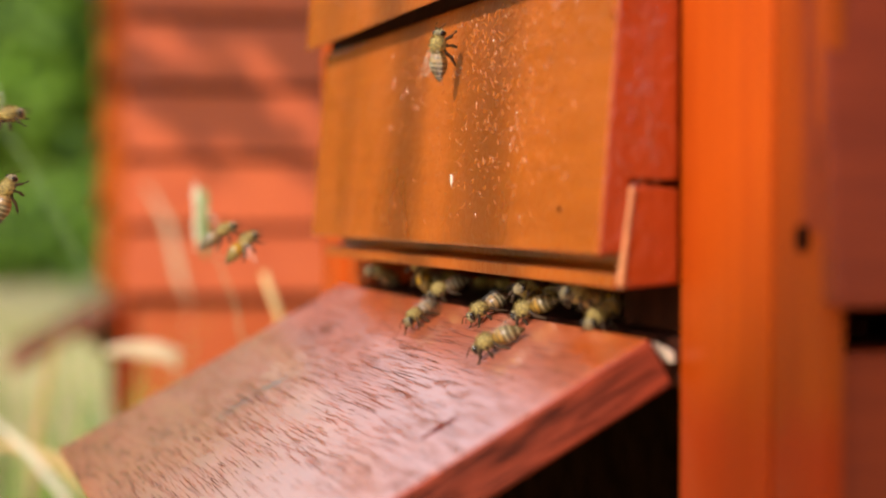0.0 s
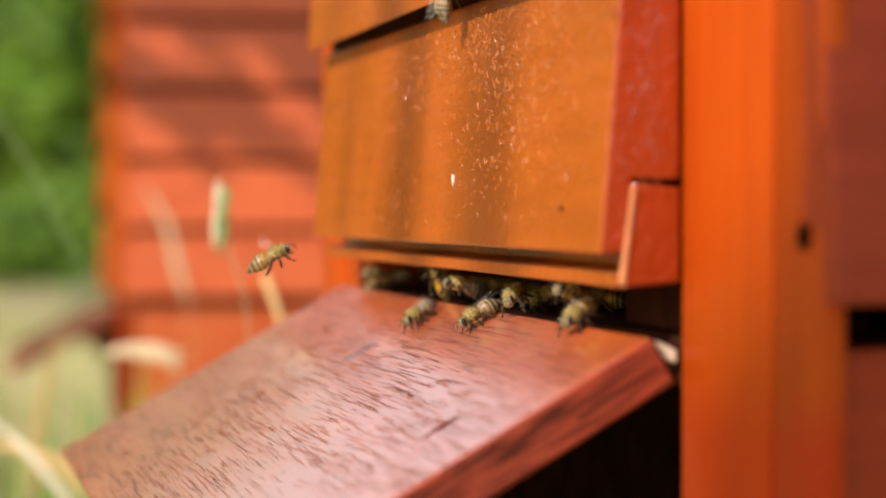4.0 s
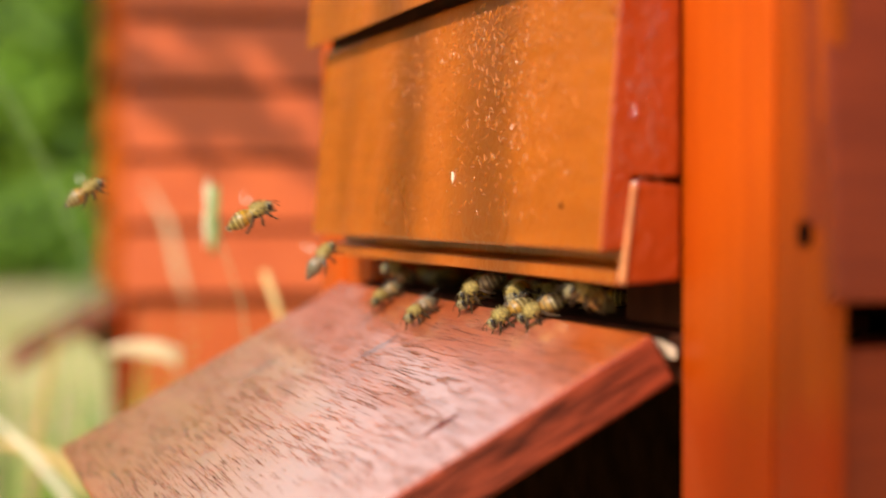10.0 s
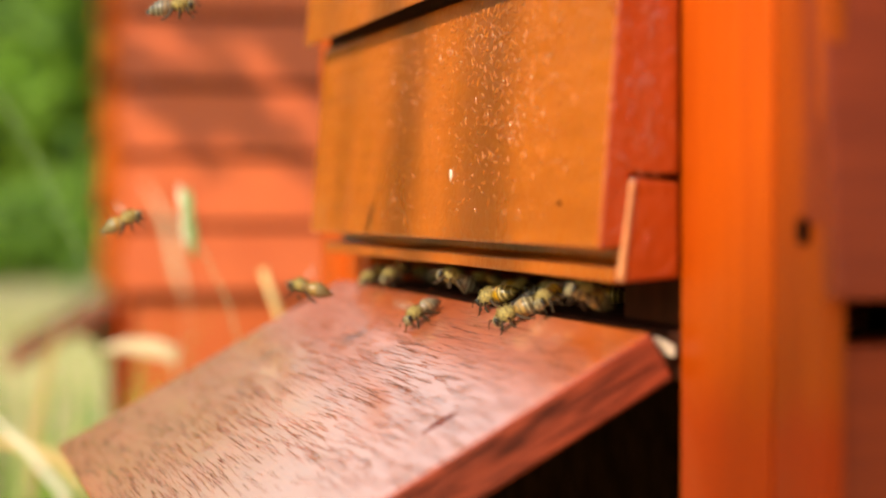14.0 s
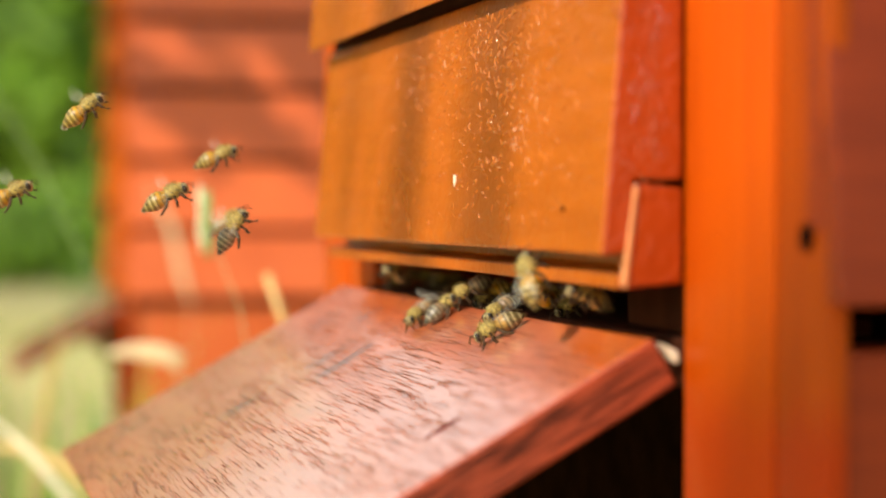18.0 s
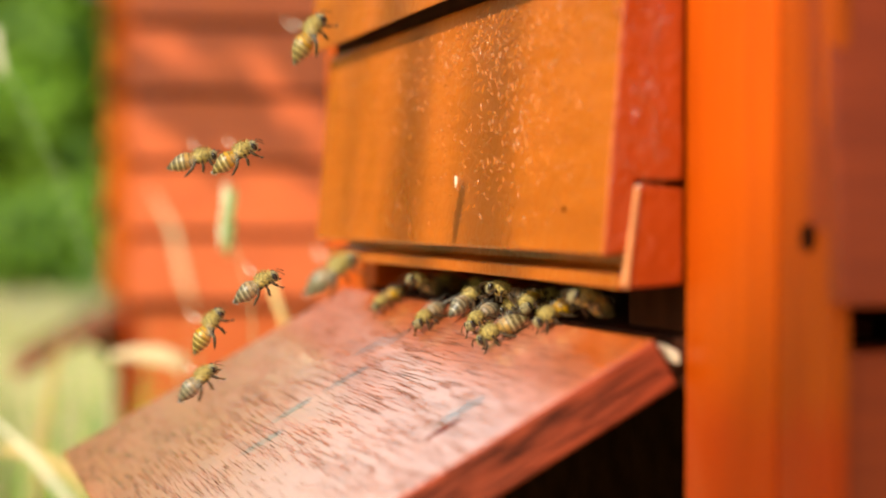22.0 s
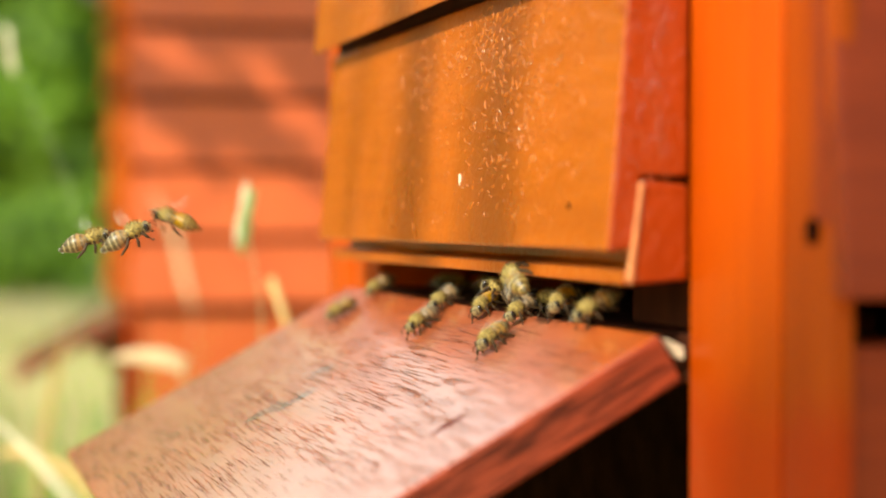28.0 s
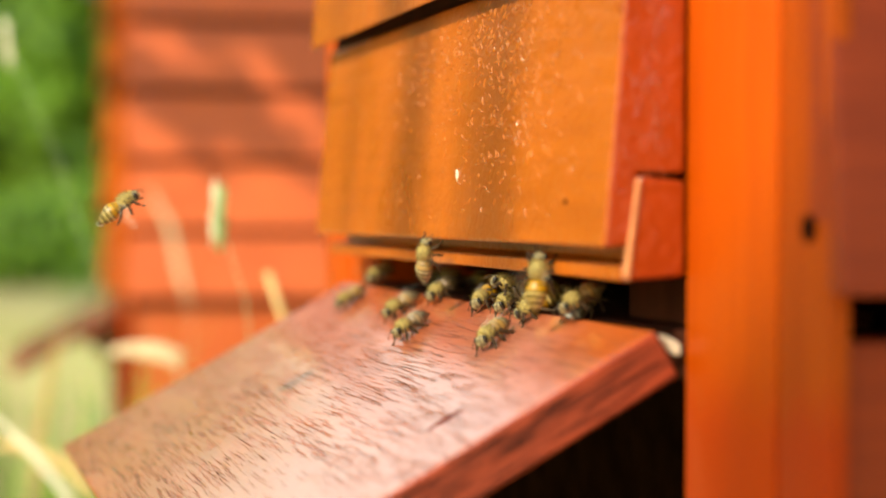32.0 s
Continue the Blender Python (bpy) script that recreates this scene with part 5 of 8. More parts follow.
    fly(bees[5], 1.023, [], [
        (0, pose(-0.0380, -0.0045, 0.3266, 6, 25, -57)),
        (0.5, pose(-0.0424, -0.0028, 0.3266, 6, 25, -57)),
        (1, pose(-0.0594, 0.0022, 0.3266, 6, 25, -57)),
        (1.5, pose(-0.0508, 0.0001, 0.3266, 6, 25, -57)),
        (2, pose(-0.0678, 0.0038, 0.3266, 6, 25, -56)),
        (2.5, pose(-0.0565, -0.0001, 0.3266, 6, 25, -57)),
        (3, pose(-0.0618, -0.0004, 0.3266, 7, 25, -56)),
        (3.5, pose(-0.0425, -0.0090, 0.3266, 7, 25, -56)),
        (5.5, pose(-0.0551, -0.0077, 0.3266, 7, 25, -54)),
        (6, pose(-0.0629, -0.0046, 0.3266, 7, 25, -54)),
        (6.5, pose(-0.0699, -0.0028, 0.3266, 7, 25, -54)),
        (7, pose(-0.0777, -0.0020, 0.3266, 7, 24, -53)),
        (7.5, pose(-0.0811, -0.0017, 0.3266, 4, 28, -70)),
        (8, pose(-0.0809, -0.0038, 0.3266, 4, 28, -70)),
        (8.5, pose(-0.0856, -0.0045, 0.3266, 4, 28, -70)),
        (9, pose(-0.0781, -0.0080, 0.3266, 4, 28, -70)),
        (9.5, pose(-0.0722, -0.0091, 0.3257, -9, 28, -109)),
        (10, pose(-0.0714, -0.0096, 0.3255, -9, 28, -109)),
        (10.5, pose(-0.0704, -0.0092, 0.3257, -9, 28, -109)),
        (11, pose(-0.0720, -0.0082, 0.3263, -9, 28, -109)),
        (11.5, pose(-0.0722, -0.0096, 0.3254, -9, 28, -109)),
        (12, pose(-0.0738, -0.0110, 0.3247, -9, 28, -109)),
        (12.5, pose(-0.0743, -0.0117, 0.3242, -9, 28, -109)),
        (13, pose(-0.0776, -0.0121, 0.3241, -9, 28, -109)),
        (13.5, pose(-0.0762, -0.0129, 0.3236, -9, 28, -109)),
        (14, pose(-0.0816, -0.0126, 0.3237, -9, 28, -109)),
        (14.5, pose(-0.0871, -0.0142, 0.3228, -9, 28, -109)),
        (16.5, pose(-0.0909, -0.0171, 0.3212, -9, 28, -109)),
        (17, pose(-0.0847, -0.0180, 0.3207, -7, 29, -104)),
        (17.5, pose(-0.0853, -0.0171, 0.3212, -7, 29, -104)),
        (18, pose(-0.0859, -0.0173, 0.3211, -7, 29, -104)),
        (18.5, pose(-0.0873, -0.0178, 0.3208, -7, 29, -104)),
        (19, pose(-0.0842, -0.0169, 0.3213, -7, 29, -104)),
        (19.5, pose(-0.0908, -0.0160, 0.3218, -7, 29, -104)),
        (20, pose(-0.0910, -0.0162, 0.3217, -7, 29, -104)),
        (20.5, pose(-0.0918, -0.0164, 0.3216, -7, 29, -104)),
        (21, pose(-0.0876, -0.0166, 0.3215, -7, 29, -104)),
        (21.5, pose(-0.0883, -0.0168, 0.3214, -7, 29, -104)),
        (22, pose(-0.0829, -0.0178, 0.3208, -7, 29, -104)),
        (22.5, pose(-0.0829, -0.0175, 0.3210, -7, 29, -104)),
        (23, pose(-0.0820, -0.0186, 0.3203, -7, 29, -104)),
        (23.5, pose(-0.0851, -0.0185, 0.3204, -7, 29, -104)),
        (24, pose(-0.0916, -0.0185, 0.3204, -7, 29, -104)),
        (24.5, pose(-0.0863, -0.0197, 0.3197, -7, 29, -104)),
        (25, pose(-0.0832, -0.0196, 0.3198, 20, 22, -47)),
        (25.5, pose(-0.0842, -0.0203, 0.3194, 20, 22, -46)),
        (27.5, pose(-0.0799, -0.0209, 0.3190, 20, 22, -47)),
        (28, pose(-0.0799, -0.0211, 0.3189, 20, 22, -47)),
        (28.5, pose(-0.0795, -0.0209, 0.3190, 20, 22, -47)),
        (29, pose(-0.0787, -0.0214, 0.3187, 20, 22, -47)),
        (29.5, pose(-0.0775, -0.0216, 0.3186, 20, 22, -47)),
        (30, pose(-0.0782, -0.0216, 0.3186, 20, 22, -47)),
        (30.5, pose(-0.0746, -0.0224, 0.3182, 20, 22, -47)),
        (31, pose(-0.0745, -0.0224, 0.3182, 20, 22, -47)),
        (31.5, pose(-0.0769, -0.0219, 0.3184, 20, 22, -47)),
        (32, pose(-0.0766, -0.0214, 0.3188, 20, 23, -47)),
    ])
    fly(bees[6], 1.000, [(5.7, 32.0)], [
        (0, pose(-0.1220, -0.0215, 0.3937, 126, -78, 0)),
        (0.5, pose(-0.1194, -0.0215, 0.3930, 126, -78, 0)),
        (1, pose(-0.1186, -0.0215, 0.3933, 126, -78, 0)),
        (1.5, pose(-0.1196, -0.0215, 0.3939, 126, -79, 0)),
        (2, pose(-0.1190, -0.0215, 0.3955, 126, -78, 0)),
        (2.5, pose(-0.1149, -0.0215, 0.3974, 126, -78, 0)),
        (3, pose(-0.1123, -0.0215, 0.3994, 126, -78, 0)),
        (3.5, pose(-0.1134, -0.0215, 0.4015, 126, -78, 0)),
        (4.2, pose(-0.1264, -0.0215, 0.4166, 126, -78, 0)),
        (4.8, pose(-0.2526, -0.0215, 0.4570, 125, -75, 0)),
        (6, pose(-0.2901, -0.2715, 0.5195, 125, -75, 0)),
        (32, pose(-0.4608, -1.4095, 0.8040, 125, -75, 0)),
    ])
    fly(bees[7], 0.969, [(1.7, 32.0)], [
        (0, pose(-0.3277, 0.0200, 0.3268, 0, -0, -121)),
        (1, pose(-0.3317, 0.0200, 0.3268, 0, -0, -121)),
        (1.5, pose(-0.2003, -0.0163, 0.3216, -15, 26, -121)),
        (2, pose(-0.1588, -0.0337, 0.3208, -19, -2, -105)),
        (2.5, pose(-0.1698, -0.0767, 0.3295, -20, -15, -105)),
        (3, pose(-0.1829, -0.1244, 0.3694, -20, -15, -105)),
        (3.4, pose(-0.1893, -0.1484, 0.3836, -20, -15, -105)),
        (4.6, pose(-0.2268, -0.3984, 0.4461, -20, -15, -105)),
        (32, pose(-0.4059, -1.5924, 0.7446, -20, -15, -105)),
    ])
    fly(bees[8], 0.985, [(0.0, 5.5)], [
        (0, pose(-0.1452, -0.1343, 0.3751, 20, -15, 76)),
        (0.5, pose(-0.1371, -0.1026, 0.3725, 21, -22, 76)),
        (1, pose(-0.1320, -0.0849, 0.3631, 21, -22, 76)),
        (1.5, pose(-0.1272, -0.0692, 0.3419, 21, -25, 76)),
        (2, pose(-0.1253, -0.0627, 0.3337, 23, -35, 76)),
        (2.5, pose(-0.1564, -0.0646, 0.3331, 23, -35, 76)),
        (3, pose(-0.1576, -0.0700, 0.3370, 21, -28, 76)),
        (3.5, pose(-0.1568, -0.0678, 0.3375, 21, -28, 76)),
        (4.5, pose(-0.1522, -0.0493, 0.3381, 21, -25, 76)),
        (5, pose(-0.2173, -0.0219, 0.3292, 21, -25, 76)),
        (5.5, pose(-0.3657, 0.0200, 0.3268, 0, -0, 63)),
        (6.2, pose(-0.3199, 0.0200, 0.3268, 0, -0, 63)),
        (7.2, pose(-0.3199, 0.1050, 0.3268, 0, -0, 63)),
        (32, pose(-0.3199, 0.1050, 0.3268, 0, -0, 63)),
    ])
    fly(bees[9], 0.969, [(0.0, 32.0)], [
        (0, pose(-0.1549, -0.1334, 0.3550, 44, -70, 78)),
        (0.5, pose(-0.1548, -0.1311, 0.3674, 23, -35, 76)),
        (1, pose(-0.1549, -0.1302, 0.3913, 21, -25, 76)),
        (1.5, pose(-0.1525, -0.1211, 0.4067, 21, -25, 76)),
        (1.9, pose(-0.1507, -0.1128, 0.4229, 21, -25, 76)),
        (3.1, pose(-0.1882, -0.3628, 0.4854, 21, -25, 76)),
        (32, pose(-0.3763, -1.6168, 0.7989, 21, -25, 76)),
    ])
    fly(bees[10], 0.985, [(0.0, 3.0)], [
        (0, pose(-0.2295, -0.0638, 0.3433, 22, -30, 76)),
        (0.5, pose(-0.2268, -0.0525, 0.3456, 22, -30, 76)),
        (1, pose(-0.2222, -0.0356, 0.3454, 20, -15, 76)),
        (1.5, pose(-0.2198, -0.0282, 0.3411, 20, -15, 76)),
        (2, pose(-0.2196, -0.0274, 0.3390, 20, -15, 76)),
        (2.5, pose(-0.2173, -0.0207, 0.3322, 20, -15, 76)),
        (3, pose(-0.3506, 0.0200, 0.3268, 0, -0, 62)),
        (3.25, pose(-0.3287, 0.0130, 0.3267, 11, 12, 1)),
        (3.5, pose(-0.3067, 0.0060, 0.3266, 5, 27, -63)),
        (5.5, pose(-0.2365, -0.0119, 0.3241, 13, 27, -63)),
        (6, pose(-0.2298, -0.0101, 0.3251, 13, 27, -63)),
        (6.5, pose(-0.2213, -0.0121, 0.3240, 13, 27, -63)),
        (7, pose(-0.2189, -0.0127, 0.3237, 13, 27, -64)),
        (7.5, pose(-0.2214, -0.0119, 0.3241, 13, 27, -63)),
        (8, pose(-0.2215, -0.0120, 0.3241, 13, 27, -63)),
        (8.5, pose(-0.2220, -0.0127, 0.3237, 13, 27, -63)),
        (9, pose(-0.2178, -0.0162, 0.3217, 13, 27, -63)),
        (9.5, pose(-0.2193, -0.0145, 0.3227, 13, 27, -63)),
        (10, pose(-0.2194, -0.0142, 0.3229, 13, 27, -63)),
        (10.5, pose(-0.2218, -0.0119, 0.3241, 13, 27, -63)),
        (10.67, pose(-0.2142, -0.0108, 0.3248, -13, 27, -117)),
        (10.83, pose(-0.2065, -0.0096, 0.3255, -28, 9, -164)),
        (11, pose(-0.1989, -0.0084, 0.3261, -26, -14, 154)),
        (11.5, pose(-0.2583, 0.0001, 0.3266, -10, -14, 154)),
        (12, pose(-0.2740, 0.0060, 0.3266, -10, -14, 154)),
        (12.5, pose(-0.1824, -0.0085, 0.3266, -10, -14, 153)),
        (13, pose(-0.2076, 0.0024, 0.3266, -7, -24, 128)),
        (13.5, pose(-0.2730, 0.0200, 0.3268, 0, -0, 74)),
        (14, pose(-0.2616, 0.0200, 0.3268, 0, -0, 74)),
        (15, pose(-0.2409, 0.0200, 0.3268, 0, -0, 74)),
        (16, pose(-0.2409, 0.1050, 0.3268, 0, -0, 74)),
        (32, pose(-0.2409, 0.1050, 0.3268, 0, -0, 74)),
    ])
    fly(bees[11], 1.000, [(0.0, 9.5)], [
        (0, pose(-0.2070, -0.6411, 0.4162, 21, -25, 76)),
        (3.7, pose(-0.1795, -0.3661, 0.3832, 21, -25, 76)),
        (4.9, pose(-0.1575, -0.1461, 0.3568, 21, -25, 76)),
        (5.5, pose(-0.1518, -0.1238, 0.3591, 21, -25, 76)),
        (6, pose(-0.1469, -0.1064, 0.3603, 20, -20, 76)),
        (6.5, pose(-0.1409, -0.0838, 0.3518, 22, -30, 76)),
        (7, pose(-0.1372, -0.0706, 0.3451, 22, -30, 76)),
        (7.5, pose(-0.1637, -0.0534, 0.3403, 22, -33, 76)),
        (8, pose(-0.1611, -0.0418, 0.3384, 22, -33, 76)),
        (8.5, pose(-0.1587, -0.0300, 0.3365, 23, -35, 76)),
        (9, pose(-0.1958, -0.0136, 0.3309, 23, -35, 76)),
        (9.5, pose(-0.3425, 0.0200, 0.3268, 0, -0, 66)),
        (10, pose(-0.3466, 0.0200, 0.3268, 0, -0, 66)),
        (11, pose(-0.3295, 0.0200, 0.3268, 0, -0, 66)),
        (12, pose(-0.3295, 0.1050, 0.3268, 0, -0, 66)),
        (32, pose(-0.3295, 0.1050, 0.3268, 0, -0, 66)),
    ])
    fly(bees[12], 0.962, [(0.0, 3.5)], [
        (0, pose(-0.2177, -0.0585, 0.3400, 24, -40, 76)),
        (0.5, pose(-0.2168, -0.0542, 0.3381, 24, -40, 76)),
        (1, pose(-0.2164, -0.0530, 0.3446, 20, -20, 76)),
        (1.5, pose(-0.2147, -0.0479, 0.3427, 20, -20, 76)),
        (2, pose(-0.2137, -0.0438, 0.3437, 21, -25, 76)),
        (2.5, pose(-0.2124, -0.0410, 0.3401, 21, -25, 76)),
        (3, pose(-0.2099, -0.0329, 0.3390, 21, -25, 76)),
        (3.5, pose(-0.3294, 0.0051, 0.3266, -4, -28, 111)),
        (4.5, pose(-0.3471, 0.0200, 0.3268, 0, -0, 67)),
        (5.2, pose(-0.3113, 0.0200, 0.3268, 0, -0, 67)),
        (6.2, pose(-0.3113, 0.1050, 0.3268, 0, -0, 67)),
        (32, pose(-0.3113, 0.1050, 0.3268, 0, -0, 67)),
    ])
    fly(bees[13], 0.969, [(0.0, 11.5)], [
        (0, pose(-0.2883, -0.7396, 0.4042, 20, -20, 76)),
        (5.7, pose(-0.2508, -0.3646, 0.3592, 20, -20, 76)),
        (6.9, pose(-0.2288, -0.1446, 0.3328, 20, -20, 76)),
        (7.5, pose(-0.2230, -0.1216, 0.3357, 20, -20, 76)),
        (8, pose(-0.2198, -0.1076, 0.3425, 20, -20, 76)),
        (8.5, pose(-0.2168, -0.0935, 0.3461, 20, -15, 76)),
        (9, pose(-0.2127, -0.0768, 0.3462, 20, -15, 76)),
        (9.5, pose(-0.2059, -0.0530, 0.3419, 21, -25, 76)),
        (10, pose(-0.2013, -0.0376, 0.3358, 28, -50, 77)),
        (10.5, pose(-0.1984, -0.0259, 0.3321, 20, -20, 76)),
        (11, pose(-0.2341, -0.0063, 0.3283, 20, -20, 76)),
        (11.5, pose(-0.3532, 0.0200, 0.3268, 0, -0, 62)),
        (12.3, pose(-0.3104, 0.0200, 0.3268, 0, -0, 62)),
        (13.3, pose(-0.3104, 0.1050, 0.3268, 0, -0, 62)),
        (32, pose(-0.3104, 0.1050, 0.3268, 0, -0, 62)),
    ])
    fly(bees[14], 1.000, [(0.0, 11.5)], [
        (0, pose(-0.2162, -0.7740, 0.4627, 21, -25, 76)),
        (6.3, pose(-0.1757, -0.3690, 0.4141, 21, -25, 76)),
        (7.5, pose(-0.1537, -0.1490, 0.3877, 21, -25, 76)),
        (8, pose(-0.1504, -0.1355, 0.3824, 21, -25, 76)),
        (8.5, pose(-0.1477, -0.1240, 0.3678, 21, -25, 76)),
        (9, pose(-0.1430, -0.1054, 0.3642, 21, -25, 76)),
        (9.5, pose(-0.1393, -0.0935, 0.3552, 20, -20, 76)),
        (10, pose(-0.1325, -0.0700, 0.3492, 21, -25, 76)),
        (10.5, pose(-0.1508, -0.0411, 0.3405, 21, -25, 76)),
        (11, pose(-0.2066, -0.0195, 0.3302, 24, -40, 76)),
        (11.5, pose(-0.3032, 0.0060, 0.3266, -4, -28, 110)),
        (12, pose(-0.3457, 0.0060, 0.3266, -10, -13, 156)),
        (12.5, pose(-0.3068, 0.0060, 0.3266, -10, -14, 155)),
        (13, pose(-0.4561, 0.0060, 0.3266, -11, -12, 159)),
        (13.25, pose(-0.4132, 0.0130, 0.3267, -7, -4, -161)),
        (13.5, pose(-0.3703, 0.0200, 0.3268, 0, -0, -121)),
        (14, pose(-0.3665, 0.0200, 0.3268, 0, -0, -121)),
        (14.5, pose(-0.3571, 0.0200, 0.3268, 0, -0, -121)),
        (16.5, pose(-0.3458, 0.0200, 0.3268, 0, -0, -121)),
        (17, pose(-0.3490, 0.0200, 0.3268, 0, -0, -121)),
        (17.5, pose(-0.3458, 0.0200, 0.3268, 0, -0, -121)),
        (18.5, pose(-0.3342, 0.0200, 0.3268, 0, -0, -121)),
        (19.5, pose(-0.3342, 0.1050, 0.3268, 0, -0, -121)),
        (32, pose(-0.3342, 0.1050, 0.3268, 0, -0, -121)),
    ])
    fly(bees[15], 0.962, [(0.0, 13.5)], [
        (0, pose(-0.2807, -0.8496, 0.4579, 23, -35, 76)),
        (7.9, pose(-0.2322, -0.3646, 0.3997, 23, -35, 76)),
        (9.1, pose(-0.2102, -0.1446, 0.3733, 23, -35, 76)),
        (9.5, pose(-0.2061, -0.1302, 0.3676, 23, -35, 76)),
        (10, pose(-0.1997, -0.1084, 0.3557, 22, -30, 76)),
        (10.5, pose(-0.1945, -0.0891, 0.3435, 24, -40, 76)),
        (11, pose(-0.1912, -0.0783, 0.3376, 20, -15, 76)),
        (11.5, pose(-0.1882, -0.0656, 0.3420, 20, -20, 76)),
        (12, pose(-0.1842, -0.0500, 0.3414, 20, -20, 76)),
        (12.5, pose(-0.1827, -0.0427, 0.3350, 24, -40, 76)),
        (13, pose(-0.2400, -0.0241, 0.3345, 24, -40, 76)),
        (13.5, pose(-0.3992, 0.0060, 0.3266, -5, -28, 113)),
        (13.67, pose(-0.3547, 0.0015, 0.3266, 20, -17, 52)),
        (13.83, pose(-0.3102, -0.0030, 0.3266, 24, 7, 0)),
        (14, pose(-0.2658, -0.0075, 0.3266, 7, 25, -56)),
        (14.5, pose(-0.2342, -0.0113, 0.3245, 16, 25, -57)),
        (15.3, pose(-0.3462, 0.0200, 0.3268, 0, -0, -121)),
        (16.5, pose(-0.3493, 0.0200, 0.3268, 0, -0, -121)),
        (17.5, pose(-0.3493, 0.1050, 0.3268, 0, -0, -121)),
        (32, pose(-0.3493, 0.1050, 0.3268, 0, -0, -121)),
    ])
    fly(bees[16], 0.969, [(0.0, 17.5)], [
        (0, pose(-0.3154, -0.9989, 0.4524, 20, -15, 76)),
        (10.9, pose(-0.2519, -0.3639, 0.3762, 20, -15, 76)),
        (12.1, pose(-0.2299, -0.1439, 0.3498, 20, -15, 76)),
        (12.5, pose(-0.2270, -0.1313, 0.3481, 20, -15, 76)),
        (13, pose(-0.2229, -0.1149, 0.3516, 20, -15, 76)),
        (13.5, pose(-0.2201, -0.1044, 0.3531, 20, -20, 76)),
        (14, pose(-0.2177, -0.0947, 0.3461, 21, -22, 76)),
        (14.5, pose(-0.2171, -0.0917, 0.3436, 22, -30, 76)),
        (15.5, pose(-0.1594, -0.0702, 0.3441, 22, -30, 76)),
        (16.5, pose(-0.1486, -0.0301, 0.3434, 26, -45, 76)),
        (17, pose(-0.1758, -0.0154, 0.3328, 26, -45, 76)),
        (17.5, pose(-0.1926, -0.0087, 0.3266, -5, -27, 115)),
        (17.67, pose(-0.2240, -0.0038, 0.3266, -24, -10, 167)),
        (17.83, pose(-0.2553, 0.0011, 0.3266, -22, 15, -146)),
        (18, pose(-0.2866, 0.0060, 0.3266, -0, 30, -92)),
        (18.5, pose(-0.3006, 0.0060, 0.3266, -0, 30, -92)),
        (19, pose(-0.3157, 0.0200, 0.3268, 0, -0, -121)),
        (20, pose(-0.3157, 0.1050, 0.3268, 0, -0, -121)),
        (32, pose(-0.3157, 0.1050, 0.3268, 0, -0, -121)),
    ])
    fly(bees[17], 1.000, [(0.0, 18.0)], [
        (0, pose(-0.2669, -1.0068, 0.5395, 19, -5, 75)),
        (12.3, pose(-0.1964, -0.3018, 0.4549, 19, -5, 75)),
        (13.5, pose(-0.1744, -0.0818, 0.4285, 19, -5, 75)),
        (14, pose(-0.1750, -0.0848, 0.4074, 19, -5, 75)),
        (14.5, pose(-0.1754, -0.0863, 0.3934, 22, -30, 76)),
        (15.5, pose(-0.1694, -0.0669, 0.3682, 20, -20, 76)),
        (16.5, pose(-0.1352, -0.0571, 0.3549, 20, -15, 76)),
        (17, pose(-0.1307, -0.0391, 0.3495, 22, -32, 76)),
        (17.5, pose(-0.1290, -0.0348, 0.3428, 23, -35, 76)),
        (18, pose(-0.1516, -0.0125, 0.3238, -8, -29, 107)),
        (18.5, pose(-0.1817, 0.0060, 0.3266, -3, -29, 106)),
        (19, pose(-0.2318, 0.0200, 0.3268, 0, -0, 67)),
        (20, pose(-0.2318, 0.1050, 0.3268, 0, -0, 67)),
        (32, pose(-0.2318, 0.1050, 0.3268, 0, -0, 67)),
    ])
    fly(bees[18], 0.969, [(13.7, 32.0)], [
        (0, pose(-0.3552, 0.0200, 0.3268, 0, -0, -121)),
        (12.5, pose(-0.3552, 0.0200, 0.3268, 0, -0, -121)),
        (13.4, pose(-0.2352, -0.0156, 0.3220, -15, 26, -122)),
        (14, pose(-0.1836, -0.0458, 0.3265, -19, -10, -105)),
        (14.5, pose(-0.2001, -0.1063, 0.3385, -20, -15, -105)),
        (14.9, pose(-0.2123, -0.1522, 0.3482, -20, -15, -105)),
        (16.1, pose(-0.2498, -0.4022, 0.4107, -20, -15, -105)),
        (32, pose(-0.3599, -1.1362, 0.5942, -20, -15, -105)),
    ])
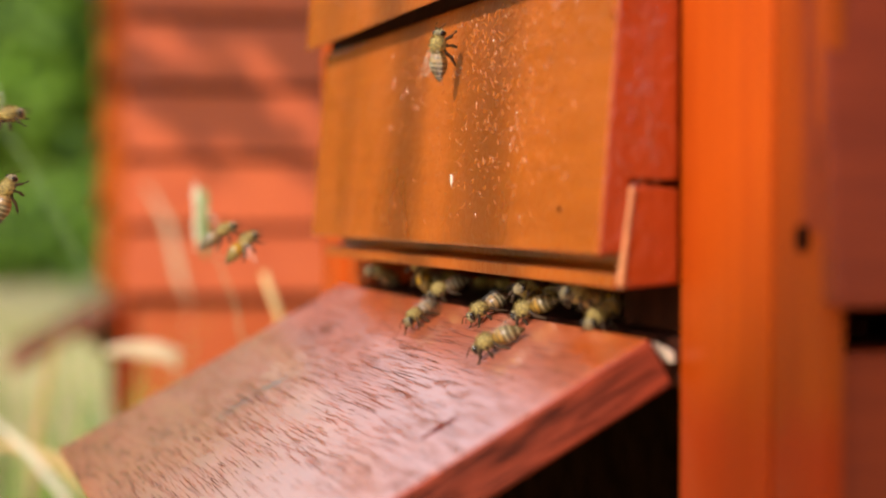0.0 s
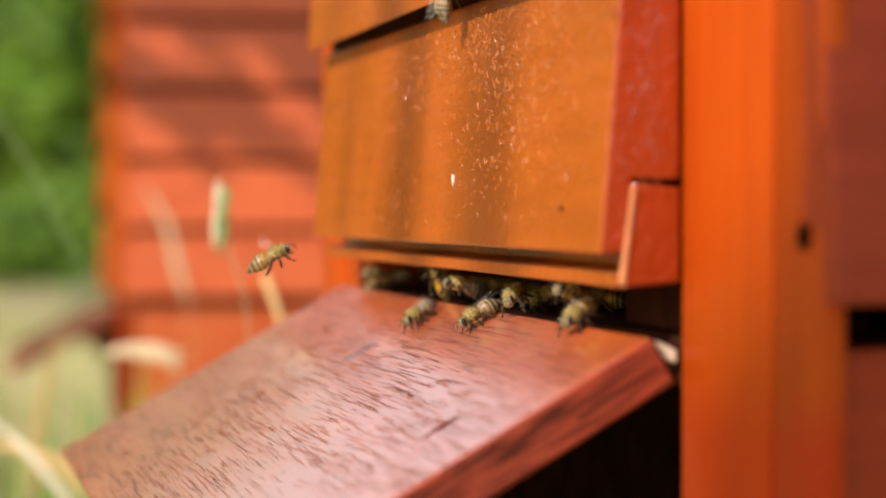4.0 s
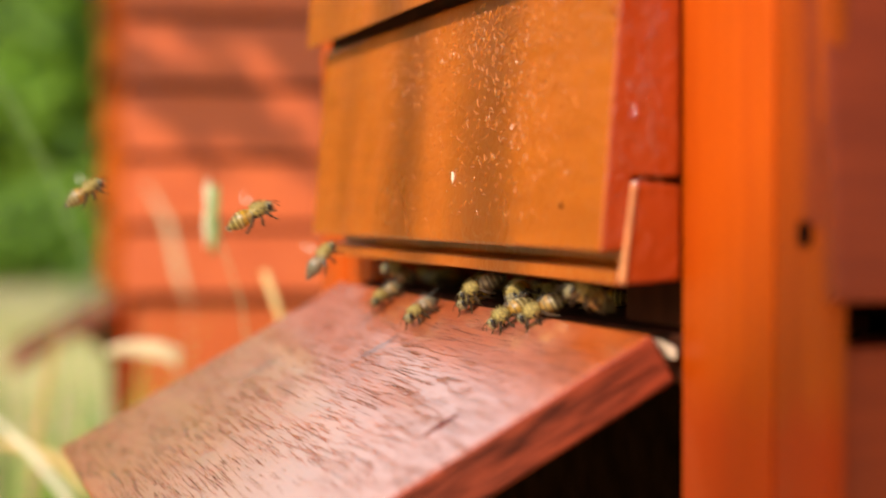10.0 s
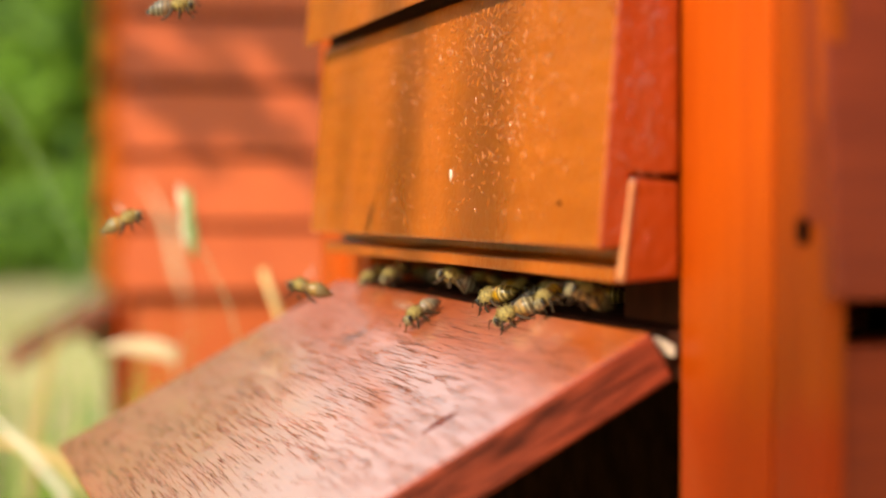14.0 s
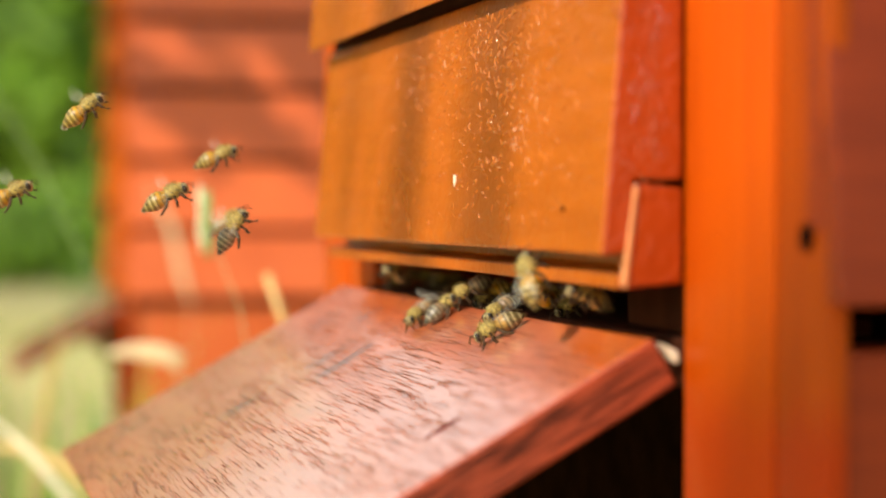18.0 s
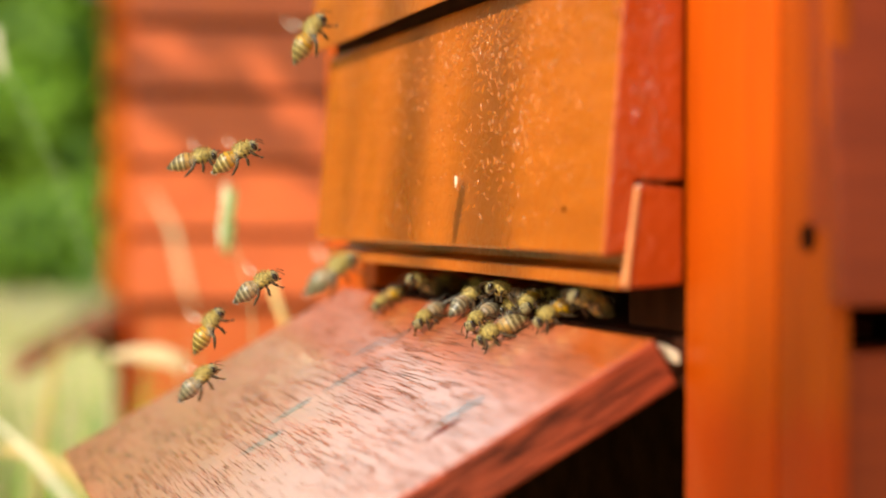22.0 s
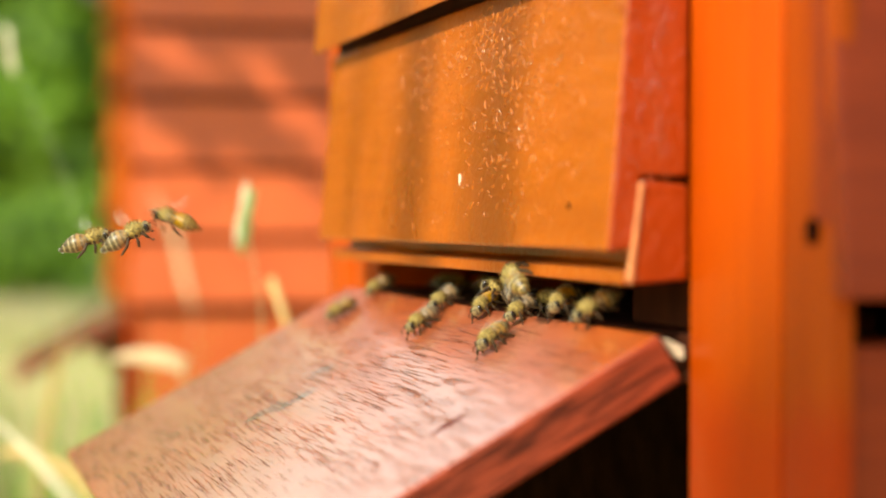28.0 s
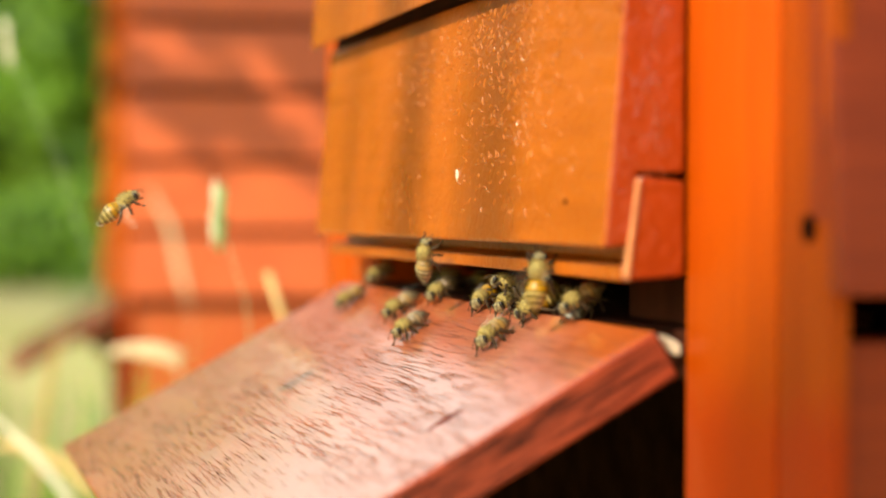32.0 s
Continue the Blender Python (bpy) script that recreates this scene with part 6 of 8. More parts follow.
    fly(bees[19], 0.985, [(0.0, 21.7), (27.2, 32.0)], [
        (0, pose(-0.3019, -1.1412, 0.4812, 21, -25, 76)),
        (14.7, pose(-0.2194, -0.3162, 0.3822, 21, -25, 76)),
        (15.9, pose(-0.1974, -0.0962, 0.3558, 21, -25, 76)),
        (16.5, pose(-0.1916, -0.0744, 0.3598, 21, -25, 76)),
        (17, pose(-0.1922, -0.0754, 0.3631, 22, -30, 76)),
        (17.5, pose(-0.1923, -0.0776, 0.3643, 22, -30, 76)),
        (18, pose(-0.1911, -0.0709, 0.3669, 20, -20, 76)),
        (18.5, pose(-0.1901, -0.0675, 0.3598, 20, -20, 76)),
        (19, pose(-0.1891, -0.0684, 0.3477, 22, -30, 76)),
        (19.5, pose(-0.1890, -0.0693, 0.3377, 22, -30, 76)),
        (20, pose(-0.1876, -0.0648, 0.3291, 20, -20, 76)),
        (20.5, pose(-0.1867, -0.0585, 0.3297, 20, -20, 76)),
        (21, pose(-0.1856, -0.0511, 0.3311, 22, -30, 76)),
        (21.5, pose(-0.1825, -0.0389, 0.3317, 22, -30, 76)),
        (21.67, pose(-0.1955, -0.0308, 0.3287, 37, -11, 28)),
        (21.83, pose(-0.2086, -0.0226, 0.3257, 33, 13, -14)),
        (22, pose(-0.2217, -0.0145, 0.3227, 13, 27, -63)),
        (22.5, pose(-0.2188, -0.0138, 0.3231, 13, 27, -63)),
        (23, pose(-0.2293, -0.0116, 0.3243, 11, 28, -67)),
        (23.5, pose(-0.2231, -0.0092, 0.3256, 11, 28, -68)),
        (24, pose(-0.2122, -0.0108, 0.3248, 11, 28, -68)),
        (24.5, pose(-0.2177, -0.0098, 0.3254, 11, 28, -68)),
        (25, pose(-0.1590, -0.0142, 0.3228, 12, 27, -66)),
        (25.5, pose(-0.1693, -0.0132, 0.3234, 12, 27, -65)),
        (26.5, pose(-0.1968, -0.0122, 0.3240, 12, 27, -64)),
        (27.5, pose(-0.1401, -0.0421, 0.3258, -20, -15, -105)),
        (28, pose(-0.1539, -0.0914, 0.3483, -20, -15, -105)),
        (28.5, pose(-0.1653, -0.1319, 0.3861, -19, -10, -105)),
        (28.9, pose(-0.1701, -0.1518, 0.3990, -19, -10, -105)),
        (30.1, pose(-0.2076, -0.4018, 0.4615, -19, -10, -105)),
        (32, pose(-0.2337, -0.5758, 0.5050, -19, -10, -105)),
    ])
    fly(bees[20], 1.008, [(0.0, 19.7)], [
        (0, pose(-0.2757, -1.2036, 0.5056, 19, -5, 75)),
        (14.9, pose(-0.1922, -0.3686, 0.4054, 19, -5, 75)),
        (16.1, pose(-0.1702, -0.1486, 0.3790, 19, -5, 75)),
        (16.5, pose(-0.1636, -0.1246, 0.3705, 19, -5, 75)),
        (17, pose(-0.1609, -0.1141, 0.3623, 20, -15, 76)),
        (17.5, pose(-0.1549, -0.0935, 0.3547, 20, -20, 76)),
        (18, pose(-0.1500, -0.0732, 0.3461, 31, -55, 77)),
        (18.5, pose(-0.1479, -0.0660, 0.3384, 25, -42, 76)),
        (19, pose(-0.1439, -0.0548, 0.3336, 23, -35, 76)),
        (19.5, pose(-0.1600, -0.0382, 0.3293, 24, -40, 76)),
        (19.67, pose(-0.2086, -0.0234, 0.3284, 43, -13, 23)),
        (19.83, pose(-0.2573, -0.0087, 0.3275, 34, 17, -22)),
        (20, pose(-0.3059, 0.0060, 0.3266, 2, 29, -79)),
        (20.5, pose(-0.2428, 0.0059, 0.3266, 2, 29, -81)),
        (20.67, pose(-0.2117, 0.0001, 0.3258, -24, 19, -140)),
        (20.83, pose(-0.1805, -0.0057, 0.3251, -30, -6, 171)),
        (21, pose(-0.1494, -0.0115, 0.3243, -13, -27, 117)),
        (21.5, pose(-0.2015, 0.0029, 0.3266, -5, -27, 118)),
        (22, pose(-0.1411, -0.0090, 0.3266, -5, -27, 117)),
        (22.5, pose(-0.1391, -0.0057, 0.3266, -5, -27, 116)),
        (22.67, pose(-0.1410, -0.0062, 0.3266, -24, -9, 171)),
        (22.83, pose(-0.1429, -0.0067, 0.3266, -22, 16, -140)),
        (23, pose(-0.1447, -0.0072, 0.3266, 2, 29, -82)),
        (23.5, pose(-0.1510, -0.0053, 0.3266, 2, 29, -82)),
        (24, pose(-0.1858, 0.0052, 0.3266, 2, 29, -82)),
        (25, pose(-0.1611, -0.0102, 0.3251, 4, 29, -82)),
        (25.5, pose(-0.1552, -0.0109, 0.3247, 4, 29, -82)),
        (27.5, pose(-0.1686, -0.0102, 0.3251, 13, 27, -62)),
        (28, pose(-0.1690, -0.0103, 0.3251, 13, 27, -62)),
        (28.5, pose(-0.1730, -0.0089, 0.3259, 13, 27, -62)),
        (29, pose(-0.1717, -0.0095, 0.3255, 13, 27, -62)),
        (29.5, pose(-0.1708, -0.0095, 0.3255, 13, 27, -62)),
        (30, pose(-0.1750, -0.0088, 0.3259, 13, 27, -62)),
        (30.5, pose(-0.1660, -0.0094, 0.3256, 13, 27, -62)),
        (31, pose(-0.1713, -0.0081, 0.3266, 5, 27, -62)),
        (31.5, pose(-0.1676, -0.0097, 0.3254, 13, 27, -62)),
        (32, pose(-0.1753, -0.0085, 0.3261, 13, 27, -62)),
    ])
    fly(bees[21], 1.000, [(0.0, 20.6)], [
        (0, pose(-0.2587, -1.1975, 0.4678, 21, -28, 76)),
        (14.8, pose(-0.1757, -0.3675, 0.3682, 21, -28, 76)),
        (16, pose(-0.1537, -0.1475, 0.3418, 21, -28, 76)),
        (16.5, pose(-0.1477, -0.1252, 0.3452, 21, -28, 76)),
        (17, pose(-0.1448, -0.1120, 0.3556, 24, -38, 76)),
        (17.5, pose(-0.1425, -0.1051, 0.3580, 21, -25, 76)),
        (18, pose(-0.1396, -0.0922, 0.3548, 21, -25, 76)),
        (18.5, pose(-0.1354, -0.0767, 0.3487, 20, -20, 76)),
        (19, pose(-0.1314, -0.0651, 0.3479, 20, -20, 76)),
        (19.5, pose(-0.1282, -0.0537, 0.3476, 20, -18, 76)),
        (20, pose(-0.1478, -0.0302, 0.3438, 21, -28, 76)),
        (20.6, pose(-0.3006, 0.0200, 0.3268, 0, -0, 64)),
        (21.6, pose(-0.3006, 0.1050, 0.3268, 0, -0, 64)),
        (32, pose(-0.3006, 0.1050, 0.3268, 0, -0, 64)),
    ])
    fly(bees[22], 0.992, [(0.0, 20.8)], [
        (0, pose(-0.2652, -1.2525, 0.5233, 22, -30, 76)),
        (15.9, pose(-0.1767, -0.3675, 0.4171, 22, -30, 76)),
        (17.1, pose(-0.1547, -0.1475, 0.3907, 22, -30, 76)),
        (17.5, pose(-0.1495, -0.1296, 0.3854, 22, -30, 76)),
        (18, pose(-0.1457, -0.1136, 0.3781, 23, -35, 76)),
        (18.5, pose(-0.1418, -0.0988, 0.3801, 20, -20, 76)),
        (19, pose(-0.1367, -0.0837, 0.3717, 21, -22, 76)),
        (19.5, pose(-0.1326, -0.0693, 0.3610, 21, -28, 76)),
        (20, pose(-0.1280, -0.0527, 0.3545, 19, -8, 75)),
        (20.5, pose(-0.1224, -0.0290, 0.3465, 21, -25, 76)),
        (20.75, pose(-0.1286, -0.0231, 0.3424, 63, -42, 41)),
        (21, pose(-0.1349, -0.0172, 0.3383, 110, -33, 0)),
        (21.2, pose(-0.2021, 0.0014, 0.3325, 45, -32, 46)),
        (21.4, pose(-0.2694, 0.0200, 0.3268, 0, -0, 67)),
        (22.4, pose(-0.2694, 0.1050, 0.3268, 0, -0, 67)),
        (32, pose(-0.2694, 0.1050, 0.3268, 0, -0, 67)),
    ])
    fly(bees[23], 1.000, [(0.0, 21.2)], [
        (0, pose(-0.2724, -1.2792, 0.4930, 21, -25, 76)),
        (16.4, pose(-0.1814, -0.3692, 0.3838, 21, -25, 76)),
        (17.6, pose(-0.1594, -0.1492, 0.3574, 21, -25, 76)),
        (18, pose(-0.1553, -0.1323, 0.3554, 21, -25, 76)),
        (18.5, pose(-0.1503, -0.1138, 0.3534, 20, -20, 76)),
        (19, pose(-0.1437, -0.0921, 0.3516, 21, -25, 76)),
        (19.5, pose(-0.1376, -0.0692, 0.3522, 21, -22, 76)),
        (20, pose(-0.1307, -0.0437, 0.3472, 22, -30, 76)),
        (20.5, pose(-0.1560, -0.0200, 0.3316, 22, -30, 76)),
        (21.2, pose(-0.2473, 0.0200, 0.3268, 0, -0, 64)),
        (22.2, pose(-0.2473, 0.1050, 0.3268, 0, -0, 64)),
        (32, pose(-0.2473, 0.1050, 0.3268, 0, -0, 64)),
    ])
    fly(bees[24], 0.954, [(0.0, 21.5)], [
        (0, pose(-0.3545, -1.1725, 0.4894, 23, -35, 76)),
        (15.6, pose(-0.2675, -0.3025, 0.3850, 23, -35, 76)),
        (16.8, pose(-0.2455, -0.0825, 0.3586, 23, -35, 76)),
        (17.5, pose(-0.2397, -0.0618, 0.3538, 23, -35, 76)),
        (18, pose(-0.2398, -0.0609, 0.3476, 23, -35, 76)),
        (18.5, pose(-0.2386, -0.0569, 0.3405, 23, -35, 76)),
        (19, pose(-0.2364, -0.0524, 0.3344, 22, -30, 76)),
        (19.5, pose(-0.2353, -0.0491, 0.3294, 22, -30, 76)),
        (20, pose(-0.2339, -0.0442, 0.3302, 20, -20, 76)),
        (20.5, pose(-0.2330, -0.0381, 0.3317, 20, -20, 76)),
        (21, pose(-0.2311, -0.0273, 0.3304, 21, -25, 76)),
        (21.5, pose(-0.4154, 0.0200, 0.3268, 0, -0, 63)),
        (22.3, pose(-0.3529, 0.0200, 0.3268, 0, -0, 63)),
        (23.3, pose(-0.3529, 0.1050, 0.3268, 0, -0, 63)),
        (32, pose(-0.3529, 0.1050, 0.3268, 0, -0, 63)),
    ])
    fly(bees[25], 1.015, [(0.0, 24.0)], [
        (0, pose(-0.2538, -1.2885, 0.5703, 24, -40, 76)),
        (17.8, pose(-0.1558, -0.3085, 0.4527, 24, -40, 76)),
        (19, pose(-0.1338, -0.0885, 0.4263, 24, -40, 76)),
        (19.5, pose(-0.1311, -0.0804, 0.4046, 24, -40, 76)),
        (20, pose(-0.1283, -0.0712, 0.3906, 28, -50, 76)),
        (20.5, pose(-0.1282, -0.0683, 0.3889, 21, -28, 76)),
        (21, pose(-0.1289, -0.0678, 0.3849, 23, -35, 76)),
        (21.5, pose(-0.1303, -0.0739, 0.3721, 22, -30, 76)),
        (22, pose(-0.1305, -0.0753, 0.3659, 22, -30, 76)),
        (22.5, pose(-0.1265, -0.0611, 0.3588, 22, -30, 76)),
        (23, pose(-0.1223, -0.0440, 0.3496, 22, -30, 76)),
        (23.5, pose(-0.1083, -0.0329, 0.3392, 23, -35, 76)),
        (24, pose(-0.3247, 0.0060, 0.3266, -3, -28, 107)),
        (24.5, pose(-0.0780, -0.0195, 0.3331, -53, -77, 180)),
        (25, pose(-0.0791, -0.0195, 0.3347, -53, -77, 180)),
        (25.5, pose(-0.0760, -0.0195, 0.3353, -53, -78, 180)),
        (27.5, pose(-0.0749, -0.0172, 0.3338, -72, -21, 180)),
        (28, pose(-0.0732, -0.0172, 0.3337, -72, -22, 180)),
        (28.5, pose(-0.0691, -0.0172, 0.3332, -72, -22, 180)),
        (29, pose(-0.0676, -0.0172, 0.3325, -72, -22, 180)),
        (29.5, pose(-0.0632, -0.0172, 0.3327, -72, -22, 180)),
        (29.75, pose(-0.1157, 0.0014, 0.3298, -39, -1, -154)),
        (30, pose(-0.1682, 0.0200, 0.3268, 0, -0, -121)),
        (31, pose(-0.1593, 0.0200, 0.3268, 0, -0, -121)),
        (31.9, pose(-0.1593, 0.1050, 0.3268, 0, -0, -121)),
        (32, pose(-0.1593, 0.1050, 0.3268, 0, -0, -121)),
    ])
    fly(bees[26], 0.992, [(0.0, 26.7)], [
        (0, pose(-0.2730, -1.3767, 0.5750, 22, -30, 76)),
        (18.9, pose(-0.1695, -0.3417, 0.4508, 22, -30, 76)),
        (20.1, pose(-0.1475, -0.1217, 0.4244, 22, -30, 76)),
        (20.5, pose(-0.1426, -0.1026, 0.4056, 22, -30, 76)),
        (21, pose(-0.1406, -0.0928, 0.3887, 23, -35, 76)),
        (21.5, pose(-0.1392, -0.0884, 0.3735, 21, -25, 76)),
        (22, pose(-0.1382, -0.0851, 0.3648, 20, -12, 76)),
        (22.5, pose(-0.1383, -0.0873, 0.3493, 23, -35, 76)),
        (23, pose(-0.1362, -0.0776, 0.3486, 23, -35, 76)),
        (23.5, pose(-0.1331, -0.0680, 0.3482, 22, -30, 76)),
        (24, pose(-0.1317, -0.0668, 0.3458, 21, -22, 76)),
        (24.5, pose(-0.1307, -0.0643, 0.3384, 22, -30, 76)),
        (25, pose(-0.1317, -0.0650, 0.3352, 22, -32, 76)),
        (25.5, pose(-0.1851, -0.0519, 0.3361, 22, -32, 76)),
        (26.3, pose(-0.2600, -0.0238, 0.3313, 22, -32, 76)),
        (26.7, pose(-0.2590, -0.0233, 0.3269, 38, -12, 29)),
        (27.1, pose(-0.2581, -0.0229, 0.3225, 34, 12, -13)),
        (27.5, pose(-0.2571, -0.0224, 0.3182, 14, 26, -61)),
        (28, pose(-0.2596, -0.0227, 0.3180, 14, 26, -61)),
        (28.5, pose(-0.2580, -0.0217, 0.3186, 14, 26, -61)),
        (29, pose(-0.2578, -0.0200, 0.3196, 14, 26, -61)),
        (29.5, pose(-0.2624, -0.0194, 0.3199, 14, 26, -61)),
        (30, pose(-0.2598, -0.0190, 0.3201, 14, 26, -61)),
        (30.5, pose(-0.2657, -0.0180, 0.3207, 14, 26, -61)),
        (31, pose(-0.2596, -0.0194, 0.3199, 14, 26, -61)),
        (31.5, pose(-0.2584, -0.0195, 0.3198, 14, 27, -62)),
        (32, pose(-0.2593, -0.0186, 0.3203, 14, 27, -62)),
    ])
    fly(bees[27], 1.000, [(0.0, 22.7)], [
        (0, pose(-0.2778, -1.4006, 0.4918, 22, -30, 76)),
        (18.9, pose(-0.1743, -0.3656, 0.3676, 22, -30, 76)),
        (20.1, pose(-0.1523, -0.1456, 0.3412, 22, -30, 76)),
        (20.5, pose(-0.1447, -0.1147, 0.3437, 22, -30, 76)),
        (21, pose(-0.1396, -0.0919, 0.3421, 21, -28, 76)),
        (21.5, pose(-0.1358, -0.0773, 0.3383, 23, -35, 76)),
        (22, pose(-0.1334, -0.0691, 0.3313, 22, -30, 76)),
        (22.5, pose(-0.1448, -0.0540, 0.3280, 21, -25, 76)),
        (22.67, pose(-0.1727, -0.0420, 0.3255, 36, -5, 25)),
        (22.83, pose(-0.2006, -0.0300, 0.3231, 30, 19, -23)),
        (23, pose(-0.2285, -0.0181, 0.3206, 5, 29, -80)),
        (23.17, pose(-0.2285, -0.0157, 0.3220, -21, 22, -136)),
        (23.33, pose(-0.2285, -0.0134, 0.3233, -30, -1, 178)),
        (23.5, pose(-0.2285, -0.0111, 0.3246, -19, -23, 131)),
        (24.2, pose(-0.3250, 0.0200, 0.3268, 0, -0, 74)),
        (25.2, pose(-0.3250, 0.1050, 0.3268, 0, -0, 74)),
        (32, pose(-0.3250, 0.1050, 0.3268, 0, -0, 74)),
    ])
    fly(bees[28], 1.000, [(0.0, 23.0), (23.7, 24.7)], [
        (0, pose(-0.2790, -1.4146, 0.5109, 21, -25, 76)),
        (19.3, pose(-0.1735, -0.3596, 0.3843, 21, -25, 76)),
        (20.5, pose(-0.1515, -0.1396, 0.3579, 21, -25, 76)),
        (21, pose(-0.1445, -0.1102, 0.3518, 21, -25, 76)),
        (21.5, pose(-0.1398, -0.0928, 0.3403, 26, -45, 76)),
        (22, pose(-0.1366, -0.0821, 0.3199, 31, -55, 77)),
        (22.5, pose(-0.1329, -0.0695, 0.3056, 25, -42, 76)),
        (23, pose(-0.1042, -0.0576, 0.2982, -14, -27, 118)),
        (23.5, pose(-0.1086, -0.0552, 0.2996, -14, -27, 118)),
        (24, pose(-0.1018, -0.0534, 0.3077, 26, -45, 76)),
        (24.5, pose(-0.1009, -0.0502, 0.3208, 22, -32, 76)),
        (24.67, pose(-0.1332, -0.0390, 0.3210, 38, -12, 28)),
        (24.83, pose(-0.1655, -0.0278, 0.3213, 34, 13, -14)),
        (25, pose(-0.1977, -0.0166, 0.3215, 12, 27, -64)),
        (25.5, pose(-0.1898, -0.0109, 0.3247, 12, 27, -65)),
        (26.5, pose(-0.2709, 0.0200, 0.3268, 0, -0, -121)),
        (27.5, pose(-0.2709, 0.1050, 0.3268, 0, -0, -121)),
        (32, pose(-0.2709, 0.1050, 0.3268, 0, -0, -121)),
    ])
    fly(bees[29], 1.000, [(20.7, 32.0)], [
        (0, pose(-0.1522, 0.0200, 0.3268, 0, -0, 74)),
        (12, pose(-0.1510, 0.0200, 0.3268, 0, -0, 74)),
        (14.25, pose(-0.1655, 0.0130, 0.3267, 9, 6, 21)),
        (16.5, pose(-0.1800, 0.0060, 0.3266, 10, 17, -33)),
        (16.67, pose(-0.1874, 0.0060, 0.3266, -10, 17, -96)),
        (16.83, pose(-0.1948, 0.0060, 0.3266, -19, -0, -154)),
        (17, pose(-0.2022, 0.0060, 0.3266, -10, -17, 148)),
        (17.5, pose(-0.2267, 0.0060, 0.3266, -10, -16, 149)),
        (18, pose(-0.0393, -0.0225, 0.3362, -55, -63, 180)),
        (18.5, pose(-0.0441, -0.0225, 0.3367, -55, -63, 180)),
        (19, pose(-0.0521, -0.0225, 0.3389, -55, -63, 180)),
        (19.5, pose(-0.0561, -0.0225, 0.3390, -54, -71, 180)),
        (20, pose(-0.0539, -0.0225, 0.3396, -54, -72, 180)),
        (20.5, pose(-0.0624, -0.0225, 0.3424, 126, -84, 0)),
        (21, pose(-0.0774, -0.0313, 0.3485, 31, -55, 77)),
        (21.5, pose(-0.0812, -0.0447, 0.3641, 27, -48, 76)),
        (22, pose(-0.0868, -0.0642, 0.3945, 31, -55, 77)),
        (22.4, pose(-0.0894, -0.0732, 0.4195, 31, -55, 77)),
        (23.6, pose(-0.1269, -0.3232, 0.4820, 31, -55, 77)),
        (32, pose(-0.1920, -0.7572, 0.5905, 31, -55, 77)),
    ])
    fly(bees[30], 0.985, [(0.0, 32.0)], [
        (0, pose(-0.1325, -1.2889, 0.4284, 28, -50, 76)),
        (18.4, pose(-0.0315, -0.2789, 0.3072, 28, -50, 76)),
        (19.6, pose(-0.0095, -0.0589, 0.2808, 28, -50, 76)),
        (20.5, pose(-0.0128, -0.0667, 0.3130, 28, -50, 76)),
        (21, pose(-0.0143, -0.0682, 0.3279, 24, -40, 76)),
        (21.5, pose(-0.0147, -0.0691, 0.3330, 23, -35, 76)),
        (22, pose(-0.0156, -0.0726, 0.3381, 23, -35, 76)),
        (22.5, pose(-0.0179, -0.0815, 0.3449, 28, -50, 76)),
        (23, pose(-0.0211, -0.0919, 0.3487, 28, -50, 76)),
        (23.5, pose(-0.0233, -0.1025, 0.3523, 28, -50, 76)),
        (24, pose(-0.0243, -0.1097, 0.3586, 24, -40, 76)),
        (24.5, pose(-0.0270, -0.1208, 0.3614, 21, -25, 76)),
        (25, pose(-0.0293, -0.1265, 0.3592, 20, -15, 76)),
        (25.5, pose(-0.0285, -0.1244, 0.3560, 23, -35, 76)),
        (26.2, pose(-0.0317, -0.1370, 0.3689, 23, -35, 76)),
        (26.6, pose(-0.0353, -0.1511, 0.3760, 23, -35, 76)),
        (27.8, pose(-0.0728, -0.4011, 0.4385, 23, -35, 76)),
        (32, pose(-0.1127, -0.6671, 0.5050, 23, -35, 76)),
    ])
    fly(bees[31], 0.962, [(21.0, 27.6)], [
        (0, pose(-0.2937, 0.0200, 0.3268, 0, -0, -121)),
        (19.5, pose(-0.2989, 0.0200, 0.3268, 0, -0, -121)),
        (20, pose(-0.2390, 0.0033, 0.3250, -15, -7, -176)),
        (20.5, pose(-0.1792, -0.0134, 0.3233, -18, -24, 129)),
        (21, pose(-0.1959, -0.0178, 0.3208, -23, -19, 141)),
        (21.25, pose(-0.1552, -0.0371, 0.3167, -14, -38, -171)),
        (21.5, pose(-0.1144, -0.0565, 0.3126, -31, -55, -106)),
        (21.75, pose(-0.1182, -0.0715, 0.3098, 13, -62, 151)),
        (22, pose(-0.1220, -0.0865, 0.3070, 24, -40, 76)),
        (22.5, pose(-0.1271, -0.1062, 0.3085, 24, -40, 76)),
        (23, pose(-0.1296, -0.1130, 0.3245, 28, -50, 76)),
        (23.5, pose(-0.1292, -0.1129, 0.3365, 23, -35, 76)),
        (24, pose(-0.1276, -0.1106, 0.3422, 22, -30, 76)),
        (24.5, pose(-0.1260, -0.1053, 0.3409, 20, -20, 76)),
        (25, pose(-0.1228, -0.0898, 0.3439, 20, -20, 76)),
        (25.5, pose(-0.1183, -0.0728, 0.3428, 23, -35, 76)),
        (26.4, pose(-0.1128, -0.0538, 0.3365, 23, -35, 76)),
        (27, pose(-0.2369, -0.0158, 0.3297, 23, -35, 76)),
        (27.6, pose(-0.3307, 0.0200, 0.3268, 0, -0, 66)),
        (28.6, pose(-0.3307, 0.1050, 0.3268, 0, -0, 66)),
        (32, pose(-0.3307, 0.1050, 0.3268, 0, -0, 66)),
    ])
